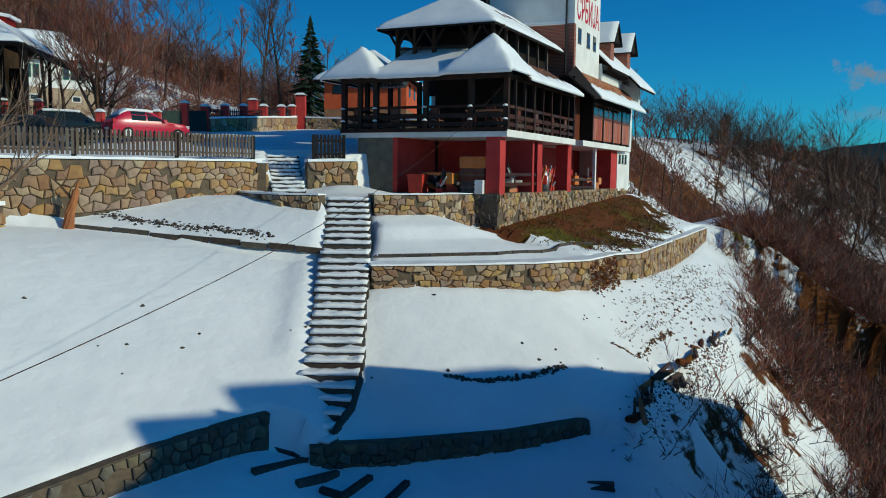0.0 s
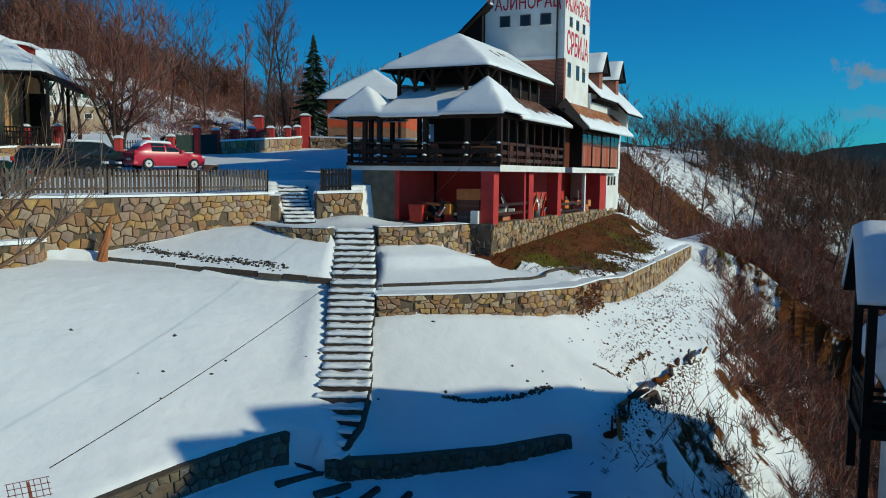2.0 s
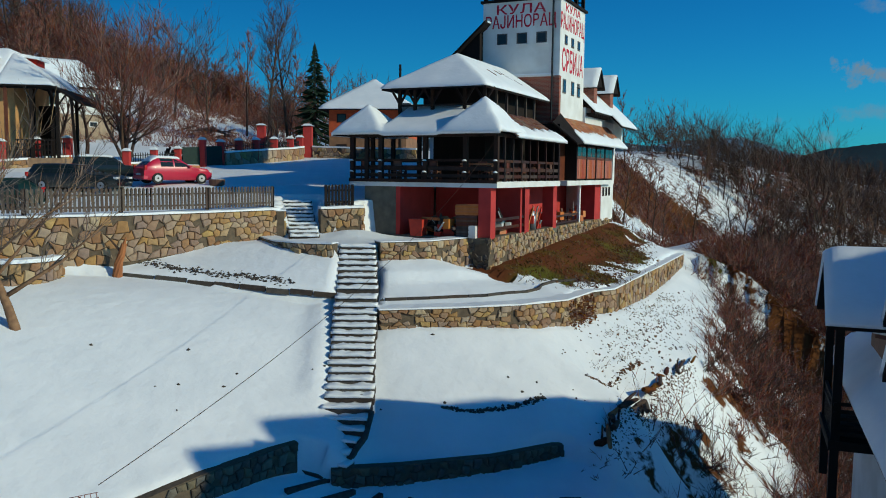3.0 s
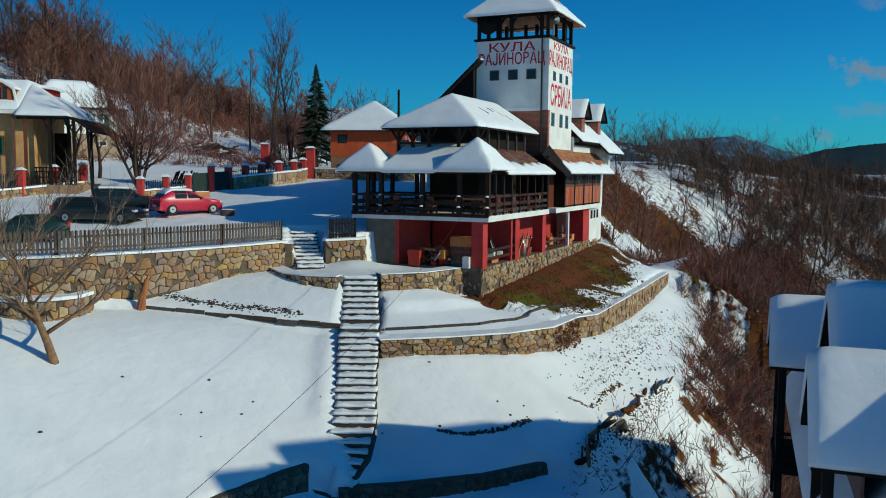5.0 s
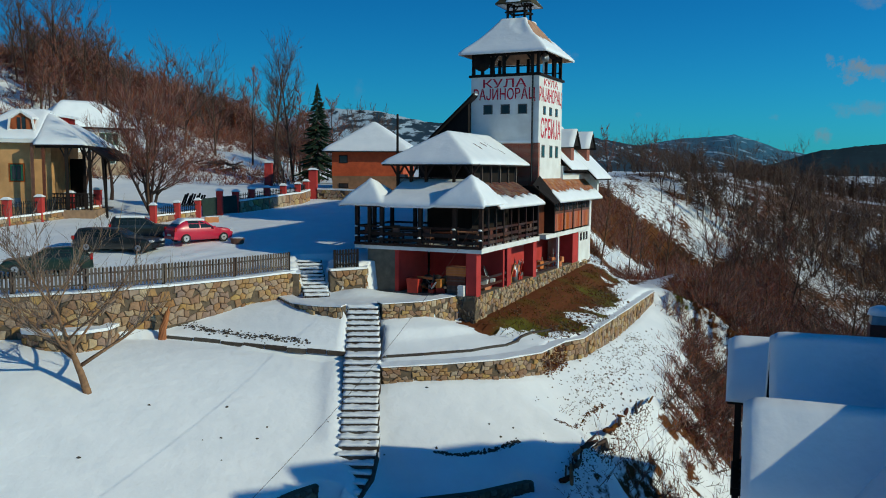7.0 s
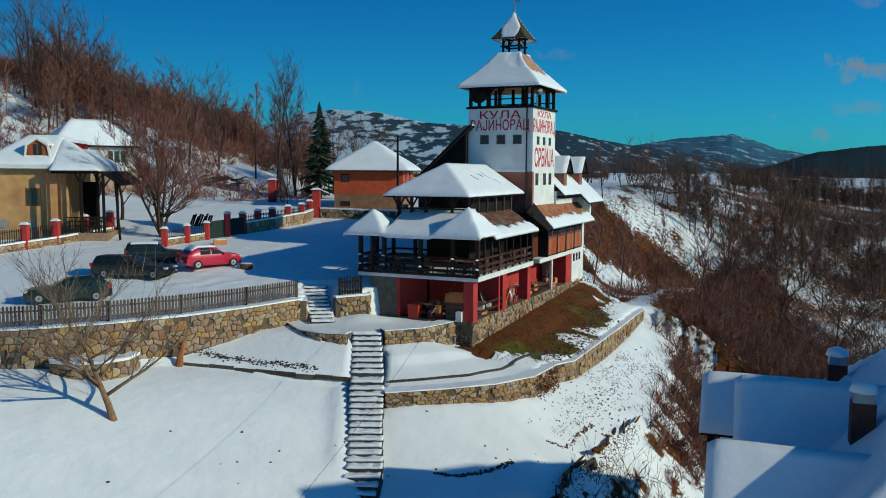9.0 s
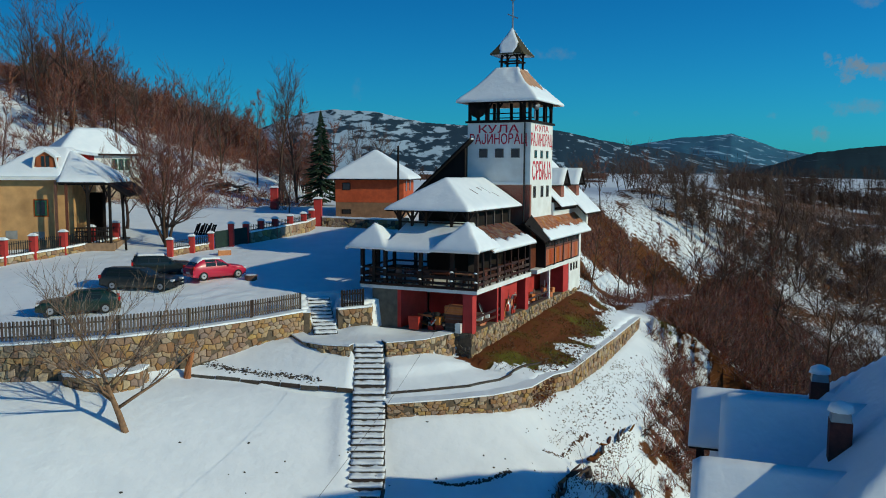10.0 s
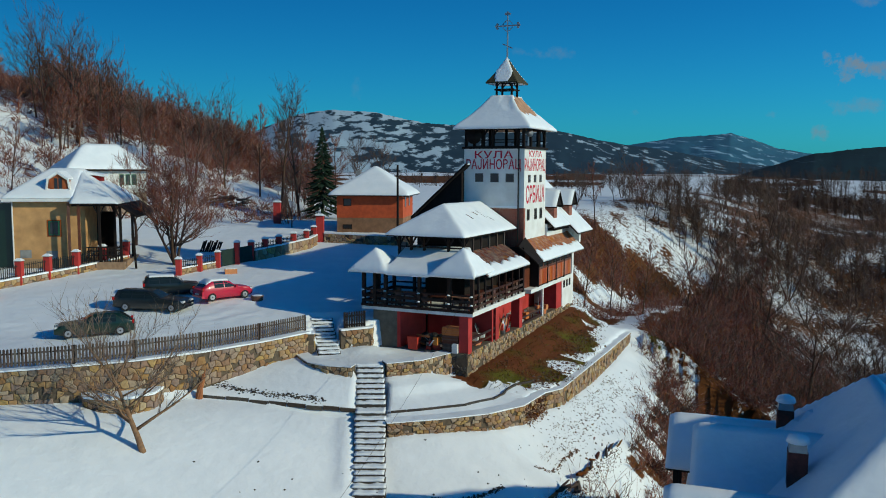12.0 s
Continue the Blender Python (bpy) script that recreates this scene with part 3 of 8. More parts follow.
stone_wall("curved_wall", [(x, y, t, f) for (x, y), t, f in zip(WALL_2, (8.85, 8.82, 8.78, 8.7, 8.66, 8.62, 8.6, 8.6), (8.2, 8.05, 7.85, 7.6, 7.4, 7.25, 7.1, 7.6))], 1, 0.8,
           "curving tan field-stone retaining wall topped with snow", seed=6, stone=0.38, snow=0.06)
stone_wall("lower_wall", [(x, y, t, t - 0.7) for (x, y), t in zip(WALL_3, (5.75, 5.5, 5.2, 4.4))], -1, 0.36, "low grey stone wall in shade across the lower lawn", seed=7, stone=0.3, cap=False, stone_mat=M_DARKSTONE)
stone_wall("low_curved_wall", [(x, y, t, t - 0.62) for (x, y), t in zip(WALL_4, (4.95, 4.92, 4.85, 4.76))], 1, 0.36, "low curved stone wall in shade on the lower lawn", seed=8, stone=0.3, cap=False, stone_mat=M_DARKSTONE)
stone_wall("plinth_wall", [(*spot(-0.34, 0.0), 11.2, 9.75), (*spot(-0.34, 7.0), 11.2, 10.0), (*spot(-0.34, 15.0), 11.2, 10.2), (*spot(-0.3, 24.4), 11.2, 10.4)], 1, 0.5,
           "tan field-stone plinth wall under the red columns", seed=9, stone=0.34, cap=False)
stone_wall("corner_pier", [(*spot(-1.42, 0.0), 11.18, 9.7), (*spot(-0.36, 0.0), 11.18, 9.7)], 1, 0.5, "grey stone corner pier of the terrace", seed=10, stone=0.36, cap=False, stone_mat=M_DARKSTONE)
stone_wall("small_wall", [(-5.95, 52.3, 12.45, 11.1), (-4.0, 53.5, 12.5, 11.2), (*spot(-7.36, 0.2), 12.5, 11.1)], 1, 0.5, "low stone wall with snow beside the upper steps", seed=11, stone=0.4)
stone_wall("return_wall", [(-7.62, 51.55, 12.36, 11.0), (-8.45, 56.2, 12.72, 12.3)], 1, 0.4, "end of the stone wall running back beside the upper steps", seed=12, stone=0.36, snow=0.05)


# ---- the tower house ----
house = thing("tower_house", "white and red tower house with dark timber verandas and snowy roofs", "house", HOUSE)
SLAB0, SLAB1, FLOOR = 13.58, 13.88, 11.14
# grey stone with the shade under the veranda put into its base colour
M_PIER = mat("shaded_grey_stone", (0.16, 0.15, 0.12), (0.10, 0.095, 0.08), 2.5, 0.95, 0, 0.8, 8)
M_RAILWOOD = mat("red_brown_stained_wood", (0.075, 0.026, 0.016), (0.035, 0.014, 0.010), 3, 0.75, 0, 0.4, 20, rand=0.3, stretch=(1, 1, 0.2))
M_POSTWOOD = mat("dark_brown_post_wood", (0.045, 0.02, 0.013), (0.02, 0.011, 0.008), 3, 0.8, 0, 0.4, 20, rand=0.25, stretch=(1, 1, 0.2))


def brick_wall_material(name, brick, brick2, joint):
    """Coursed bricks with recessed joints on upright faces."""
    m = mat(name, brick, brick2, 5, 0.9, 0, 0.4, 25)
    nt = m.node_tree
    bs = nt.nodes["Principled BSDF"]
    tc = nt.nodes.new("ShaderNodeTexCoord")
    sp = nt.nodes.new("ShaderNodeSeparateXYZ")
    nt.links.new(tc.outputs["Object"], sp.inputs[0])
    ad = nt.nodes.new("ShaderNodeMath")
    nt.links.new(sp.outputs[0], ad.inputs[0])
    nt.links.new(sp.outputs[1], ad.inputs[1])
    cb = nt.nodes.new("ShaderNodeCombineXYZ")
    nt.links.new(ad.outputs[0], cb.inputs[0])
    nt.links.new(sp.outputs[2], cb.inputs[1])
    bt = nt.nodes.new("ShaderNodeTexBrick")
    for k, v in (("Color1", brick), ("Color2", brick2), ("Mortar", joint)):
        bt.inputs[k].default_value = (*v, 1)
    for k, v in (("Scale", 1.0), ("Mortar Size", 0.012), ("Bias", 0.0), ("Brick Width", 0.25), ("Row Height", 0.075)):
        bt.inputs[k].default_value = v
    nt.links.new(cb.outputs[0], bt.inputs["Vector"])
    nt.links.new(bt.outputs["Color"], bs.inputs["Base Color"])
    bp = nt.nodes["Bump"]
    inv = nt.nodes.new("ShaderNodeMath")
    inv.operation = "SUBTRACT"
    inv.inputs[0].default_value = 1.0
    nt.links.new(bt.outputs["Fac"], inv.inputs[1])
    nt.links.new(inv.outputs[0], bp.inputs["Height"])
    return m


M_BRICKWORK = brick_wall_material("red_brickwork", (0.36, 0.075, 0.045), (0.22, 0.045, 0.03), (0.30, 0.2, 0.15))

# open ground floor: floor, red columns and walls
part("terrace_floor", Build().box(-7.2, -0.36, 0.02, 24.5, 10.85, FLOOR), M_PIER, house)
for b0, w, d in ((0.06, 0.64, 0.66), (5.0, 0.66, 0.7), (9.95, 0.66, 0.7)):
    part("column", Build().box(-0.33 - w, -0.33, b0, b0 + d, FLOOR - 0.04, SLAB0), M_REDPAINT, house, "red painted square column")
part("pier", Build().box(-1.5, -0.33, 19.4, 20.9, FLOOR - 0.04, SLAB0), M_REDPAINT, house, "red painted pier")
part("side_wall", Build().box(-5.5, -5.26, 0.1, 4.0, FLOOR - 0.3, SLAB0), M_REDPAINT, house)
part("lower_back_wall", Build().box(-5.26, -0.34, 4.3, 4.55, FLOOR, SLAB0), M_REDPAINT, house)
part("inner_lower_wall", Build().box(-3.0, -2.8, 4.55, 24.4, FLOOR, SLAB0), M_REDPAINT, house)
part("stone_pier", Build().box(-7.35, -5.5, 0.15, 2.4, 10.6, SLAB0), M_PIER, house, "grey rough stone pier under the veranda")
part("end_wall", Build().box(-2.8, -0.28, 20.9, 24.4, 11.0, SLAB0), M_WHITE, house)
for y in (21.5, 22.35, 23.2):
    wf = part("window", Build().box(-0.32, -0.26, y - 0.27, y + 0.27, 12.74, 13.38), M_GREYWOOD, house)
    part("pane", Build().box(-0.3, -0.25, y - 0.2, y + 0.2, 12.8, 13.32), M_GLASS, wf, "dark glass pane")
part("post", Build().box(-0.5, -0.33, 15.6, 15.85, FLOOR, SLAB0), M_WHITE, house, "slim white post")
part("slab", Build().box(-8.15, 0.0, -0.02, 10.2, SLAB0, SLAB1), M_WHITE, house, "white painted floor slab edge")
part("bay_slab", Build().box(-7.0, 0.1, 11.3, 23.0, SLAB0, SLAB1), M_WHITE, house, "white painted floor slab edge")
part("slab_bridge", Build().box(-7.0, -0.35, 10.2, 11.3, SLAB0, SLAB1), M_PIER, house)
for h in (0.42, 0.85):
    part("lower_rail", Build().beam((-0.42, 0.72, FLOOR + h), (-0.42, 5.0, FLOOR + h), 0.06, 0.14), M_RAILWOOD, house)
    part("lower_rail", Build().beam((-0.42, 10.65, FLOOR + h - 0.25), (-0.42, 15.6, FLOOR + h - 0.25), 0.06, 0.12), M_RAILWOOD, house)

# veranda posts with snow on their feet, rails of three boards
FRONT_A = (-8.05, -6.38, -3.87, -1.7, -0.1)
SIDE_B = (1.15, 2.35, 3.6, 4.9, 6.2, 7.6, 9.0, 10.0)
for a in FRONT_A:
    p = part("post", Build().box(a - 0.11, a + 0.11, 0.02, 0.24, SLAB1, 16.35), M_POSTWOOD, house)
    for h in (0.42, 0.98):
        part("snow", Build().tube([(a, -0.02, SLAB1 + h), (a, -0.02, SLAB1 + h + 0.08)], [0.13, 0.06], 8), M_SNOW, p, "pinch of snow on the rail end", smooth=True)
for b in SIDE_B:
    part("post", Build().box(-0.16, -0.04, b - 0.06, b + 0.06, SLAB1, 16.4), M_POSTWOOD, house)
for a, b in ((-8.05, 2.2), (-8.05, 4.5), (-6.4, 4.5), (-5.3, 4.5), (-7.2, 0.12)):
    part("post", Build().box(a - 0.1, a + 0.1, b - 0.1, b + 0.1, SLAB1, 16.5), M_POSTWOOD, house)
for a0, a1 in zip(FRONT_A[:-1], FRONT_A[1:]):
    for h, t in ((0.26, 0.17), (0.62, 0.2), (1.02, 0.12)):
        part("rail", Build().beam((a0 + 0.1, 0.13, SLAB1 + h), (a1 - 0.1, 0.13, SLAB1 + h), 0.06, t), M_POSTWOOD, house)
bs_ = (0.2,) + SIDE_B
for b0, b1 in zip(bs_[:-1], bs_[1:]):
    for h, t in ((0.24, 0.17), (0.58, 0.18), (1.0, 0.13)):
        part("rail", Build().beam((-0.1, b0 + 0.06, SLAB1 + h), (-0.1, b1 - 0.06, SLAB1 + h), 0.06, t), M_RAILWOOD, house)
for h, t in ((0.26, 0.17), (0.62, 0.2), (1.02, 0.12)):
    part("rail", Build().beam((-8.05, 0.2, SLAB1 + h), (-8.05, 4.5, SLAB1 + h), 0.06, t), M_POSTWOOD, house)
    part("rail", Build().beam((-8.05, 4.5, SLAB1 + h), (-5.3, 4.5, SLAB1 + h), 0.06, t), M_POSTWOOD, house)
part("edge_board", Build().box(-8.17, 0.02, -0.07, -0.024, 13.8, SLAB1 + 0.09), M_POSTWOOD, house)
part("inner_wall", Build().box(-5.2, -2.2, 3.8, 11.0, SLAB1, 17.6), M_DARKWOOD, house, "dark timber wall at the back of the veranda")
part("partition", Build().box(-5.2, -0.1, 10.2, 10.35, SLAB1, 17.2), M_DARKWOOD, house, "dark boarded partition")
part("ceiling_beam", Build().box(-8.15, 0.0, 0.0, 0.26, 16.05, 16.22), M_POSTWOOD, house)
part("ceiling_beam", Build().box(-0.24, 0.0, 0.26, 10.1, 16.05, 16.22), M_POSTWOOD, house)


# veranda roof: a lean-to along the front with a peaked hip over each corner
def veranda_roof(x, y):
    lean = 16.22 + 0.42 * (y + 0.75)
    left = 17.62 - max(0.98 * abs(x + 7.3), 1.08 * max(0.45 - y, 0.0), 0.62 * max(0.0, y - 0.45))
    right = 17.85 - max(0.86 * (-0.87 - x) if x < -0.87 else 1.15 * (x + 0.87), 1.22 * max(0.5 - y, 0.0), 0.5 * max(0.0, y - 0.5))
    if x < -6.0:
        lean = lerp(16.2, lean, sstep(-6.2, -6.0, x))
    if x > -1.3:
        lean = min(lean, 16.2 + 0.7 * (0.5 - x))
    return max(16.17, lean, left, right)


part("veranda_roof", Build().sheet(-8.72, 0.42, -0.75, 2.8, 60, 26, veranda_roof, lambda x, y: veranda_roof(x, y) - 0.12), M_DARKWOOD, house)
snow_on("veranda_snow", house, -8.72, 0.38, -0.75, 2.8, veranda_roof, 0.17, 0.13,
        mask=lambda x, y: 1 - 0.98 * sstep(0.0, 0.35, x + 0.55 + 0.35 * fbm(x, y, 0.8, 3, 9)) * sstep(-0.35, 0.1, y + 0.2 * fbm(x, y, 0.6, 2, 3)))


def side_roof(x, y):
    return 16.18 + 0.66 * (0.48 - x)


def tile_roof(name, parent, x0, x1, y0, y1, f, material, label, rows=9, step=0.24):
    """A slope that falls towards +x, laid with overlapping tile courses."""
    top = part(name, Build().sheet(x0, x1, y0, y1, 2, 2, lambda x, y: f(x, y) - 0.045, lambda x, y: f(x, y) - 0.16), M_DARKWOOD, parent)
    b = Build()
    n = int((y1 - y0) / step)
    for i in range(rows):
        u0, u1 = lerp(x0, x1, i / rows), lerp(x0, x1, (i + 1) / rows) + 0.05
        for k in range(n):
            v0 = y0 + (k + 0.5 * (i % 2)) * step
            v1 = min(v0 + step * 0.94, y1)
            lift = 0.012 * math.sin(k * 12.9 + i * 7.7)
            lo, hi = f(u1, v0) + 0.0 + lift, f(u0, v0) - 0.03
            b.hexa([(u0, v0, hi - 0.03), (u1, v0, lo - 0.03), (u1, v1, lo - 0.03), (u0, v1, hi - 0.03), (u0, v0, hi), (u1, v0, lo), (u1, v1, lo), (u0, v1, hi)])
    t = part("tiles", b, material, top, label)
    t["kind"] = "stuff"
    return top


tile_roof("side_roof", house, -1.55, 0.48, 1.2, 9.6, side_roof, M_TILE, "dark brown tiles half clear of snow")
snow_on("side_snow", house, -1.5, 0.5, 1.5, 9.6, side_roof, 0.12, 0.1, mask=lambda x, y: sstep(-0.02, 0.05, x + 0.2 + 0.55 * fbm(x * 0.5, y * 2.5, 1.3, 3, 4) + 0.3 * fbm(x, y, 2.6, 2, 9)) * (1 - 0.9 * sstep(0.9, 0.1, y - 1.5 + 0.8 * fbm(x, y, 0.7, 2, 5))))

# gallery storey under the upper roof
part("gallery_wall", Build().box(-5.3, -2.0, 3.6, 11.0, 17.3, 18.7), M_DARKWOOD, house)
for x in (-6.3, -5.4, -4.4, -2.6, -1.5):
    part("post", Build().box(x - 0.08, x + 0.08, 1.9, 2.06, 17.0, 18.8), M_POSTWOOD, house)
    part("brace", Build().beam((x + 0.05, 1.98, 17.9), (x + 0.5, 1.98, 18.6), 0.09, 0.1), M_POSTWOOD, house)
    part("brace", Build().beam((x - 0.05, 1.98, 17.9), (x - 0.5, 1.98, 18.6), 0.09, 0.1), M_POSTWOOD, house)
for y in (3.4, 4.9, 6.4, 7.9, 9.4):
    part("post", Build().box(-1.52, -1.4, y, y + 0.12, 17.0, 18.8), M_GREYWOOD, house)
part("gallery_rail", Build().beam((-6.3, 1.98, 17.75), (-1.5, 1.98, 17.75), 0.08, 0.1), M_POSTWOOD, house)
part("chimney_pot", Build().box(-6.55, -6.15, 2.6, 3.0, 17.2, 17.95), M_CONCRETE, house, "pale square vent pipe on the veranda roof")


def upper_roof(x, y):
    return 18.6 + min(1.85, 0.65 * (x + 6.85), 0.65 * (-1.05 - x), 0.62 * (y - 1.0))


part("upper_roof", Build().sheet(-6.85, -1.05, 1.0, 10.95, 30, 40, upper_roof, lambda x, y: upper_roof(x, y) - 0.13), M_DARKWOOD, house)
snow_on("upper_snow", house, -6.85, -1.05, 1.0, 10.95, upper_roof, 0.17, 0.15)
# slits where the snow has slid off the upper roof
for y, x0, ln in ((5.2, -2.75, 0.5), (6.7, -2.9, 0.35), (7.5, -2.95, 0.75), (8.2, -2.3, 0.45)):
    part("roof_slit", Build().beam((x0, y, upper_roof(x0, y) + 0.165), (x0 + ln, y + 0.25, upper_roof(x0 + ln, y) + 0.165), 0.07, 0.05), M_TILE, house)

# tower
T0, T1, TB0, TB1 = -5.38, -0.47, 11.06, 16.32
part("tower_wall", Build().box(T0, T1, TB0, TB1, 20.1, 24.57), M_WHITE, house, "white rendered tower with red painted letters")
part("tower_base", Build().box(T0, T1 - 0.45, TB0 + 0.004, TB1, 13.7, 20.1), M_BRICKWORK, house, "red brick tower base")
part("tower_side", Build().box(T1 - 0.45, T1, TB0 + 0.34, TB1, 17.0, 20.1), M_WHITE, house)
part("brick_corner", Build().box(T1 - 0.45, T1 + 0.004, TB0, TB0 + 0.34, 17.0, 20.1), M_BRICKWORK, house)
part("downpipe", Build().tube([(-0.9, TB0 - 0.09, 17.5), (-0.9, TB0 - 0.09, 24.6)], [0.055, 0.055], 8), M_BLACK, house)
for x in (-4.12, -2.86, -1.62):
    wf = part("window", Build().box(x - 0.33, x + 0.33, TB0 - 0.03, TB0 + 0.1, 22.04, 22.7), M_GREYWOOD, house)
    part("pane", Build().box(x - 0.26, x + 0.26, TB0 - 0.04, TB0 + 0.06, 22.1, 22.63), M_GLASS, wf, "dark glass pane")
    part("sill", Build().box(x - 0.38, x + 0.38, TB0 - 0.1, TB0 - 0.0, 21.98, 22.04), M_WHITE, wf)
for ys, z0, z1, w in (((12.22, 13.6, 14.98), 22.02, 22.6, 0.27), ((12.06, 13.84, 15.16), 19.12, 19.98, 0.31)):
    for y in ys:
        wf = part("window", Build().box(T1 - 0.1, T1 + 0.03, y - w, y + w, z0, z1), M_GREYWOOD, house)
        part("pane", Build().box(T1 - 0.05, T1 + 0.04, y - w + 0.07, y + w - 0.07, z0 + 0.07, z1 - 0.07), M_GLASS, wf, "dark glass pane")


def lettering(text, x0, x1, z0, z1, m):
    cu = bpy.data.curves.new("letters", "FONT")
    cu.body, cu.extrude, cu.offset = text, 0.004, 0.012
    ob = bpy.data.objects.new("letters", cu)
    scene.collection.objects.link(ob)
    dg = bpy.context.evaluated_depsgraph_get()
    dg.update()
    me = bpy.data.meshes.new_from_object(ob.evaluated_get(dg))
    bpy.data.objects.remove(ob)
    lo = [min(v.co[c] for v in me.vertices) for c in (0, 1)]
    hi = [max(v.co[c] for v in me.vertices) for c in (0, 1)]
    for v in me.vertices:
        v.co = (lerp(x0, x1, (v.co.x - lo[0]) / (hi[0] - lo[0])), lerp(z0, z1, (v.co.y - lo[1]) / (hi[1] - lo[1])), v.co.z)
    me.materials.clear()
    me.materials.append(M_REDLETTER)
    o = new("lettering", me)
    o.parent = house
    o.matrix_basis = m
    o["label"] = "red painted letters"
    return o


FACE_F = pose(0, TB0 - 0.01, 0, 90, 0, 0)
FACE_R = pose(T1 + 0.01, 0, 0, 90, 0, 90)
lettering("КУЛА", -4.5, -1.36, 23.84, 24.42, FACE_F)
lettering("РАЈИНОВАЦ", -5.2, -0.72, 22.86, 23.8, FACE_F)
lettering("КУЛА", 12.05, 15.25, 23.98, 24.46, FACE_R)
lettering("РАЈИНОВАЦ", 11.12, 16.2, 22.7, 23.86, FACE_R)
lettering("СРБИЈА", 11.5, 16.05, 20.42, 21.82, FACE_R)
part("ledge", Build().box(T0 - 0.05, T1 - 0.4, TB0 - 0.12, TB0, 20.06, 20.16), M_WHITE, house)
part("ledge_snow", Build().box(T0 - 0.05, T1 - 0.45, TB0 - 0.11, TB0 - 0.004, 20.16, 20.24), M_SNOW, house)

# belfry: sill, posts with braces, railing and two horns
part("belfry_sill", Build().box(T0 - 0.14, T1 + 0.14, TB0 - 0.14, TB1 + 0.14, 24.57, 24.72), M_DARKWOOD, house)
LV = [T0 + 0.12, T0 + 1.55, T0 + 2.35, T1 - 0.55, T1 - 0.12]
for x in LV:
    for y in (TB0 + 0.12, TB1 - 0.12):
        part("belfry_post", Build().box(x - 0.1, x + 0.1, y - 0.1, y + 0.1, 24.72, 26.35), M_DARKWOOD, house)
for y in (TB0 + 1.75, TB0 + 3.5):
    for x in (T0 + 0.12, T1 - 0.12):
        part("belfry_post", Build().box(x - 0.1, x + 0.1, y - 0.1, y + 0.1, 24.72, 26.35), M_DARKWOOD, house)
for x, d in ((LV[0], 1), (LV[1], -1), (LV[1], 1), (LV[2], 1), (LV[3], -1)):
    part("brace", Build().beam((x, TB0 + 0.12, 25.55), (x + d * 0.5, TB0 + 0.12, 26.25), 0.1, 0.13), M_DARKWOOD, house)
for y, d in ((TB0 + 0.12, 1), (TB0 + 1.75, 1), (TB0 + 3.5, 1), (TB1 - 0.12, -1)):
    part("brace", Build().beam((T1 - 0.12, y, 25.55), (T1 - 0.12, y + d * 0.6, 26.25), 0.1, 0.13), M_DARKWOOD, house)
part("belfry_beam", Build().box(T0, T1, TB0 + 0.02, TB0 + 0.22, 26.0, 26.25), M_DARKWOOD, house)
part("belfry_beam", Build().box(T1 - 0.22, T1 - 0.02, TB0 + 0.22, TB1, 26.0, 26.25), M_DARKWOOD, house)
part("belfry_floor", Build().box(T0 + 0.1, T1 - 0.1, TB0 + 0.1, TB1 - 0.1, 24.73, 24.78), M_DARKWOOD, house)
part("railing", Build().box(T0 + 0.1, T1 - 0.1, TB0 + 0.08, TB0 + 0.14, 25.2, 25.28), M_DARKWOOD, house)
part("railing", Build().box(T0 + 0.1, T1 - 0.1, TB1 - 0.14, TB1 - 0.08, 25.2, 25.28), M_DARKWOOD, house)
for x, y, z, d, s, mt, lab in ((T0 + 0.85, TB0 + 0.3, 25.55, (0.1, -1), 0.62, M_DARKWOOD, "large dark horn loudspeaker"), (T1 + 0.0, TB0 + 0.75, 25.75, (0.7, -0.7), 0.3, M_METAL, "round pale horn loudspeaker")):
    horn = Build().tube([(x, y, z), (x + d[0] * s * 0.5, y + d[1] * s * 0.5, z), (x + d[0] * s * 0.8, y + d[1] * s * 0.8, z), (x + d[0] * s, y + d[1] * s, z)], [0.1, s * 0.4, s * 0.75, s], 18)
    part("loudspeaker", horn, mt, house, lab, smooth=True)
part("bell_chain", Build().tube([(T1 + 0.05, TB0 + 0.7, 24.8), (T1 + 0.05, TB0 + 0.7, 25.5)], [0.07, 0.05], 6), M_METAL, house)
RX0, RX1, RY0, RY1 = T0 - 0.62, T1 + 0.62, TB0 - 0.66, TB1 + 0.66


def tower_roof(x, y):
    e = min(x - RX0, RX1 - x, (y - RY0) * 0.935, (RY1 - y) * 0.935)
    return 26.2 + min(2.42, 0.82 * e + 0.135 * e * e)


part("tower_roof", Build().sheet(RX0, RX1, RY0, RY1, 34, 36, tower_roof, lambda x, y: tower_roof(x, y) - 0.13), M_ORANGETILE, house, "orange-brown tiled belfry roof under patchy snow")


def tower_snow(x, y):
    east = (RX1 - x) < min(x - RX0, (y - RY0) * 0.935, (RY1 - y) * 0.935)
    if east:
        return 1 - sstep(0.75, 1.2, RX1 - x + 0.5 * fbm(x, y, 1.1, 3, 6))
    return 1 - 0.75 * sstep(0.2, 0.45, fbm(x, y, 1.3, 4, 26)) * sstep(0.6, 1.4, y - RY0)


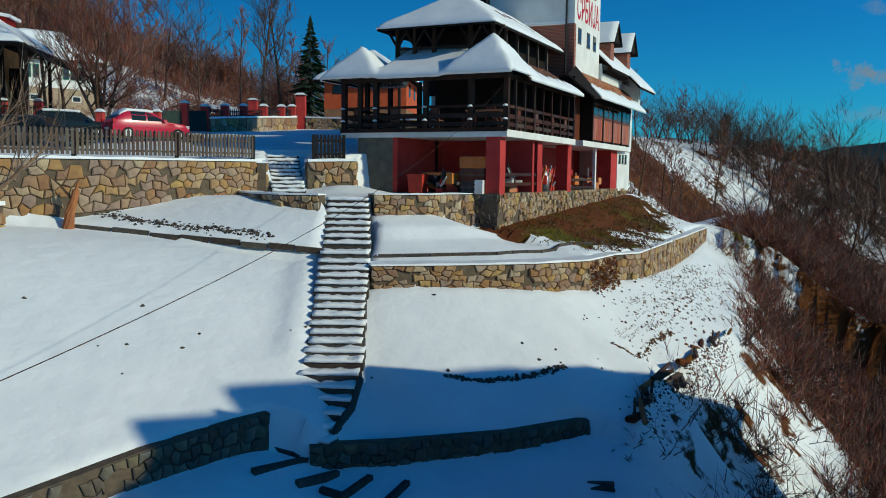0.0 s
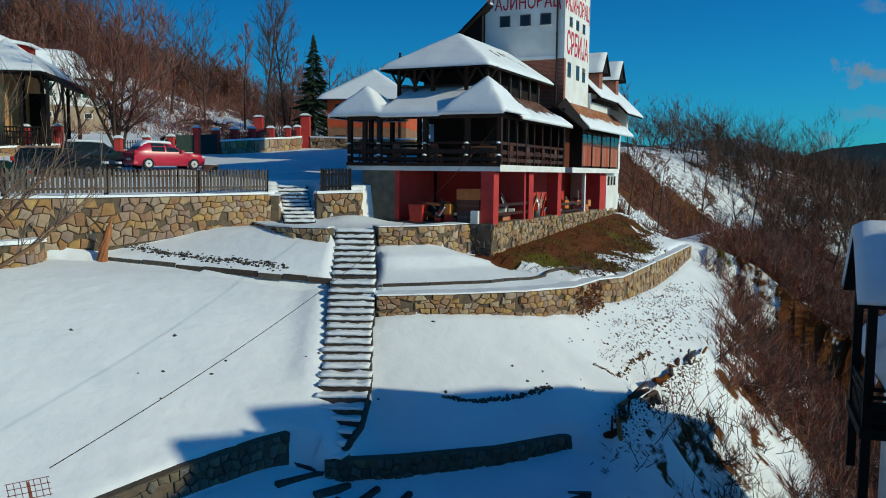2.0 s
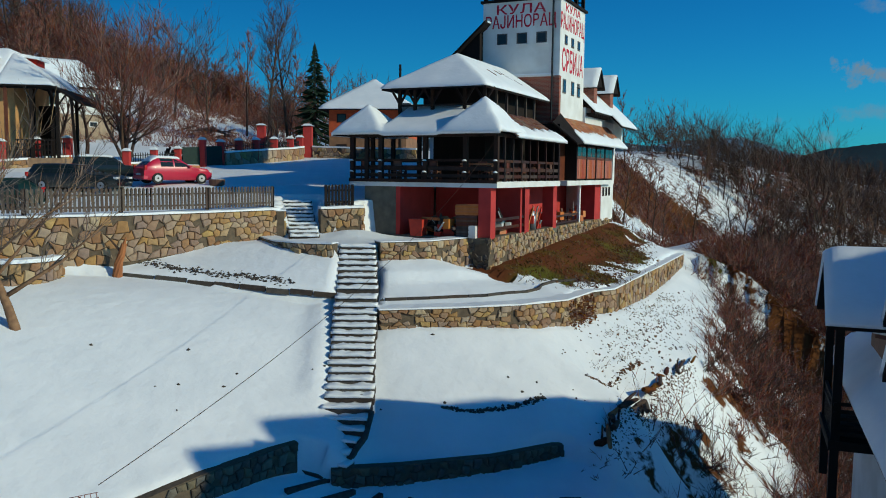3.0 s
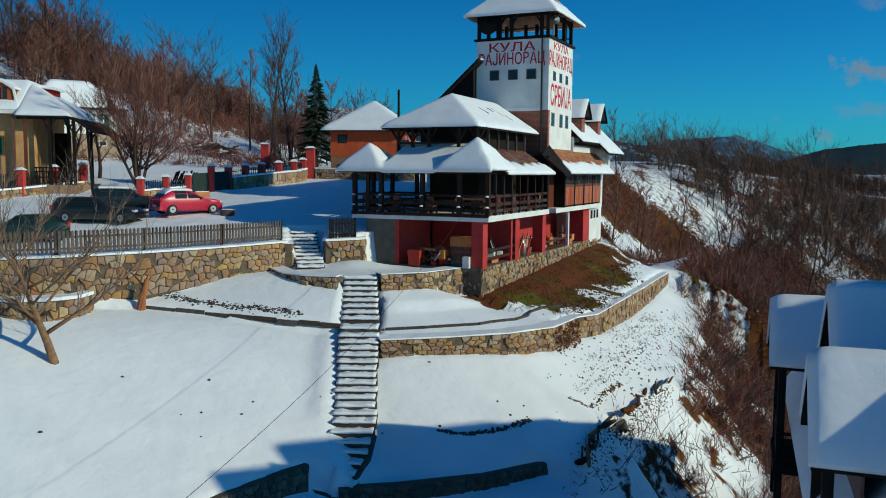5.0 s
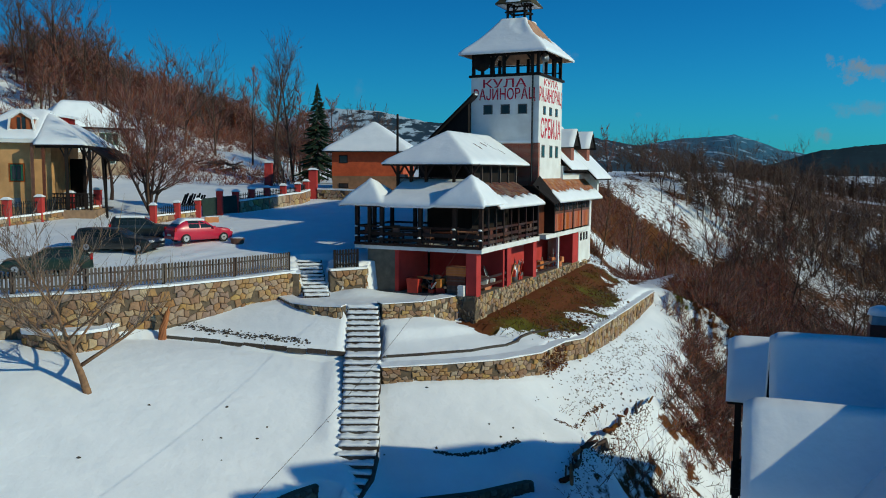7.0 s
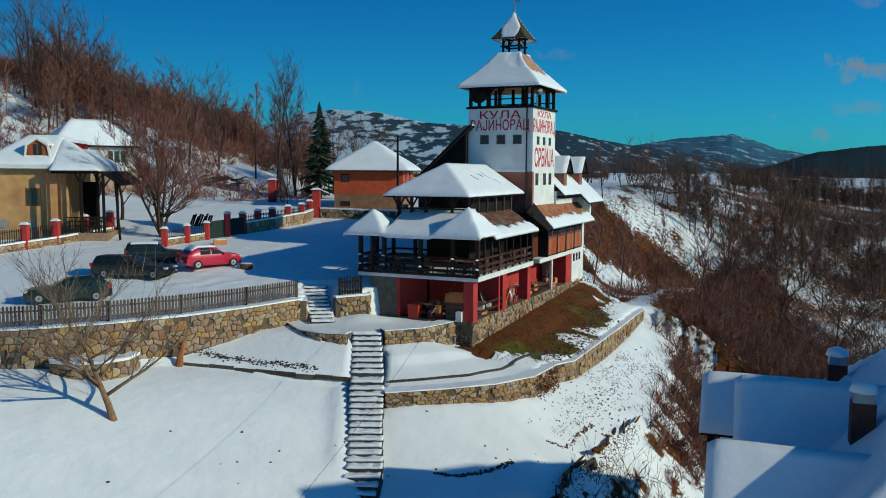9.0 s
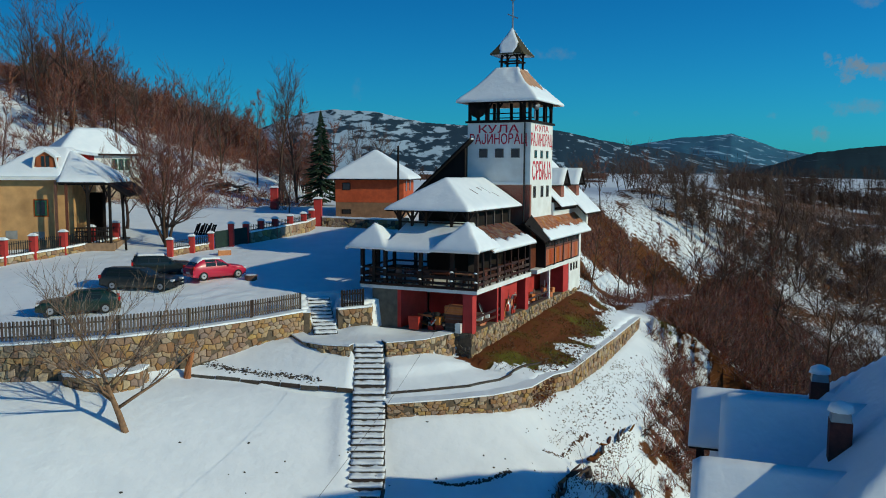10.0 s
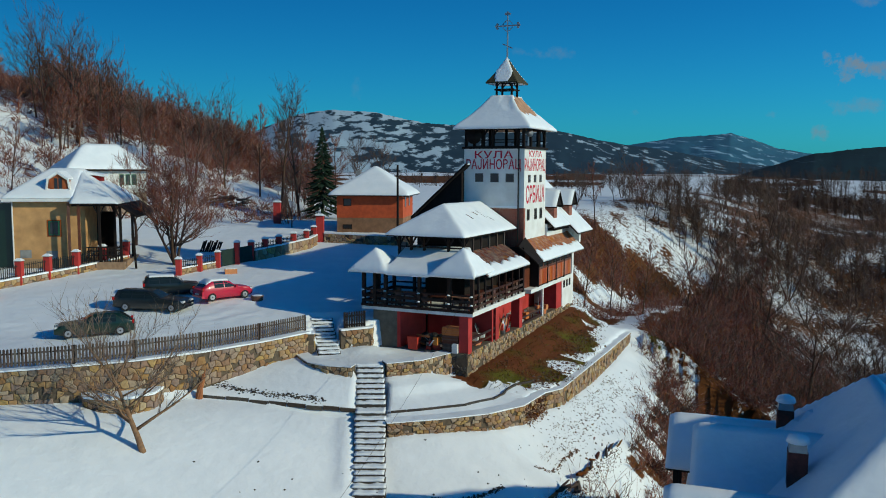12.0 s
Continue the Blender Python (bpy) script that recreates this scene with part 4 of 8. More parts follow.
snow_on("tower_snow", house, RX0, RX1, RY0, RY1, tower_roof, 0.12, 0.12, mask=tower_snow)
LX, LY, LH = -2.9, 13.69, 0.62
for x in (-1, 1):
    for y in (-1, 1):
        part("lantern_post", Build().box(LX + x * LH - 0.07, LX + x * LH + 0.07, LY + y * LH - 0.07, LY + y * LH + 0.07, 28.3, 29.95), M_DARKWOOD, house)
        part("brace", Build().beam((LX + x * LH, LY + y * LH, 29.4), (LX + x * (LH - 0.35), LY + y * LH, 29.85), 0.07, 0.08), M_DARKWOOD, house)
for x in (-LH, LH):
    for z in (29.15, 29.75):
        part("lantern_rail", Build().box(LX + x - 0.05, LX + x + 0.05, LY - LH - 0.2, LY + LH + 0.2, z, z + 0.11), M_DARKWOOD, house)
        part("lantern_rail", Build().box(LX - LH - 0.2, LX + LH + 0.2, LY + x - 0.05, LY + x + 0.05, z + 0.004, z + 0.114), M_DARKWOOD, house)


def lantern_roof(x, y):
    e = 1.3 - max(abs(x - LX), abs(y - LY))
    return 29.75 + 1.18 * e + 0.3 * e * e


part("lantern_roof", Build().sheet(LX - 1.3, LX + 1.3, LY - 1.3, LY + 1.3, 18, 18, lantern_roof, lambda x, y: lantern_roof(x, y) - 0.1), M_MOSSWOOD, house)
snow_on("lantern_snow", house, LX - 1.22, LX + 1.22, LY - 1.24, LY + 1.22, lantern_roof, 0.06, 0.12, mask=lambda x, y: (1 - sstep(0, 0.08, (x - LX) - abs(y - LY))) * (1 - sstep(0.0, 0.08, abs(x - LX) - 0.9 + 0.3 * (LY - y))))
cross = Build()
cross.tube([(LX, LY, 31.6), (LX, LY, 35.1)], [0.07, 0.05], 6)
cross.beam((LX - 0.85, LY, 34.15), (LX + 0.85, LY, 34.15), 0.07, 0.1)
cross.beam((LX - 0.4, LY, 32.78), (LX + 0.4, LY, 32.42), 0.06, 0.09)
for cx, cz, dx, dz in ((-0.85, 34.15, -1, 0), (0.85, 34.15, 1, 0), (0, 35.05, 0, 1)):
    for k in (-1, 0, 1):
        ex, ez = cx + dx * 0.1 + (k * 0.15 if dz else -dx * 0.1 * abs(k)), cz + dz * 0.1 + (k * 0.15 if dx else -dz * 0.1 * abs(k))
        cross.tube([(LX + ex, LY - 0.05, ez), (LX + ex, LY + 0.05, ez)], [0.095, 0.095], 8)
for sx in (-1, 1):
    for sz in (-1, 1):
        cross.beam((LX + sx * 0.1, LY, 34.15 + sz * 0.42), (LX + sx * 0.42, LY, 34.15 + sz * 0.1), 0.05, 0.05)
part("cross", cross, M_METAL, house, "ornate grey metal cross on the tower top")

# timber bay with orange panels
BX, BY0, BY1 = 0.08, 11.3, 22.4
part("bay_wall", Build().box(-0.8, BX - 0.05, 13.0, BY1, SLAB1, 16.6), M_DARKWOOD, house)
part("bay_recess", Build().box(-0.9, -0.6, 10.35, 13.0, SLAB1, 17.3), M_BROWNWOOD, house, "dark boarded recess beside the bay")
for k in range(4):
    y0, y1 = lerp(13.1, BY1, k / 4), lerp(13.1, BY1, (k + 1) / 4)
    part("bay_post", Build().box(BX - 0.05, BX + 0.07, y0 - 0.1, y0 + 0.1, SLAB1, 16.3), M_DARKWOOD, house)
    for q in range(5):
        a0, a1 = lerp(y0 + 0.12, y1 - 0.12, q / 5), lerp(y0 + 0.12, y1 - 0.12, (q + 1) / 5)
        part("panel_board", Build().box(BX - 0.05, BX + 0.03, a0 + 0.015, a1 - 0.015, SLAB1 + 0.12, 15.22), M_ORANGEWOOD, house, "orange varnished timber board")
    part("panel_rail", Build().box(BX - 0.05, BX + 0.06, y0 + 0.1, y1 - 0.1, 15.22, 15.32), M_BROWNWOOD, house)
    for q in range(2):
        a0, a1 = lerp(y0 + 0.12, y1 - 0.12, q / 2), lerp(y0 + 0.12, y1 - 0.12, (q + 1) / 2)
        wf = part("window", Build().box(BX - 0.05, BX + 0.03, a0, a1, 15.32, 16.05), M_BROWNWOOD, house)
        part("pane", Build().box(BX - 0.02, BX + 0.045, a0 + 0.1, a1 - 0.1, 15.4, 15.98), M_GLASS, wf, "dark glass pane")
part("bay_beam", Build().box(BX - 0.1, BX + 0.1, 12.9, BY1 + 0.1, 16.06, 16.28), M_DARKWOOD, house)
part("bay_end_post", Build().box(-0.4, BX + 0.03, BY1 + 0.1, BY1 + 0.65, SLAB1, 16.6), M_WHITE, house, "white rendered end of the bay")
part("upper_end_wall", Build().box(-4.0, -0.4, 16.4, 24.4, SLAB1, 18.0), M_WHITE, house)


def bay_roof(x, y):
    return 17.72 - 1.0 * (x + 0.47)


tile_roof("bay_roof", house, -0.47, 1.0, 11.4, 22.75, bay_roof, M_ORANGETILE, "orange-brown tiles half covered with melting snow", rows=8, step=0.2)
snow_on("bay_snow", house, -0.45, 1.02, 11.4, 22.75, bay_roof, 0.1, 0.08, mask=lambda x, y: sstep(-0.02, 0.05, x - 0.48 + 0.45 * fbm(x * 0.6, y * 2.2, 1.2, 3, 14) + 0.25 * fbm(x, y, 2.4, 2, 3)))
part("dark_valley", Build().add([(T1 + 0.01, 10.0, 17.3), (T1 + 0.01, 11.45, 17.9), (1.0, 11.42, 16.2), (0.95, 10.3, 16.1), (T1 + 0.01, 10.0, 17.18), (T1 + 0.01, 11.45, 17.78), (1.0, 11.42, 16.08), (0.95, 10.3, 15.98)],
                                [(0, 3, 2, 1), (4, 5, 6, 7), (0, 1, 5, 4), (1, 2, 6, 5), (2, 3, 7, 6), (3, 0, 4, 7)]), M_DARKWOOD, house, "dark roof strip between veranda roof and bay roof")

# main roof behind the tower, with brick dormers
GX, GZ = -4.9, 23.45


def main_roof(x, y):
    return GZ - 0.97 * (x - GX) if x > GX else GZ + 0.89 * (x - GX)


part("main_roof", Build().sheet(-9.6, GX, 10.2, 25.6, 10, 4, main_roof, lambda x, y: main_roof(x, y) - 0.18), M_DARKWOOD, house)
part("main_roof_valley_side", Build().sheet(GX, 0.32, 16.36, 20.8, 10, 4, main_roof, lambda x, y: main_roof(x, y) - 0.18), M_DARKWOOD, house)
part("main_roof_valley_side", Build().sheet(GX, 1.05, 20.8, 25.6, 10, 4, main_roof, lambda x, y: main_roof(x, y) - 0.18), M_DARKWOOD, house)
snow_on("main_snow", house, -9.6, GX, 10.6, 25.6, main_roof, 0.18, 0.3)
snow_on("main_snow", house, GX, 0.34, 16.36, 20.78, main_roof, 0.16, 0.2)
snow_on("main_snow", house, GX, 1.07, 20.8, 25.6, main_roof, 0.17, 0.2)
gable = Build()
gable.add([(-9.2, 10.6, 16.5), (-5.4, 10.6, 16.5), (-5.4, 10.6, GZ - 0.7), (GX - 0.1, 10.6, GZ - 0.3), (-9.2, 10.6, 19.4), (-9.2, 25, 16.5), (-5.4, 25, 16.5), (-5.4, 25, GZ - 0.7), (GX - 0.1, 25, GZ - 0.3), (-9.2, 25, 19.4)],
          [(0, 1, 2, 3, 4), (9, 8, 7, 6, 5), (1, 6, 7, 2), (0, 4, 9, 5)])
part("gable_wall", gable, M_DARKWOOD, house, "dark boarded gable")
part("rear_wall", Build().box(-9.0, -3.0, 11.2, 24.9, 11.0, SLAB0), M_WHITE, house)
part("rear_upper_wall", Build().box(-9.0, -4.0, 11.2, 24.9, SLAB1, 16.5), M_WHITE, house)
part("rear_gable", Build().add([(-4.0, 24.4, 16.5), (0.2, 24.4, 16.5), (0.2, 24.4, 18.3), (GX, 24.4, 23.2), (-4.0, 24.9, 16.5), (0.2, 24.9, 16.5), (0.2, 24.9, 18.3), (GX, 24.9, 23.2)],
                               [(0, 3, 2, 1), (4, 5, 6, 7), (0, 1, 5, 4), (1, 2, 6, 5), (2, 3, 7, 6), (3, 0, 4, 7)]), M_WHITE, house, "white end gable")
part("attic_wall", Build().box(-0.7, -0.3, 16.36, 21.6, 17.6, 18.6), M_WHITE, house)
for k in range(9):
    y = 16.6 + k * 0.5
    part("rafter_end", Build().box(-0.3, 0.3, y, y + 0.12, 18.05, 18.25), M_DARKWOOD, house)
for y in (18.2, 22.7):
    d = part("dormer", Build().box(-3.0, -0.15, y - 0.42, y + 0.42, 18.3, 20.6), M_BRICKWORK, house, "small red brick dormer")
    f = (lambda x, yy, y=y: 21.2 - 1.25 * abs(yy - y))
    part("dormer_roof", Build().sheet(-2.6, 0.25, y - 0.95, y + 0.95, 3, 8, f, lambda x, yy, f=f: f(x, yy) - 0.12), M_DARKWOOD, d)
    g = (lambda x, yy, f=f, y=y: f(x, yy) + 0.16 * (1 - 0.6 * (abs(yy - y) / 1.0) ** 3))
    part("dormer_snow", Build().sheet(-2.6, 0.2, y - 0.98, y + 0.96, 6, 12, g, lambda x, yy, f=f: f(x, yy) - 0.01), M_SNOW, d, "white snow on the dormer roof", smooth=True)
    part("dormer_gable", Build().add([(0.12, y - 0.85, 20.1), (0.12, y + 0.85, 20.1), (0.12, y, 21.1), (-0.1, y - 0.85, 20.1), (-0.1, y + 0.85, 20.1), (-0.1, y, 21.1)], [(0, 1, 2), (3, 5, 4), (0, 3, 4, 1), (1, 4, 5, 2), (2, 5, 3, 0)]), M_DARKWOOD, d)


# ---- things in the open ground floor and on the veranda ----
def at_house(a, b, z, turn=0.0):
    return HOUSE @ Matrix.Translation((a, b, z)) @ Matrix.Rotation(radians(turn), 4, "Z")


M_BIN = mat("red_plastic", (0.55, 0.05, 0.03), (0.45, 0.04, 0.025), 3, 0.5)
M_CARD = mat("orange_cardboard", (0.62, 0.22, 0.07), (0.5, 0.16, 0.05), 3, 0.9, rand=0.1)
M_SACK = mat("grey_sack_cloth", (0.30, 0.33, 0.34), (0.2, 0.22, 0.23), 4, 0.9)
bn = thing("bin", "red plastic bin standing on the snowy terrace", "bin", at_house(-4.25, 0.15, FLOOR) @ Matrix.Diagonal((0.82, 0.8, 0.8, 1)))
part("body", Build().hexa([(-0.38, -0.34, 0), (0.38, -0.34, 0), (0.38, 0.34, 0), (-0.38, 0.34, 0), (-0.45, -0.4, 0.95), (0.45, -0.4, 0.95), (0.45, 0.4, 0.95), (-0.45, 0.4, 0.95)]), M_BIN, bn)
part("lid", Build().box(-0.47, 0.47, -0.42, 0.42, 0.95, 1.03), M_BIN, bn)


def crate(a, b, z, w, d, h, material, label, turn=0):
    c = thing("crate", label, "crate", at_house(a, b, z, turn), "stored crates")
    part("body", Build().box(-w / 2, w / 2, -d / 2, d / 2, 0, h), material, c)
    for k in range(3):
        part("slat", Build().box(-w / 2 - 0.015, w / 2 + 0.015, -d / 2 - 0.02, -d / 2, h * (0.08 + 0.32 * k), h * (0.26 + 0.32 * k)), material, c)
    return c


crate(-1.62, 0.55, FLOOR, 1.1, 0.8, 0.55, M_GREYWOOD, "grey wooden crate at the bottom of the stack")
crate(-1.62, 0.55, FLOOR + 0.55, 1.1, 0.8, 0.55, M_BROWNWOOD, "brown wooden crate in the stack")
crate(-1.62, 0.55, FLOOR + 1.1, 1.2, 0.8, 0.5, M_CARD, "orange cardboard box on top of the stack")
crate(-1.2, 0.1, FLOOR, 0.35, 0.5, 0.6, M_WHITE, "small white box beside the stack")
heap = thing("firewood_heap", "untidy heap of firewood, boards and black sacks", "firewood", at_house(-3.05, 0.9, FLOOR))
rg = random.Random(31)
for k in range(34):
    x, y, z = rg.uniform(-1.1, 1.1), rg.uniform(-0.7, 0.7), rg.uniform(0.1, 0.9) * (1 - 0.3 * abs(rg.random()))
    d = Vector((rg.uniform(-1, 1), rg.uniform(-1, 1), rg.uniform(-0.4, 0.4))).normalized() * rg.uniform(0.25, 0.6)
    part("log", Build().tube([Vector((x, y, z)) - d, Vector((x, y, z)) + d], [0.08, 0.07], 6), rg.choice((M_DARKWOOD, M_BROWNWOOD, M_GREYWOOD, M_CARD, M_CARD)), heap)
for k in range(4):
    x = -0.9 + 0.6 * k
    part("sack", Build().tube([(x, 0.4, 0), (x, 0.42, 0.35), (x + 0.05, 0.4, 0.8), (x + 0.05, 0.4, 0.95)], [0.3, 0.42, 0.34, 0.1], 10), M_BLACK, heap, smooth=True)


def table(a, b, z, w, d, h, label, turn=0):
    t = thing("table", label, "table", at_house(a, b, z, turn), "wooden tables")
    part("tabletop", Build().box(-w / 2, w / 2, -d / 2, d / 2, h - 0.06, h), M_BROWNWOOD, t)
    for x in (-1, 1):
        for y in (-1, 1):
            part("leg", Build().box(x * (w / 2 - 0.1) - 0.04, x * (w / 2 - 0.1) + 0.04, y * (d / 2 - 0.1) - 0.04, y * (d / 2 - 0.1) + 0.04, 0, h - 0.06), M_BROWNWOOD, t)
    return t


def chair(a, b, z, turn):
    c = thing("chair", "brown wooden chair pushed up to a veranda table", "chair", at_house(a, b, z, turn), "veranda chairs")
    part("seat", Build().box(-0.22, 0.22, -0.22, 0.22, 0.42, 0.47), M_BROWNWOOD, c)
    part("backrest", Build().box(-0.22, 0.22, 0.18, 0.22, 0.62, 1.0), M_BROWNWOOD, c)
    for x in (-0.2, 0.2):
        part("leg", Build().box(x - 0.025, x + 0.025, 0.17, 0.22, 0, 1.0), M_BROWNWOOD, c)
        part("leg", Build().box(x - 0.025, x + 0.025, -0.22, -0.17, 0, 0.43), M_BROWNWOOD, c)
    return c


table(-1.1, 2.4, FLOOR, 0.8, 1.8, 0.8, "rough brown wooden bench table under the veranda")
table(-0.9, 13.2, FLOOR, 0.8, 1.6, 0.7, "low brown wooden table with odds and ends")
for b in (1.8, 4.2, 6.6, 8.8):
    table(-1.0, b, SLAB1, 0.9, 1.6, 0.76, "brown wooden dining table on the veranda")
    chair(-1.0, b - 1.02, SLAB1, 180)
    chair(-1.0, b + 1.02, SLAB1, 0)
    chair(-0.35, b, SLAB1, -90)
for a in (-6.9, -5.0, -3.0):
    table(a, 1.1, SLAB1, 1.5, 0.9, 0.76, "brown wooden dining table on the veranda")
    chair(a - 0.5, 0.45, SLAB1, 180)
    chair(a + 0.5, 1.8, SLAB1, 0)
bx = thing("bench", "orange-brown wooden bench turned up on the veranda", "bench", at_house(-1.2, 0.6, SLAB1))
part("seat", Build().box(-0.9, 0.9, -0.2, 0.2, 0.8, 0.88), M_CARD, bx)
part("leg", Build().box(-0.8, -0.7, -0.18, 0.18, 0, 0.8), M_CARD, bx)
part("leg", Build().box(0.7, 0.8, -0.18, 0.18, 0, 0.8), M_CARD, bx)
mc = thing("milk_churn", "grey metal milk churn among garden tools", "churn", at_house(-0.7, 7.2, FLOOR))
part("body", Build().tube([(0, 0, 0), (0, 0, 0.75), (0, 0, 0.9), (0, 0, 1.05)], [0.26, 0.26, 0.15, 0.17], 14), M_METAL, mc, smooth=True)
for b, lab in ((6.4, "leaning garden tools with wooden handles"), (7.9, "leaning grey boards and tools"), (16.6, "pale leaning boards beside the white post")):
    g = thing("tool_stack", lab, "tools", at_house(-0.8, b, FLOOR), "leaning tools")
    for k in range(5):
        x = rg.uniform(-0.3, 0.3)
        part("handle", Build().beam((x, rg.uniform(-0.2, 0.2), 0), (x + rg.uniform(-0.25, 0.25), 0.35, rg.uniform(0.9, 1.4)), 0.07, 0.05), rg.choice((M_GREYWOOD, M_CARD, M_METAL, M_SACK, M_BIN)), g)

def clutter(a, b, w, d, n, seed, label):
    """Odds and ends stacked under the veranda."""
    r = random.Random(seed)
    c = thing("clutter_heap", label, "clutter", at_house(a, b, FLOOR), "stored odds and ends")
    mats = (M_CARD, M_BROWNWOOD, M_GREYWOOD, M_SACK, M_BIN, M_BLACK, M_CARD, M_GREYWOOD, M_WHITE)
    for k in range(n):
        x, y = r.uniform(-w, w) / 2, r.uniform(-d, d) / 2
        z = 0.0 if k < n * 0.5 else r.uniform(0.25, 0.55)
        kind = r.random()
        if kind < 0.4:
            sx, sy, h, t = r.uniform(0.12, 0.28), r.uniform(0.12, 0.28), r.uniform(0.2, 0.5), r.uniform(-0.5, 0.5)
            co, si = math.cos(t), math.sin(t)
            base = [(x + u * sx * co - v * sy * si, y + u * sx * si + v * sy * co) for u, v in ((-1, -1), (1, -1), (1, 1), (-1, 1))]
            part("box", Build().hexa([(*p, z) for p in base] + [(*p, z + h) for p in base]), r.choice(mats), c)
        elif kind < 0.75:
            part("board", Build().beam((x, y, z), (x + r.uniform(-0.4, 0.4), y + r.uniform(-0.3, 0.3), z + r.uniform(0.4, 1.0)), 0.12, 0.03), r.choice(mats), c)
        else:
            q = r.uniform(0.1, 0.17)
            part("bucket", Build().tube([(x, y, z), (x, y, z + 0.3)], [q * 0.8, q], 10), r.choice(mats), c)


clutter(-1.4, 3.6, 1.2, 1.6, 24, 1, "jumble of boxes, boards and buckets behind the low rail")
clutter(-1.2, 7.4, 1.1, 2.2, 26, 2, "jumble of tools, boxes and sacks between red columns")
clutter(-1.1, 12.4, 1.1, 2.4, 24, 3, "pile of boards and orange boxes by the rail")
clutter(-0.9, 17.2, 0.8, 1.2, 14, 4, "pale boards and sacks beside the white post")
clutter(-2.8, 0.45, 1.0, 0.7, 14, 5, "scraps of wood and bottles in front of the firewood")


# ---- steps ----
M_STEP = mat("dark_step_stone", (0.085, 0.066, 0.052), (0.05, 0.04, 0.032), 5, 0.9, 0, 0.5, 20, rand=0.3)


def flight(top, rows, width, label, name="garden_steps", ang=0.0, uneven=0.02, seed=1):
    """rows: centre x, y, tread height, depth of tread, turn in degrees, one for each step."""
    rng = random.Random(seed)
    for x, y, z, depth, turn in rows:
        y, depth = deep(y), depth * 0.71
        c, s = math.cos(radians(turn)), math.sin(radians(turn))

        def w(u, v, h):
            return (x + u * c - v * s, y + u * s + v * c, h)
        h = width / 2 * rng.uniform(0.95, 1.04)
        st = Build()
        dz = rng.uniform(-uneven, uneven)
        st.hexa([w(-h, -0.03, z - 0.3), w(h, 0.0, z - 0.3), w(h, depth + 0.1, z - 0.3), w(-h, depth + 0.1, z - 0.3), w(-h, dz, z), w(h, -dz, z), w(h, depth + 0.1, z), w(-h, depth + 0.1, z)])
        ob = part("step", st, M_STEP, top)
        sn = Build()
        r0, r1 = rng.uniform(-0.09, -0.03), rng.uniform(-0.02, 0.06)
        nx = 12
        sn.sheet(-h + r1, h - r1, r0, depth + 0.06, nx, 4, lambda u, v: 0.055 + 0.07 * noise.noise((u * 2.2 + x * 3, v * 2.6 + y * 3, 1.0)) + 0.045 * noise.noise((u * 6, v * 6 + y, 2.0)), lambda u, v: -0.03 - 0.02 * (v < r0 + 0.1) * (1 + noise.noise((u * 3 + y, 1.0, 3.0))))
        sn.v = [w(u, v, z + hh) for u, v, hh in sn.v]
        part("snow", sn, M_SNOW, ob, "trodden white snow", smooth=True)


steps = thing("garden_steps", "long straight flight of dark stone garden steps dusted with trodden snow", "steps", kind="structure")
rows = []
for k in range(8):
    t = k / 7
    rows.append((lerp(-3.80, -3.50, t), lerp(47.25, 43.1, t), lerp(10.95, 9.48, t), 0.6, 0))
rows.append((-3.47, 41.9, 9.2, 1.2, 0))
for k in range(13):
    t = k / 12
    rows.append((lerp(-3.44, -3.12, t), lerp(41.2, 34.0, t), lerp(8.95, 6.62, t), 0.6, 0))
flight(steps, rows, 1.72, "")
bend = thing("bent_steps", "uneven lower steps edged with dark logs half buried in snow", "steps", kind="structure")
rows = []
for k in range(6):
    t = k / 5
    rows.append((lerp(-3.2, -3.75, t), lerp(33.4, 31.2, t), lerp(6.35, 5.0, t), 0.5, lerp(0, -24, t)))
flight(bend, rows, 1.8, "", uneven=0.06, seed=5)
part("edge_log", Build().tube([(-2.3, deep(33.4), 6.2), (-2.45, deep(32.2), 5.6), (-2.9, deep(31.2), 5.1)], [0.1, 0.11, 0.1], 8), M_STEP, bend, "dark rotting edge log")
for (x0, y0), (x1, y1) in (((-4.62, 28.9), (-3.5, 30.7)), ((-3.55, 29.0), (-2.66, 30.3)), ((-2.55, 28.6), (-1.8, 30.2)), ((-1.3, 28.8), (-0.85, 30.0)), ((-4.5, 31.1), (-3.35, 30.75)), ((-3.0, 29.2), (-2.5, 29.0))):
    part("edge_log", Build().beam((x0, deep(y0), ground(x0, y0) + 0.02), (x1, deep(y1), ground(x1, y1) + 0.0), 0.17, 0.24), M_STEP, bend)
drain = thing("drain", "dark open drain in the snowy lower lawn", "drain", Matrix.Translation((4.25, 21.3, 3.72)))
part("rim", Build().box(-0.32, 0.32, -0.14, 0.2, -0.3, 0.1), M_STEP, drain)
part("slab", Build().box(-0.36, 0.36, 0.16, 0.3, -0.2, 0.16), M_STEP, drain)
up = thing("upper_steps", "short flight of stone steps up to the car park under snow", "steps", kind="structure")
flight(up, [(lerp(-6.62, -7.62, k / 9), lerp(51.05, 56.2, k / 9), lerp(11.2, 12.72, k / 9), 0.6, 8) for k in range(10)], 1.5, "", seed=8)

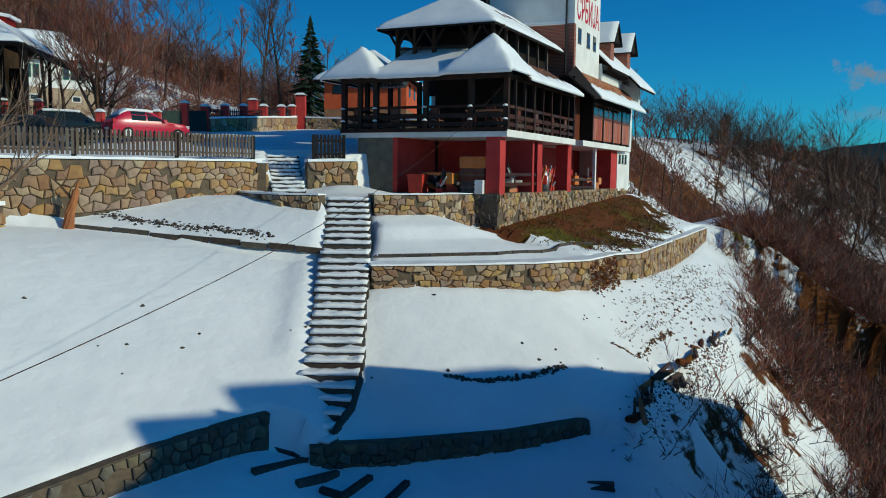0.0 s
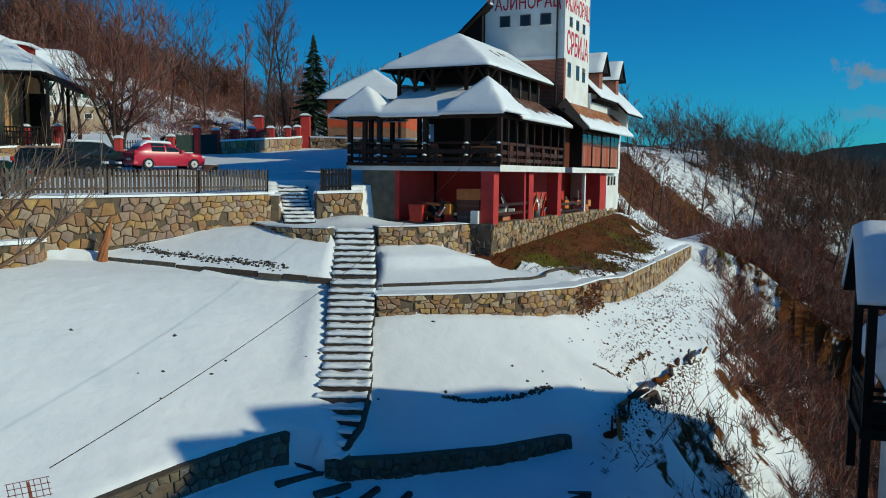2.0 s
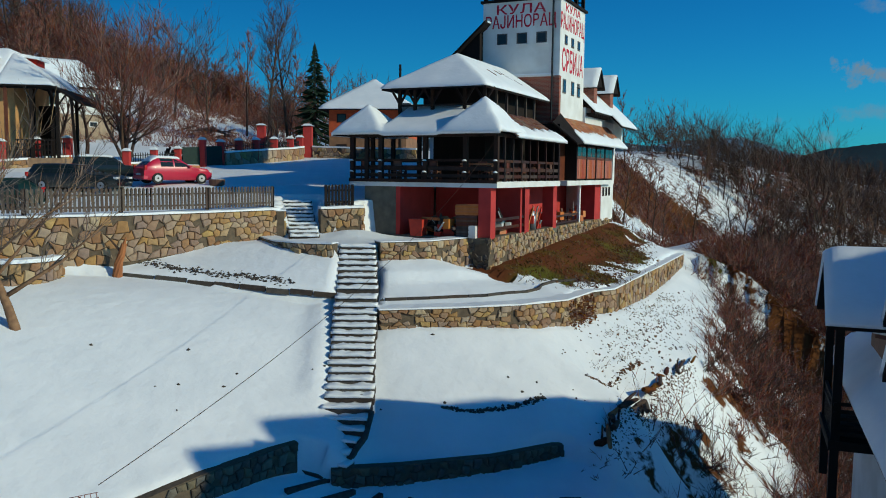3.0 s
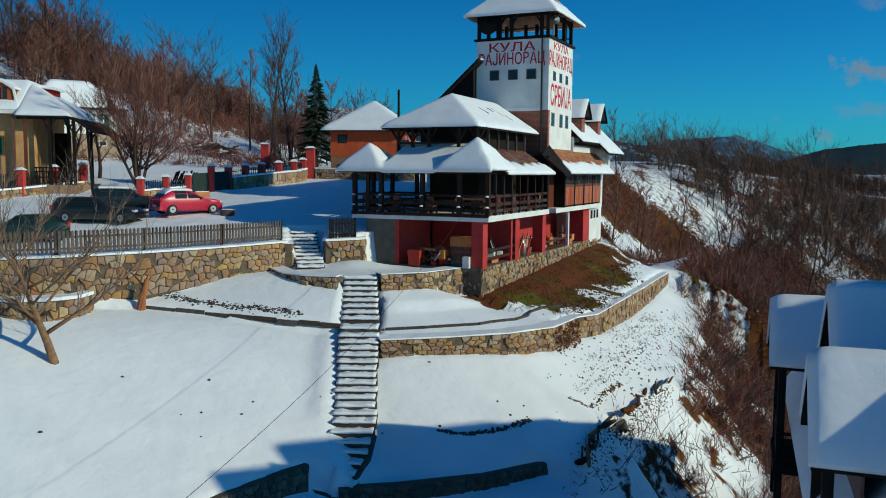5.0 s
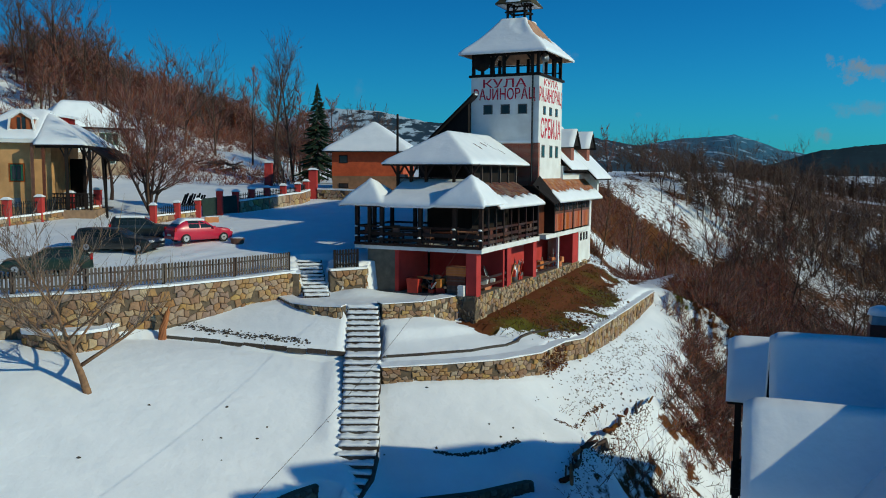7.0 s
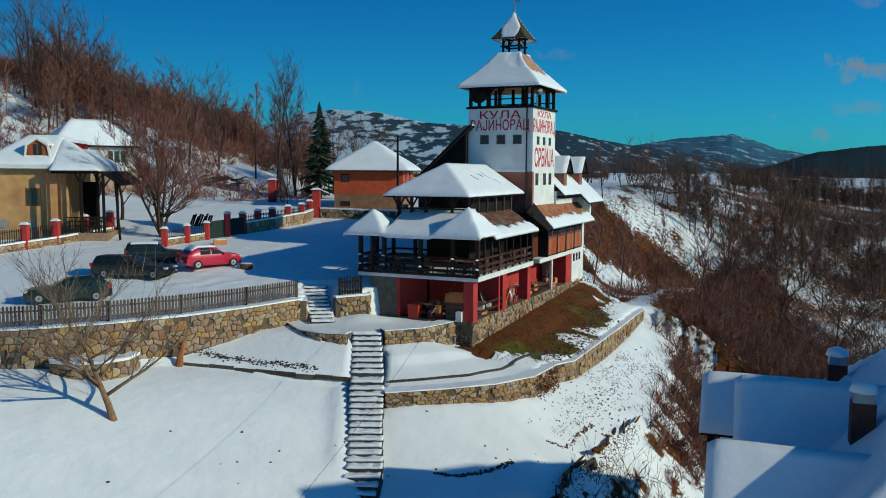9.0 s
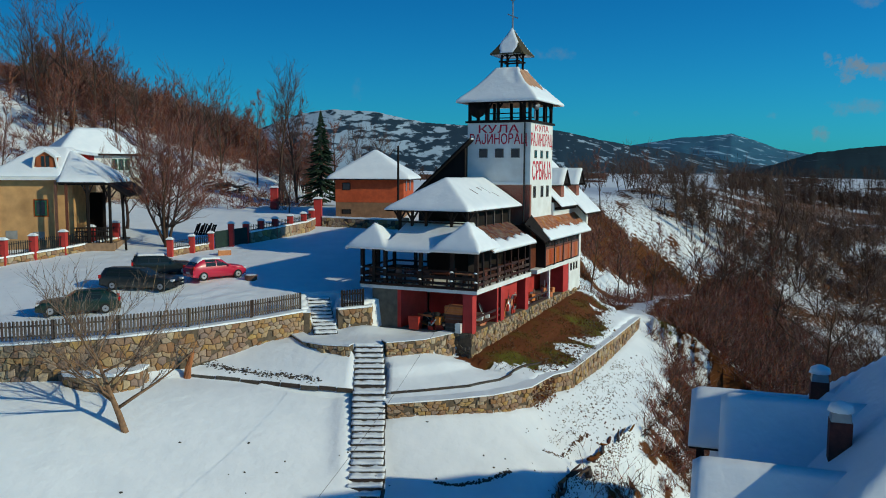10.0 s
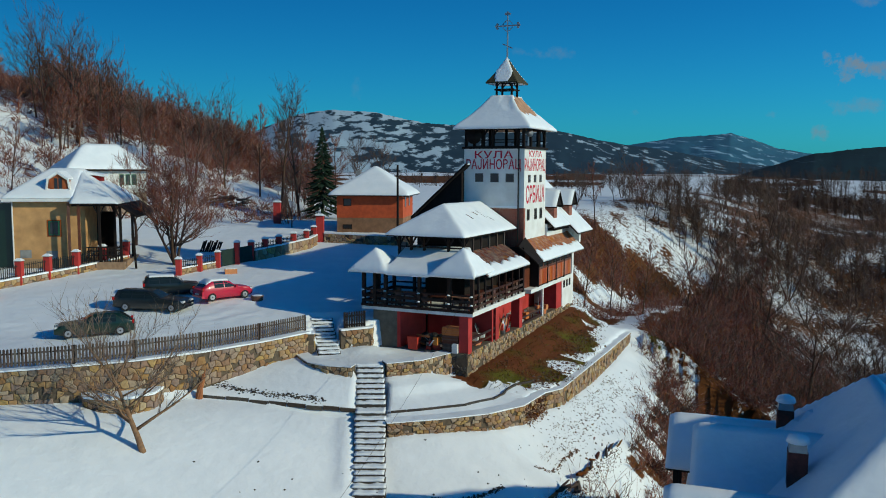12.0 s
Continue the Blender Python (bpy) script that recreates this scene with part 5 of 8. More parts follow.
# kerbs across the lawns
for nm, line, z0, z1, lab in (("kerb", KERB_L, 9.3, 10.05, "low dark stone kerb at the top of the lawn"),):
    k = thing(nm, lab, "kerb", kind="structure")
    pts = resample([(x, deep(y), lerp(z0, z1, i / (len(line) - 1))) for i, (x, y) in enumerate(line)], 0.9)
    for i in range(len(pts) - 1):
        p, q = Vector(pts[i]), Vector(pts[i + 1])
        lift = Vector((0, 0, -0.09 + 0.03 * math.sin(i * 2.3)))
        part("kerb_stone", Build().beam(p + lift, q - (q - p) * 0.05 + lift, 0.16, 0.2), M_STEP, k)
kb = thing("path_kerb", "dark stone kerb edging the snowy path above the curved wall", "kerb", kind="structure")
pts = resample([(x, y) for x, y in offset(WALL_2, -2.0)[:6]], 0.9)
for i in range(len(pts) - 1):
    p, q = pts[i], pts[i + 1]
    z = ground(*p) - 0.0
    part("kerb_stone", Build().beam((p[0], deep(p[1]), z), (lerp(p[0], q[0], 0.96), deep(lerp(p[1], q[1], 0.96)), ground(*q)), 0.12, 0.2), M_STEP, kb)


# ---- fences ----
def picket_fence(line, zf, height, label, spacing=0.17, post_every=2.45, name="picket_fence", material=None, group=""):
    f = thing(name, label, "fence", group=group)
    material = material or M_GREYWOOD
    line = [(x, deep(y)) for x, y in line]
    pts = resample([(x, y, z) for (x, y), z in zip(line, zf)], spacing)
    me = Build().add([(-0.058, -0.012, 0), (0.058, -0.012, 0), (0.058, 0.012, 0), (-0.058, 0.012, 0), (-0.058, -0.012, height - 0.06), (0.058, -0.012, height - 0.06), (0.058, 0.012, height - 0.06), (-0.058, 0.012, height - 0.06), (0, -0.012, height), (0, 0.012, height)],
                     [(0, 3, 2, 1), (0, 1, 5, 8, 4), (2, 3, 7, 9, 6), (1, 2, 6, 9, 8, 5)[:5], (5, 6, 9, 8), (3, 0, 4, 7), (4, 8, 9, 7), (1, 2, 6, 5)]).mesh("picket", material)
    n = 0
    for i in range(len(pts) - 1):
        p, q = Vector(pts[i]), Vector(pts[i + 1])
        d = q - p
        if n < 290:
            o = new("picket", me)
            o.parent = f
            o.matrix_basis = Matrix.Translation(p + Vector((0, 0, 0.08))) @ Matrix.Rotation(math.atan2(d.y, d.x), 4, "Z")
            n += 1
    rp = resample([(x, y, z) for (x, y), z in zip(line, zf)], post_every)
    for i, p in enumerate(rp):
        p = Vector(p)
        part("post", Build().box(p.x - 0.07, p.x + 0.07, p.y + 0.02, p.y + 0.16, p.z - 0.1, p.z + height + 0.05), M_DARKWOOD, f)
        if i < len(rp) - 1:
            q = Vector(rp[i + 1])
            for h in (0.25, height - 0.22):
                part("rail", Build().beam(p + Vector((0, 0.04, h)), q + Vector((0, 0.04, h)), 0.05, 0.08), material, f)
    return f


fl = offset(WALL_A, 0.45)
picket_fence(fl[:6] + [(-34.2, 33.4)], [12.5 - 0.02 * k for k in range(7)], 0.98, "weathered grey wooden picket fence on the retaining wall")
picket_fence([(-5.75, 52.72), (-4.5, 53.5)], [12.52, 12.55], 1.05, "dark wooden picket fence beside the upper steps", material=M_DARKWOOD)


# ---- cars ----
M_CARGLASS = mat("tinted_car_glass", (0.012, 0.02, 0.02), (0.016, 0.024, 0.022), 2, 0.12, 0, 0)
M_TYRE = mat("black_tyre_rubber", (0.02, 0.02, 0.02), (0.03, 0.03, 0.03), 5, 0.9)
M_ALLOY = mat("silver_wheel", (0.5, 0.5, 0.52), (0.4, 0.4, 0.42), 5, 0.35, 0.7, 0.1)
M_TAIL = mat("red_tail_glass", (0.5, 0.01, 0.01), (0.4, 0.01, 0.01), 5, 0.2)
M_LAMP = mat("clear_lamp_glass", (0.6, 0.62, 0.64), (0.5, 0.5, 0.52), 5, 0.15)


def paint(name, c):
    return mat(name, c, tuple(v * 0.9 for v in c), 1.5, 0.34, 0.0, 0.05, 60, coat=0.35)


M_CARRED = paint("bright_red_car_paint", (0.55, 0.015, 0.05))
M_CARBLACK = paint("black_car_paint", (0.012, 0.016, 0.015))
M_CARGREEN = paint("dark_green_car_paint", (0.004, 0.022, 0.012))


def car(label, m, body_mat, length, width, height, estate, snow, windscreen_snow=0.0):
    c = thing("car", label, "car", m)
    L, W, H = length / 2, width / 2, height
    hood = 0.60 * H

    def top(x):
        # front at +x
        if x > L * 0.82:
            return lerp(hood * 0.98, hood * 0.62, ((x - L * 0.82) / (L * 0.18)) ** 1.6)
        if x > L * 0.36:
            return lerp(hood * 1.08, hood * 0.98, (x - L * 0.36) / (L * 0.46))
        if x > L * 0.02:
            return lerp(H * 0.985, hood * 1.08, ((x - L * 0.02) / (L * 0.34)) ** 1.05)
        if x > -L * (0.86 if estate else 0.62):
            t = (x + L * 0.5) / (L * 0.5)
            return H * (1 - 0.02 * t * t)
        e = -L * (0.86 if estate else 0.62)
        t = (e - x) / (L + e)
        return lerp(H * 0.975, H * 0.58, t ** (1.7 if estate else 1.25))
    b = Build()
    stations = [-L + 2 * L * i / 36 for i in range(37)]
    ring = 14
    belt = 0.62 * H
    for x in stations:
        t = top(x)
        taper = 1 - 0.10 * max(0, (abs(x) / L - 0.7) / 0.3) ** 2
        half = W * taper
        floor_z = 0.2 + 0.08 * max(0, (abs(x) / L - 0.85) / 0.15)
        zb = min(belt, t * 0.93)
        inset = half * (1 - 0.30 * max(0, (t - belt) / (H - belt + 1e-6)))
        prof = [(half * 0.88, floor_z), (half * 0.98, 0.34 * H), (half, 0.45 * H), (half * 0.985, zb), (lerp(half, inset, 0.5) if t > belt else half * 0.95, lerp(zb, t, 0.55)), (inset * 0.94 if t > belt else half * 0.86, t * 0.975), (inset * 0.6, t)]
        for y, z in prof:
            b.v.append((x, -y, z))
        for y, z in reversed(prof):
            b.v.append((x, y, z))
    for i in range(len(stations) - 1):
        for k in range(ring):
            a0, a1 = i * ring + k, i * ring + (k + 1) % ring
            b.f.append((a0, a1, a1 + ring, a0 + ring))
    b.f.append(tuple(range(ring)))
    b.f.append(tuple(reversed(range((len(stations) - 1) * ring, len(stations) * ring))))
    b.f = [tuple(reversed(f)) for f in b.f]
    body = part("body", b, body_mat, c, smooth=True)
    # side windows
    xs0, xs1 = (-L * (0.80 if estate else 0.55)), L * 0.26
    n = 3 if estate else 2
    for sgn in (-1, 1):
        for k in range(n):
            a, e = lerp(xs0, xs1, k / n) + 0.04, lerp(xs0, xs1, (k + 1) / n) - 0.04
            g = Build()
            pts = []
            for x, lo in ((a, True), (e, True), (e, False), (a, False)):
                t = top(x)
                zl = belt + 0.03 if lo else max(belt + 0.08, min(t * 0.94, t - 0.09))
                f = (zl - belt) / max(0.1, (t - belt))
                y = W * (0.995 - 0.30 * max(0, (t - belt) / (H - belt)) * f * 0.98) + 0.012
                pts.append((x, sgn * y, zl))
            g.add(pts + [(x, y - sgn * 0.05, z) for x, y, z in pts], [(0, 1, 2, 3), (7, 6, 5, 4), (0, 4, 5, 1), (1, 5, 6, 2), (2, 6, 7, 3), (3, 7, 4, 0)])
            part("side_window", g, M_CARGLASS, c)
        tl = Build().box(-L - 0.005, -L + 0.12, sgn * W * 0.9 - 0.1, sgn * W * 0.9 + 0.06, 0.52 * H, 0.68 * H)
        part("tail_light", tl, M_TAIL, c)
        hl = Build().box(L - 0.22, L - 0.03, sgn * W * 0.72 - 0.18, sgn * W * 0.72 + 0.14, 0.43 * H, 0.53 * H)
        part("headlight", hl, M_LAMP, c)
        part("mirror", Build().box(L * 0.26, L * 0.34, sgn * (W + 0.08) - 0.07, sgn * (W + 0.08) + 0.07, belt + 0.0, belt + 0.12), body_mat, c)
        for x in (-L * 0.63, L * 0.66):
            wh = part("wheel", Build().tube([(x, sgn * (W - 0.2), 0.31), (x, sgn * (W + 0.015), 0.31)], [0.31, 0.30], 20), M_TYRE, c)
            part("rim", Build().tube([(x, sgn * (W - 0.1), 0.31), (x, sgn * (W + 0.025), 0.31)], [0.2, 0.19], 14), M_ALLOY, wh, "silver wheel rim")
            part("hub", Build().tube([(x, sgn * (W - 0.1), 0.31), (x, sgn * (W + 0.04), 0.31)], [0.06, 0.05], 10), M_BLACK, wh)
    for x0, x1, nm in ((L * 0.06, L * 0.33, "windscreen"), (-L * (0.97 if estate else 0.9), -L * (0.87 if estate else 0.66), "rear_window")):
        g = Build().sheet(x0, x1, -W * 0.66, W * 0.66, 4, 6, lambda x, y: top(x) + 0.012 - 0.02 * (abs(y) / W) ** 2, lambda x, y: top(x) - 0.05)
        part(nm, g, M_CARGLASS, c, smooth=False)
    part("bumper", Build().box(-L - 0.03, -L + 0.2, -W * 0.9, W * 0.9, 0.28, 0.45), body_mat, c)
    part("plate", Build().box(-L - 0.045, -L - 0.02, -0.26, 0.26, 0.48, 0.59), M_WHITE, c)
    if snow:
        s = Build().sheet(-L * (0.98 if snow > 0.11 else 0.8), L * (0.05 + windscreen_snow), -W * 0.72, W * 0.72, 26, 12,
                          lambda x, y: top(x) + 0.02 + snow * (1 - (abs(y) / (W * 0.72)) ** 4) * (0.75 + 0.5 * noise.noise((x * 2, y * 2, 4))), lambda x, y: top(x) - 0.08)
        part("snow", s, M_SNOW, c, "white snow left on the roof", smooth=True)
    return c


def on_ground(x, y, turn, dz=0.0):
    return Matrix.Translation((x, deep(y), ground(x, y) + dz)) @ Matrix.Rotation(radians(turn), 4, "Z")


def parked(x, y, turn):
    return on_ground(x, survey(y), turn)


car("bright red hatchback with a snowy rear roof parked on snow", parked(-15.35, 43.2, 42), M_CARRED, 4.0, 1.66, 1.5, False, 0.07)
car("black estate car with clear windows parked on snow", parked(-19.55, 40.6, -8), M_CARBLACK, 5.2, 1.82, 1.46, True, 0.0)
car("black hatchback with snow on its bonnet", parked(-19.5, 44.7, 20), M_CARBLACK, 4.2, 1.74, 1.5, True, 0.05)
car("dark green saloon with red tail lamps parked on snow", parked(-21.5, 35.2, 203), M_CARGREEN, 4.7, 1.72, 1.42, False, 0.0)
car("small red car parked at the edge of the snowy yard", parked(-33.6, 42.6, 12), M_CARRED, 3.8, 1.64, 1.45, False, 0.05)


# ---- yard walls with pillars ----


def pillar(x, y, h, group, w=0.42, z=None, material=None):
    z = ground(x, y) if z is None else z
    p = thing("fence_pillar", "red brick fence pillar capped with snow", "pillar", Matrix.Translation((x, deep(y), z)), group)
    part("shaft", Build().box(-w / 2, w / 2, -w / 2, w / 2, -0.3, h), material or M_REDPAINT, p)
    part("cap", Build().hexa([(-w * 0.65, -w * 0.65, h), (w * 0.65, -w * 0.65, h), (w * 0.65, w * 0.65, h), (-w * 0.65, w * 0.65, h), (-w * 0.3, -w * 0.3, h + 0.16), (w * 0.3, -w * 0.3, h + 0.16), (w * 0.3, w * 0.3, h + 0.16), (-w * 0.3, w * 0.3, h + 0.16)]), M_CONCRETE, p)
    part("snow", Build().hexa([(-w * 0.66, -w * 0.66, h + 0.03), (w * 0.66, -w * 0.66, h + 0.03), (w * 0.66, w * 0.66, h + 0.03), (-w * 0.66, w * 0.66, h + 0.03), (-w * 0.3, -w * 0.3, h + 0.21), (w * 0.25, -w * 0.25, h + 0.22), (w * 0.3, w * 0.25, h + 0.2), (-w * 0.3, w * 0.3, h + 0.22)]), M_SNOW, p)
    return p


def iron_panel(p, q, h, name="iron_fence", label="dark iron bar fence panel between brick pillars", group="yard fence panels"):
    f = thing(name, label, "fence", group=group)
    p, q = (p[0], deep(p[1]), p[2]), (q[0], deep(q[1]), q[2])
    d = Vector(q) - Vector(p)
    n = max(3, int(d.length / 0.16))
    for hh in (0.12, h - 0.1):
        part("rail", Build().beam(Vector(p) + Vector((0, 0, hh)), Vector(q) + Vector((0, 0, hh)), 0.04, 0.05), M_BLACK, f)
    for k in range(1, n):
        o = Vector(p) + d * (k / n)
        part("bar", Build().box(o.x - 0.022, o.x + 0.022, o.y - 0.022, o.y + 0.022, o.z, o.z + h + 0.08 * math.sin(math.pi * k / n)), M_BLACK, f)


LEFT = [(x, survey(y)) for x, y in ((-36.6, 40.6), (-35.0, 43.0), (-33.5, 45.4), (-32.1, 47.6), (-30.8, 49.6), (-29.45, 51.8), (-28.2, 54.2), (-27.1, 56.7))]
stone_wall("yard_wall", [(x, y, ground(x, y) + 0.55, ground(x, y)) for x, y in LEFT], 1, 0.4, "low stone wall carrying the yard fence of the timber-gabled house", seed=21, stone=0.5, keep=60)
for i, (x, y) in enumerate(LEFT):
    pillar(x - 0.25, y, 1.85, "yard fence pillars", 0.5)
    if i < len(LEFT) - 1:
        x1, y1 = LEFT[i + 1]
        iron_panel((x - 0.25, y + 0.3, ground(x, y) + 0.62), (x1 - 0.25, y1 - 0.3, ground(x1, y1) + 0.62), 0.95)
MID = [(x, survey(y)) for x, y in ((-21.15, 51.6), (-19.9, 53.25), (-18.75, 54.8))]
stone_wall("yard_wall", [(x, y, ground(x, y) + 0.5, ground(x, y)) for x, y in MID], 1, 0.4, "short stone wall with red pillars beside the bare tree", seed=22, stone=0.5, keep=40)
for x, y in MID:
    pillar(x, y, 1.35, "yard fence pillars")
BACK = [(x, survey(y)) for x, y in ((-16.2, 58.0), (-15.2, 59.4), (-14.2, 60.8), (-13.15, 62.65), (-12.2, 64.5), (-11.8, 66.8))]
stone_wall("yard_wall", [(x, y, ground(x, y) + 0.95, ground(x, y)) for x, y in BACK], 1, 0.45, "tan stone yard wall with a row of red pillars", seed=23, stone=0.55, keep=90)
for x, y in BACK:
    pillar(x - 0.34, y, 1.75, "yard wall pillars", 0.5)
pillar(-11.75, survey(68.6), 2.7, "gate pillars", 0.75)
pillar(-18.9, survey(83.0), 2.5, "gate pillars", 0.8)
BACK_END = [(x, survey(y)) for x, y in ((-11.3, 68.2), (-7.0, 67.2), (-2.2, 66.0))]
stone_wall("yard_wall", [(x, y, ground(x, y) + 0.9, ground(x, y)) for x, y in BACK_END], 1, 0.45, "grey stone wall closing the back of the car park", seed=24, stone=0.45, keep=60)
M_GATEGREEN = mat("dark_green_gate_paint", (0.012, 0.035, 0.028), (0.008, 0.022, 0.02), 3, 0.6)
gate = thing("yard_gate", "dark green board gate between the yard pillars", "gate")
for k in range(2):
    (x0, y0), (x1, y1) = ((-18.5, 55.1), (-17.6, 56.2)) if k == 0 else ((-17.3, 56.6), (-16.4, 57.75))
    part("leaf", Build().beam((x0, y0, ground(x0, survey(y0)) + 0.75), (x1, y1, ground(x1, survey(y1)) + 0.75), 0.06, 1.4), M_GATEGREEN, gate)
pillar(-17.45, survey(56.4), 1.9, "yard wall pillars", 0.45)
for i in range(len(MID) - 1):
    (x0, y0), (x1, y1) = MID[i], MID[i + 1]
    iron_panel((x0, y0 + 0.4, ground(x0, y0) + 0.55), (x1, y1 - 0.4, ground(x1, y1) + 0.55), 0.6)
for i in range(len(BACK) - 1):
    (x0, y0), (x1, y1) = BACK[i], BACK[i + 1]
    iron_panel((x0 - 0.34, y0 + 0.4, ground(x0, y0) + 1.0), (x1 - 0.34, y1 - 0.4, ground(x1, y1) + 1.0), 0.5)
box = thing("flower_box", "small orange wooden box half buried in snow", "box", on_ground(-17.0, survey(52.3), 20))
part("body", Build().box(-0.5, 0.5, -0.25, 0.25, -0.1, 0.4), M_CARD, box)
part("snow", Build().box(-0.45, 0.45, -0.2, 0.2, 0.4, 0.46), M_SNOW, box)

# ---- lawn edges, stump, planter ----
planter = [(-15.0, 40.9), (-15.1, 39.2), (-16.0, 37.9), (-17.3, 37.5), (-18.5, 38.0), (-18.9, 38.9)]
stone_wall("round_planter", [(x, y, 10.75, ground(x, y) - 0.05) for x, y in planter], -1, 0.4, "rounded tan stone planter wall topped with snow", seed=31, stone=0.36, snow=0.14)
solid("planter_snow", Build().prism([(x * 0.97 - 0.5, deep(y * 0.97 + 1.18)) for x, y in planter] + [(-17.6, deep(40.4))], 10.3, 10.78), M_SNOW, "flat snow filling the stone planter", "snow", kind="structure")
M_SPLIT = mat("split_orange_wood", (0.42, 0.16, 0.06), (0.25, 0.09, 0.04), 4, 0.85, 0, 0.7, 14, stretch=(1, 1, 0.25))
stump = thing("tree_stump", "leaning broken tree stump with bare orange wood", "stump", Matrix.Translation((-13.3, deep(42.3), 9.95)) @ Matrix.Diagonal((0.8, 0.8, 0.75, 1)))
part("trunk", Build().tube([(0, 0, -0.3), (0.08, 0.05, 0.6), (0.24, 0.1, 1.2), (0.38, 0.12, 1.75)], [0.28, 0.22, 0.18, 0.15], 9), M_SPLIT, stump)
part("splinter", Build().tube([(0.36, 0.1, 1.65), (0.48, 0.1, 2.1)], [0.12, 0.03], 5), M_SPLIT, stump)
part("side_branch", Build().tube([(0.2, 0.1, 1.3), (-0.4, 0.2, 2.0), (-0.8, 0.3, 2.3)], [0.08, 0.05, 0.02], 5), M_BARK, stump)


def rubble(name, label, line, n, seed, size=(0.08, 0.24), lift=0.02, material=None, wide=0.25):
    rng = random.Random(seed)
    b = Build()
    for _ in range(n):
        t = rng.random() * (len(line) - 1)
        i = min(int(t), len(line) - 2)
        x = lerp(line[i][0], line[i + 1][0], t - i) + rng.gauss(0, wide)
        y = lerp(line[i][1], line[i + 1][1], t - i) + rng.gauss(0, wide)
        z = ground(x, y) + lift
        y = deep(y)
        r = rng.uniform(*size)
        pts = [(x + rng.uniform(0.6, 1.2) * r * math.cos(k * 1.257), y + rng.uniform(0.6, 1.2) * r * math.sin(k * 1.257), z + rng.uniform(-0.3, 0.3) * r) for k in range(5)]
        b.add(pts + [(x, y, z + r * rng.uniform(0.5, 0.9)), (x, y, z - r)], [(k, (k + 1) % 5, 5) for k in range(5)] + [((k + 1) % 5, k, 6) for k in range(5)])
    return solid(name, b, material or M_STEP, label, "stones", kind="stuff")


M_EARTH = mat("bare_brown_earth", (0.15, 0.058, 0.022), (0.065, 0.03, 0.014), 5, 0.95, 0, 0.6, 15, rand=0.4)
rubble("rock_edge", "ragged dark rock and earth edge on the snowy lawn", [(0.1, 35.6), (1.2, 35.7), (2.2, 36.4), (3.0, 36.9), (3.9, 38.0)], 240, 1, (0.03, 0.10), 0.0, wide=0.06)
rubble("rock_edge", "ragged brown earth bank beside the snowy path", [(6.0, 41.3), (7.2, 43.0), (8.3, 45.2), (9.0, 46.5)], 200, 2, (0.03, 0.09), -0.01, material=M_EARTH, wide=0.08)
rubble("bank_stones", "dark stones showing through snow at the top of the lawn", [(-12.6, 44.3), (-11.0, 43.6), (-8.5, 43.2), (-6.2, 42.9)], 420, 3, (0.03, 0.1), -0.01, wide=0.2)
rubble("grass_tufts_slope", "dry grass tufts poking through the steep snowy bank", [plan(6.0, -3), plan(6.6, 3), plan(6.8, 9), plan(7.0, 16), plan(7.2, 24)], 420, 4, (0.03, 0.1), -0.01, M_EARTH, 0.9)
rubble("grass_tufts_path", "tufts of dry grass at the ragged edge of the bare patch", [plan(3.4, 3), plan(3.8, 8), plan(3.6, 14), plan(3.2, 20), plan(2.6, 27)], 420, 5, (0.05, 0.16), -0.02, M_EARTH, 0.5)
rubble("lawn_clods", "scattered dark clods lying on the open snow", [(-12, 30), (-9, 33), (-6, 35), (0, 38), (5, 41), (8, 46)], 26, 6, (0.04, 0.1), 0.0, None, 1.6)

logs = thing("log_edging", "rotten brown logs half buried along the rim of the gorge", "logs")
rl = random.Random(9)
rim = resample(EDGE[1:5], 1.15)
for k, (x, y) in enumerate(rim[:13]):
    z = ground(x - 0.15, y)
    nx, ny = rim[k + 1]
    for m in range(2 if k < 8 else 1):
        ox, oy = rl.uniform(-0.25, 0.3), rl.uniform(-0.4, 0.4)
        d = Vector((nx - x, ny - y, 0)).normalized() * rl.uniform(0.35, 0.85) + Vector((rl.uniform(-0.2, 0.2), rl.uniform(-0.2, 0.2), rl.uniform(-0.12, 0.16)))
        r = rl.uniform(0.06, 0.15)
        c = Vector((x + ox, deep(y + oy), z + r * 0.4 + 0.16 * m))
        part("log", Build().tube([c - d, c - d * 0.3 + Vector((0, 0, rl.uniform(-0.06, 0.06))), c + d * 0.4, c + d], [r * 0.75, r, r * 0.9, r * 0.55], 7), rl.choice((M_SPLIT, M_BARK, M_BARK, M_EARTH, M_EARTH)), logs)
    if rl.random() < 0.45:
        part("stake", Build().tube([(x, deep(y), z - 0.2), (x + rl.uniform(-0.15, 0.15), deep(y) + 0.05, z + rl.uniform(0.3, 0.65))], [0.06, 0.035], 6), M_BARK, logs)
rubble("rim_earth", "brown earth and leaf litter below the rim logs", [(p[0] + 0.25, p[1]) for p in rim[:13]], 900, 41, (0.02, 0.08), -0.02, M_EARTH, 0.28)
M_RUSTEARTH = mat("rust_brown_earth", (0.42, 0.18, 0.055), (0.26, 0.11, 0.035), 5, 0.95, 0, 0.5, 15, rand=0.35)
bank = Build()
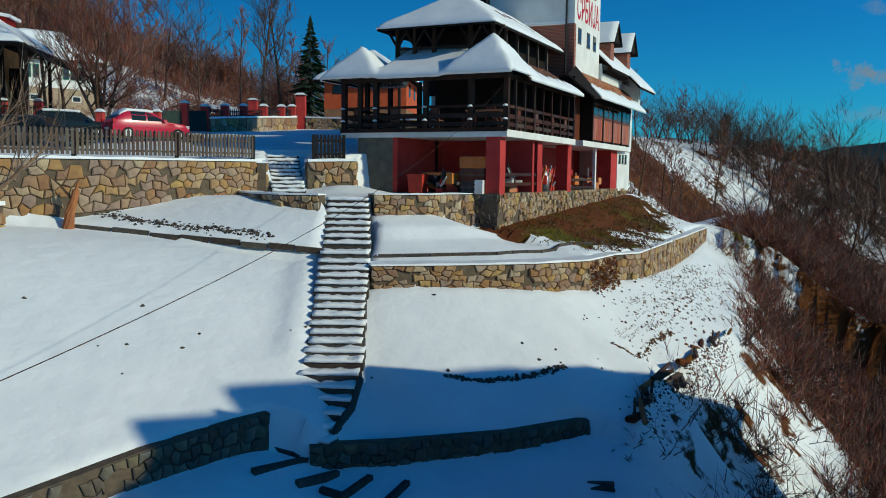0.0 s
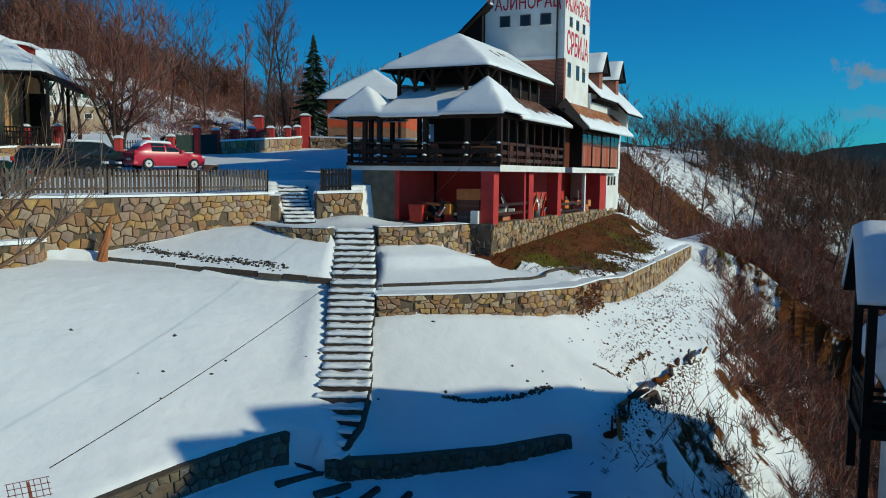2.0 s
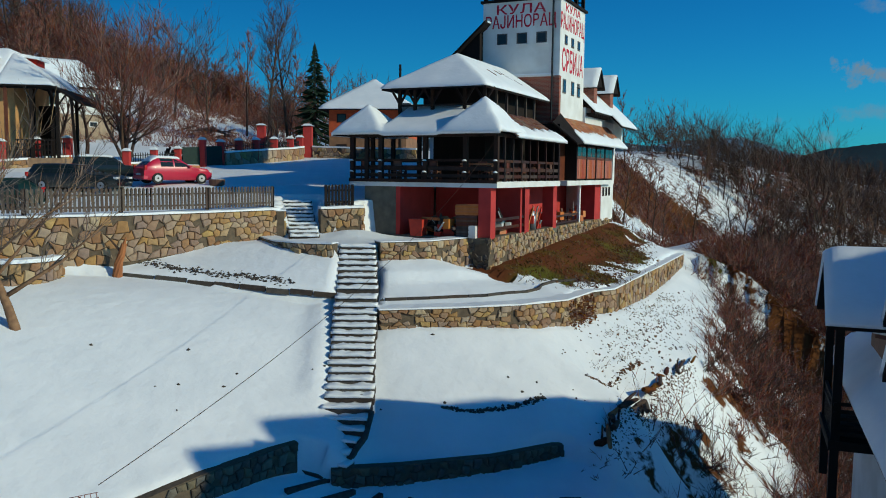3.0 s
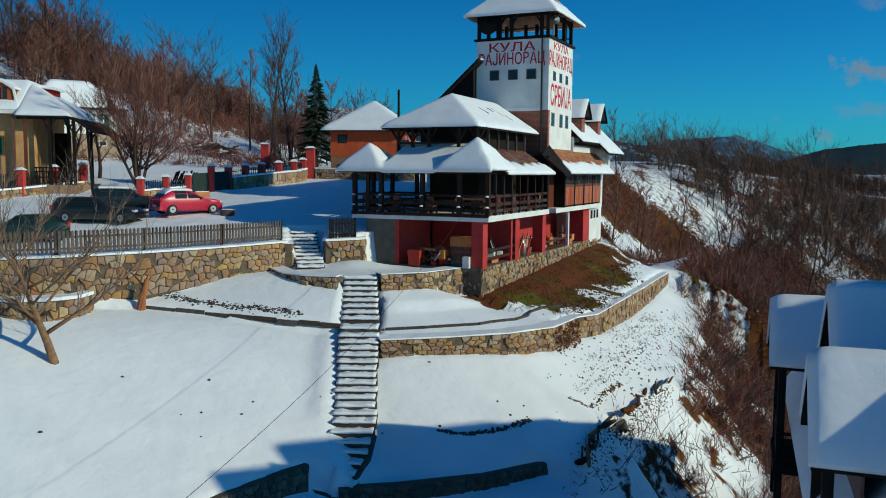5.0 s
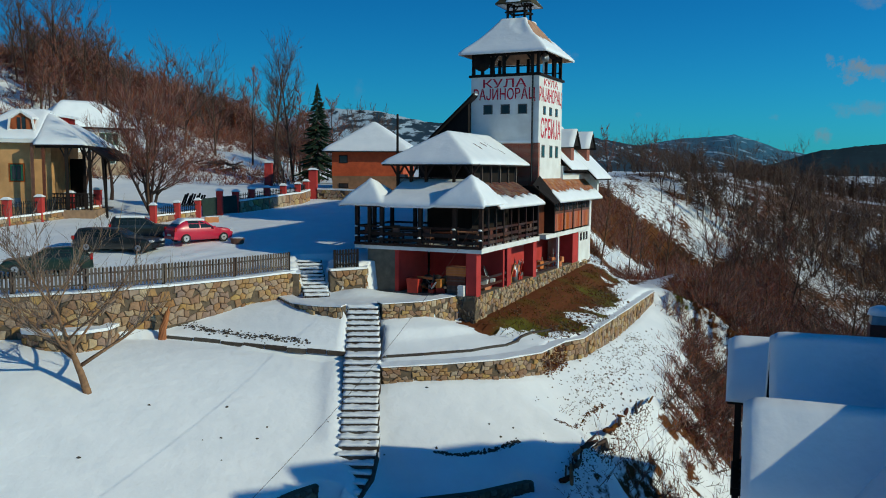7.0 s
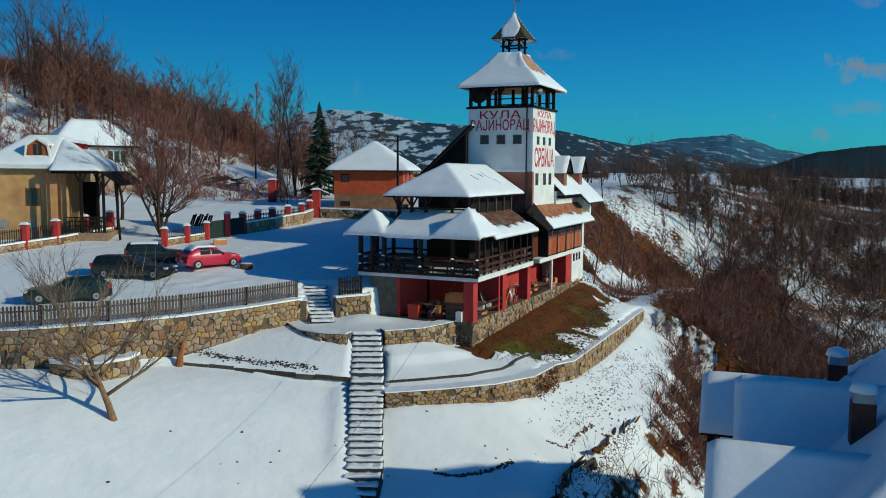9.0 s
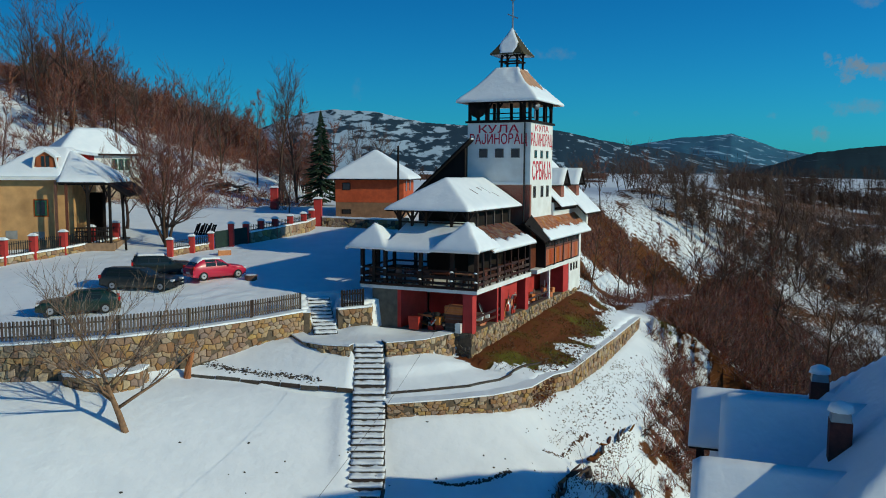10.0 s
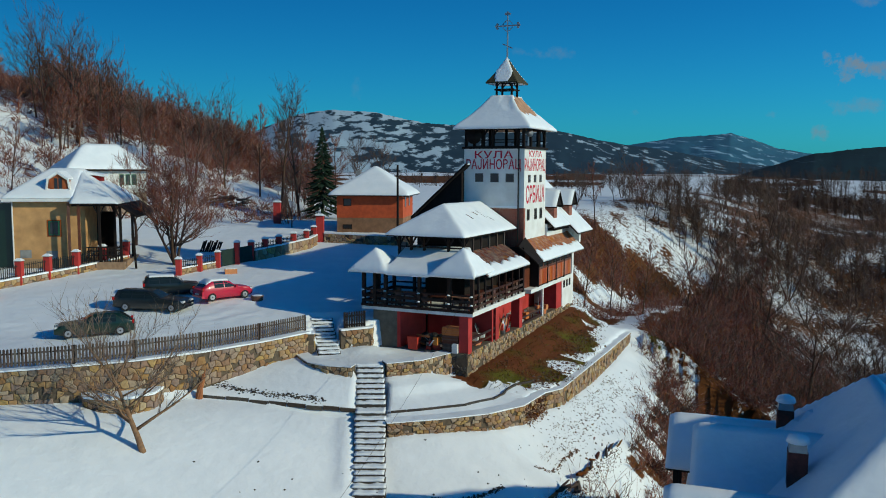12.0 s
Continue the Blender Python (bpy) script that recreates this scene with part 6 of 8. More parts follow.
for _ in range(520):
    t = rl.random()
    u = rl.random()
    x, y = lerp(5.6, 7.2, t), lerp(46.3, 50.4, t)
    d = 0.06 + 0.5 * (1 - u) * rl.random()
    x, y = x + 0.93 * d, y - 0.36 * d
    z = lerp(ground(x + 0.3, y - 0.3) - 0.05, 8.6, u ** 1.3)
    r = rl.uniform(0.03, 0.09)
    y = deep(y)
    bank.add([(x + r, y - r, z), (x + r * 0.2, y + r, z - r * 0.4), (x - r, y, z + r * 0.3), (x + r * 0.5, y - r * 0.8, z + r * rl.uniform(0.6, 1.4))], [(0, 1, 3), (1, 2, 3), (2, 0, 3), (2, 1, 0)])
solid("earth_bank", bank, M_RUSTEARTH, "rust-brown earth and dead leaves slumped against the curved wall", "earth", kind="stuff")
M_RUST = mat("rusty_steel", (0.30, 0.09, 0.06), (0.2, 0.06, 0.04), 8, 0.8, 0.3)
grid = thing("wire_aerial", "rusty red wire grid aerial on a thin pole", "aerial", Matrix.Translation((-5.36, 7.55, 9.3)) @ Matrix.Rotation(radians(8), 4, "Z") @ Matrix.Rotation(radians(-10), 4, "Y"))
for k in range(7):
    part("bar", Build().box(-0.26 + k * 0.085, -0.252 + k * 0.085, 0, 0.008, -0.13, 0.13), M_RUST, grid)
for k in range(4):
    part("bar", Build().box(-0.28, 0.28, 0.009, 0.017, -0.12 + k * 0.08, -0.112 + k * 0.08), M_RUST, grid)
part("pole", Build().tube([(0.0, 0.03, 0.1), (0.0, 0.03, -6.2)], [0.02, 0.025], 6), M_RUST, grid)
tub = thing("wooden_tub", "small brown wooden tub standing on the snow", "tub", on_ground(-12.8, survey(42.95), 0))
part("body", Build().tube([(0, 0, -0.1), (0, 0, 0.34)], [0.4, 0.46], 14), M_BROWNWOOD, tub)
part("snow", Build().tube([(0, 0, 0.33), (0, 0, 0.37)], [0.42, 0.3], 14), M_SNOW, tub)
pile = thing("log_pile", "heap of cut branches and logs on the slope", "log pile", Matrix.Translation((-27.4, 95.0, ground(-27.4, survey(95.0)) + 0.2)) @ Matrix.Rotation(0.25, 4, "Z"))
for k in range(26):
    x, z = rl.uniform(-2.4, 2.4), rl.uniform(0.1, 1.2)
    part("log", Build().tube([(x - rl.uniform(0.3, 1), -0.5, z), (x + rl.uniform(0.3, 1), 0.6, z + rl.uniform(-0.3, 0.5))], [0.12, 0.09], 6), rl.choice((M_BARK, M_GREYWOOD, M_BROWNWOOD)), pile)
stack = thing("board_stack", "dark leaning stack of boards beside the yard wall", "boards", on_ground(-22.4, survey(62.5), 0.3))
for k in range(9):
    part("board", Build().beam((k * 0.21, 0, 0), (k * 0.21 + 0.3, 0.35, 1.0 + 0.12 * math.sin(k * 2.3)), 0.24, 0.05), M_DARKWOOD, stack)


# ---- neighbouring houses ----
M_PLASTER = mat("tan_rough_plaster", (0.66, 0.36, 0.15), (0.50, 0.27, 0.115), 1.2, 0.9, 0, 0.4, 18, stain=0.35)
M_ORANGEBLOCK = mat("orange_clay_block_wall", (0.55, 0.10, 0.035), (0.42, 0.075, 0.03), 2.5, 0.9, 0, 0.4, 14, stain=0.3)
M_GREENPAINT = mat("green_window_paint", (0.02, 0.14, 0.06), (0.02, 0.10, 0.05), 4, 0.6)


def hip(x0, x1, y0, y1, z, slope, cap):
    return lambda x, y: z + min(cap, slope * min(x - x0, x1 - x, y - y0, y1 - y))


def hip_roof(h, x0, x1, y0, y1, z, slope, snow, cap=9.0, material=None):
    f = hip(x0, x1, y0, y1, z, slope, cap)
    part("roof", Build().sheet(x0, x1, y0, y1, 24, 24, f, lambda x, y: f(x, y) - 0.15), material or M_DARKWOOD, h)
    snow_on("roof_snow", h, x0, x1, y0, y1, f, snow, 0.3)
    return f


def window(h, cx, cz, w, ht, y, fmat, normal="y", depth=0.1, panes=2):
    """A framed window on a face y = const (normal 'y') or x = const (normal 'x')."""
    def bx(u0, u1, z0, z1, o0, o1):
        return Build().box(u0, u1, y + o0, y + o1, z0, z1) if normal == "y" else Build().box(y - o1, y - o0, u0, u1, z0, z1)
    fr = bx(cx - w / 2, cx + w / 2, cz - ht / 2, cz + ht / 2, -0.03, 0.06)
    wn_ = part("window", fr, fmat, h)
    pw = (w - 0.12) / panes
    for k in range(panes):
        u0 = cx - w / 2 + 0.06 + k * pw
        part("pane", bx(u0 + 0.03, u0 + pw - 0.03, cz - ht / 2 + 0.08, cz + ht / 2 - 0.08, -0.045, -0.02), M_GLASS, wn_, "dark glass pane")
    return wn_


def frame_at(x, y, turn):
    return Matrix.Translation((x, deep(y), 0)) @ Matrix.Rotation(radians(turn), 4, "Z")


# tan house with timber porch
tan = thing("tan_house", "tan plastered house with snowy hip roof, dormer and timber porch", "house", frame_at(-35.65, survey(53.4), 9))
part("wall", Build().box(0, 5.8, 0, 8.0, 14.4, 20.3), M_PLASTER, tan)
part("plinth", Build().box(-0.06, 5.86, -0.06, 8.06, 14.2, 15.2), M_STONE, tan)
M_TRIMWOOD = mat("warm_orange_boards", (0.42, 0.105, 0.032), (0.28, 0.07, 0.025), 3, 0.7, 0, 0.3, 16, stretch=(1, 1, 0.15), stain=0.3)


def tan_roof(x, y):
    return min(22.75, 20.44 + 0.64 * (y + 0.6), 20.44 + 0.8 * (x + 0.6), 22.75 - 0.67 * (x - 4.6), 20.44 + 0.64 * (8.6 - y))


for x0, x1, y0, nm in ((-0.6, 5.0, -0.6, "roof"), (5.0, 10.3, -1.25, "porch_roof")):
    part(nm, Build().sheet(x0, x1, y0, 8.6, 22, 26, tan_roof, lambda x, y: tan_roof(x, y) - 0.15), M_DARKWOOD, tan)
snow_on("roof_snow", tan, -0.6, 5.02, -0.6, 8.6, tan_roof, 0.2, 0.22)
snow_on("porch_snow", tan, 4.98, 8.75, -1.25, 8.6, tan_roof, 0.2, 0.22)
part("eave_board", Build().box(-0.62, 5.0, -0.67, -0.6, 20.14, 20.4), M_WHITE, tan, "pale gutter board")
part("soffit", Build().box(-0.5, 5.0, -0.58, 0.0, 20.12, 20.22), M_DARKWOOD, tan)
# gambrel-fronted dormer with pale trim
dx0, dx1, dz0, dzs, dzp = 2.72, 4.62, 20.75, 22.0, 22.6
dmid = (dx0 + dx1) / 2


def dormer_ring(y, g):
    return [(dx0 - 0.12 + g, y, dz0), (dx0 + 0.08 + g, y, dzs - 0.4 * g), (dmid, y, dzp - 1.1 * g), (dx1 - 0.08 - g, y, dzs - 0.4 * g), (dx1 + 0.12 - g, y, dz0)]


dm = part("dormer", Build().add(dormer_ring(0.3, 0.14) + dormer_ring(3.6, 0.14), [(0, 1, 2, 3, 4), (9, 8, 7, 6, 5), (0, 5, 6, 1), (1, 6, 7, 2), (2, 7, 8, 3), (3, 8, 9, 4), (4, 9, 5, 0)]), M_TRIMWOOD, tan, "small orange timber dormer")
ring_out, ring_in = dormer_ring(0.12, 0.0), dormer_ring(0.12, 0.12)
for k in range(4):
    a, b, c, d = ring_out[k], ring_out[k + 1], ring_in[k + 1], ring_in[k]
    part("trim_board", Build().hexa([a, b, c, d] + [(q[0], 0.4, q[2]) for q in (a, b, c, d)]), M_WHITE, dm, "pale painted trim board")
    if k in (1, 2):
        part("dormer_snow", Build().hexa([(a[0], 0.1, a[2]), (b[0], 0.1, b[2]), (b[0], 3.6, b[2]), (a[0], 3.6, a[2]), (a[0], 0.1, a[2] + 0.14), (b[0], 0.1, b[2] + 0.14), (b[0], 3.6, b[2] + 0.14), (a[0], 3.6, a[2] + 0.14)]), M_SNOW, dm)
part("pane", Build().box(dmid - 0.3, dmid + 0.3, 0.26, 0.32, dz0 + 0.35, dzs + 0.1), M_GLASS, dm, "dark dormer pane")
part("glazing_bar", Build().box(dmid - 0.03, dmid + 0.03, 0.23, 0.27, dz0 + 0.35, dzs + 0.1), M_TRIMWOOD, dm)
for e in (-1, 1):
    part("shutter", Build().box(dmid + e * 0.52 - 0.17, dmid + e * 0.52 + 0.17, 0.24, 0.31, dz0 + 0.3, dzs), M_TRIMWOOD, dm)
back_dm = part("side_dormer", Build().box(4.6, 6.3, 3.6, 5.4, 20.6, 22.3), M_BRICK, tan, "brick dormer on the side slope")
part("dormer_snow", Build().hexa([(4.4, 3.4, 22.55), (6.6, 3.4, 22.22), (6.6, 5.6, 22.22), (4.4, 5.6, 22.55), (4.4, 3.4, 22.8), (6.6, 3.4, 22.42), (6.6, 5.6, 22.42), (4.4, 5.6, 22.8)]), M_SNOW, back_dm)
window(tan, 3.3, 17.85, 1.15, 1.45, 0.0, M_BRICK)
window(tan, 3.3, 17.85, 0.85, 1.2, -0.05, M_GREENPAINT)
part("downpipe", Build().tube([(0.02, -0.1, 14.6), (0.02, -0.1, 20.1)], [0.06, 0.06], 8), M_WHITE, tan)
for x, y, mt in ((4.75, -1.0, M_BROWNWOOD), (5.55, -1.0, M_BROWNWOOD), (6.3, 2.5, M_DARKWOOD), (7.2, -1.0, M_DARKWOOD), (8.1, 0.6, M_DARKWOOD), (8.9, -1.0, M_DARKWOOD), (9.0, 3.5, M_DARKWOOD)):
    part("porch_post", Build().box(x - 0.1, x + 0.1, y - 0.1, y + 0.1, 14.6, tan_roof(x, y) - 0.1), mt, tan)
    if x > 7:
        for e in (-1, 1):
            part("brace", Build().beam((x, y, tan_roof(x, y) - 1.3), (x + e * 0.55, y, tan_roof(x + e * 0.55, y) - 0.15), 0.1, 0.1), M_DARKWOOD, tan)
part("leaning_post", Build().beam((10.1, -1.1, 14.4), (9.85, -1.1, 19.2), 0.16, 0.16), M_DARKWOOD, tan)
for h in (15.5, 15.9, 16.2):
    part("porch_rail", Build().box(6.1, 8.9, -1.05, -0.97, h, h + 0.1), M_DARKWOOD, tan)
# near-black panel added to fill the porch with shade
part("porch_back", Build().box(5.82, 7.0, 5.2, 5.4, 14.4, 19.0), M_DARKWOOD, tan, "dark panel standing in for the deep shade under the porch")
part("porch_floor", Build().box(5.82, 9.2, -1.2, 5.2, 14.3, 15.0), M_STONE, tan, "rough stone porch floor")
part("porch_beam", Build().box(5.0, 8.9, -1.1, -0.9, 19.75, 19.95), M_DARKWOOD, tan)
for k in range(12):
    part("baluster", Build().box(6.2 + k * 0.22, 6.27 + k * 0.22, -1.04, -0.98, 15.0, 16.2), M_DARKWOOD, tan)
for k, (wx, wz) in enumerate(((0.5, 15.3), (2.6, 15.2))):
    part("plaster_patch", Build().box(wx, wx + 0.9, -0.03, 0.02, wz, wz + 0.7), M_CONCRETE, tan, "bare grey patch where plaster fell")
part("lean_to", Build().box(-3.5, -0.02, 0.3, 7.5, 14.4, 20.0), M_CARGREEN, tan, "dark boarded side shed")

# white house up the slope
wh = thing("white_house", "white two-storey house with stone basement and snowy hip roof", "house", frame_at(-42.5, survey(80.6), 42))
part("wall", Build().box(0, 9.1, 0, 5.0, 20.0, 22.8), M_WHITE, wh)
part("basement", Build().box(0.05, 9.05, 0.05, 4.95, 15.0, 20.0), M_STONE, wh, "rough tan stone basement")
hip_roof(wh, -0.6, 9.7, -0.6, 5.6, 22.75, 0.95, 0.2)
part("eave_board", Build().box(-0.6, 9.7, -0.66, -0.61, 22.6, 22.82), M_DARKWOOD, wh)
for x in (1.7, 2.45, 3.2, 6.0, 6.75, 7.5):
    window(wh, x, 21.55, 0.6, 1.35, 0.0, M_GREENPAINT, panes=1)
for x in (3.0, 7.0):
    window(wh, x, 19.0, 0.9, 0.6, 0.05, M_WHITE, panes=1)

# unfinished orange house
M_BASEBROWN = mat("brown_rough_render", (0.30, 0.155, 0.085), (0.2, 0.11, 0.065), 2, 0.9, 0, 0.4, 18, stain=0.35)
oh = thing("orange_house", "small orange clay-block house with snow-covered hip roof", "house", frame_at(-10.8, 107.6, -6))
part("wall", Build().box(0, 7.4, 0, 8, 17.6, 20.2), M_ORANGEBLOCK, oh)
part("basement", Build().box(0.02, 7.38, 0.02, 7.98, 15.6, 17.6), M_BASEBROWN, oh, "unpainted brown lower wall")
hip_roof(oh, -0.75, 8.15, -0.75, 8.75, 20.15, 0.68, 0.22)
window(oh, 1.2, 19.3, 0.9, 0.8, 0.0, M_DARKWOOD, panes=1)
window(oh, 1.2, 16.6, 1.0, 0.5, 0.0, M_DARKWOOD, panes=1)
for y in (1.5, 4.5):
    part("window", Build().box(7.36, 7.44, y, y + 0.8, 18.8, 19.9), M_GLASS, oh)
part("chimney", Build().box(1.0, 1.5, 6.0, 6.5, 20.5, 22.8), M_CONCRETE, oh)

pole = thing("utility_pole", "tall dark wooden utility pole in the yard", "pole", Matrix.Translation((-3.7, deep(97.0), ground(-3.7, 97))))
part("pole", Build().tube([(0, 0, -0.3), (0, 0, 8.0)], [0.14, 0.1], 8), M_DARKWOOD, pole)
part("insulator", Build().box(-0.12, 0.12, -0.05, 0.05, 7.5, 7.6), M_DARKWOOD, pole)

# lodge beside the gorge
lodge = thing("lodge", "dark timber lodge with steep snowy gables and two brick chimneys", "house", frame_at(10.0, survey(13.46), -20))


def gable_f(q, z, s):
    return lambda x, y: z - s * abs(y - q)


part("wall", Build().box(0.4, 12.6, -9.2, 9.0, 0.5, 8.9), M_WHITE, lodge, "white lower walls")
main_f = hip(-0.4, 13.4, -10.0, 9.8, 8.5, 0.95, 6.5)
part("roof", Build().sheet(-0.4, 13.4, -10.0, 9.8, 30, 40, main_f, lambda x, y: main_f(x, y) - 0.18), M_TILE, lodge)
snow_on("roof_snow", lodge, -0.4, 13.4, -10.0, 9.8, main_f, 0.24, 0.3)
# wing running back from the ridge
WING = lodge.matrix_world.inverted() @ frame_at(17.06, survey(14.0), 24)
wing_f = hip(-4.0, 13.0, -5.0, 5.0, 10.3, 0.98, 4.75)
for nm, b, mt in (("wing_wall", Build().box(-2.0, 12.2, -4.3, 4.3, 0.5, 10.5), M_WHITE), ("wing_roof", Build().sheet(-4.0, 13.0, -5.0, 5.0, 24, 20, wing_f, lambda x, y: wing_f(x, y) - 0.18), M_TILE),
                  ("wing_snow", Build().sheet(-4.05, 13.05, -5.05, 5.05, 40, 30, lambda x, y: wing_f(x, y) + 0.2, lambda x, y: wing_f(x, y) - 0.01), M_SNOW)):
    part(nm, b, mt, lodge).matrix_basis = WING
for q, z, s, p0, p1, half in ((5.0, 12.25, 1.0, -1.1, 4.5, 1.75), (0.15, 13.25, 1.0, 0.1, 5.0, 2.5), (-4.1, 12.3, 1.12, -0.6, 4.5, 1.6)):
    f = gable_f(q, z, s)
    g = part("gable_roof", Build().sheet(p0, p1, q - half, q + half, 4, 16, f, lambda x, y, f=f: f(x, y) - 0.16), M_DARKWOOD, lodge)
    snow_on("gable_snow", lodge, p0, p1, q - half, q + half, f, 0.26, 0.22, lump=0.12)
    face = Build().add([(p0 + 0.75, q - half + 0.4, z - s * half), (p0 + 0.75, q + half - 0.4, z - s * half), (p0 + 0.75, q, z - 0.25), (p0 + 0.95, q - half + 0.4, z - s * half), (p0 + 0.95, q + half - 0.4, z - s * half), (p0 + 0.95, q, z - 0.25)],
                       [(0, 2, 1), (3, 4, 5), (0, 1, 4, 3), (1, 2, 5, 4), (2, 0, 3, 5)])
    part("gable_board", face, M_DARKWOOD, lodge)
    lo = z - s * half
    for e in (-1, 1):
        part("post", Build().box(p0 + 0.25, p0 + 0.47, q + e * (half - 0.45) - 0.11, q + e * (half - 0.45) + 0.11, 5.5, lo + 0.25), M_DARKWOOD, lodge)
        part("brace", Build().beam((p0 + 0.36, q + e * (half - 0.45), lo - 0.7), (p0 + 0.36, q + e * (half - 1.15), lo + 0.1), 0.12, 0.12), M_DARKWOOD, lodge)
    part("balcony_floor", Build().box(p0 + 0.2, 0.6, q - half + 0.3, q + half - 0.3, 7.05, 7.3), M_DARKWOOD, lodge)
    for hgt in (8.0, 8.25):
        part("balcony_rail", Build().box(p0 + 0.28, p0 + 0.36, q - half + 0.3, q + half - 0.3, hgt, hgt + 0.09), M_DARKWOOD, lodge)
    for k in range(int(2 * (half - 0.35) / 0.24)):
        y = q - half + 0.4 + k * 0.24
        part("baluster", Build().box(p0 + 0.3, p0 + 0.34, y, y + 0.14, 7.3, 8.3), M_DARKWOOD, lodge)
    for k in range(5):
        part("balcony_side", Build().box(p0 + 0.3, 0.4, q - half + 0.34, q - half + 0.38, 7.45 + k * 0.2, 7.55 + k * 0.2), M_DARKWOOD, lodge)
    part("back_wall", Build().box(0.36, 0.42, q - half + 0.4, q + half - 0.4, 7.3, lo + 0.3), M_BROWNWOOD, lodge)
for p, q, z in ((3.5, 3.9, 12.8), (3.6, -2.1, 13.0)):
    c = part("chimney", Build().box(p - 0.32, p + 0.32, q - 0.32, q + 0.32, z - 1.2, z + 0.5), M_CHIMNEY, lodge)
    part("cowl", Build().hexa([(p - 0.3, q - 0.3, z + 0.5), (p + 0.3, q - 0.3, z + 0.5), (p + 0.3, q + 0.3, z + 0.5), (p - 0.3, q + 0.3, z + 0.5), (p - 0.26, q - 0.26, z + 0.85), (p + 0.26, q - 0.26, z + 0.85), (p + 0.26, q + 0.26, z + 0.85), (p - 0.26, q + 0.26, z + 0.85)]), M_METAL, c)
    part("snow", Build().tube([(p, q, z + 0.8), (p, q, z + 1.0), (p, q, z + 1.1)], [0.4, 0.34, 0.12], 10), M_SNOW, c, smooth=True)


# tall twin-gabled house added unseen beyond the lodge to throw the pointed lawn shadows
twin = thing("twin_gabled_house", "tall unseen house with two pointed gables, added for its lawn shadows", "house", Matrix.Translation((22.2, 6.1, 0)) @ Matrix.Rotation(radians(22.4), 4, "Z"))
part("wall", Build().box(1.0, 11.5, -3.2, 4.0, -8.0, 16.8), M_WHITE, twin)
for x0, q, z, half in ((0.0, 0.0, 19.7, 3.6), (2.4, 1.06, 20.1, 3.4)):
    f = gable_f(q, z, 1.0)
    part("gable_roof", Build().sheet(x0, 12.0, q - half, q + half, 4, 16, f, lambda x, y, f=f: f(x, y) - 0.18), M_TILE, twin)
    snow_on("gable_snow", twin, x0, 12.0, q - half, q + half, f, 0.2, 0.3)
    part("gable_wall", Build().hexa([(x0 + 0.8, q - half + 0.5, 14.0), (11.4, q - half + 0.5, 14.0), (11.4, q + half - 0.5, 14.0), (x0 + 0.8, q + half - 0.5, 14.0), (x0 + 0.8, q - 0.1, z - 0.3), (11.4, q - 0.1, z - 0.3), (11.4, q + 0.1, z - 0.3), (x0 + 0.8, q + 0.1, z - 0.3)]), M_WHITE, twin)


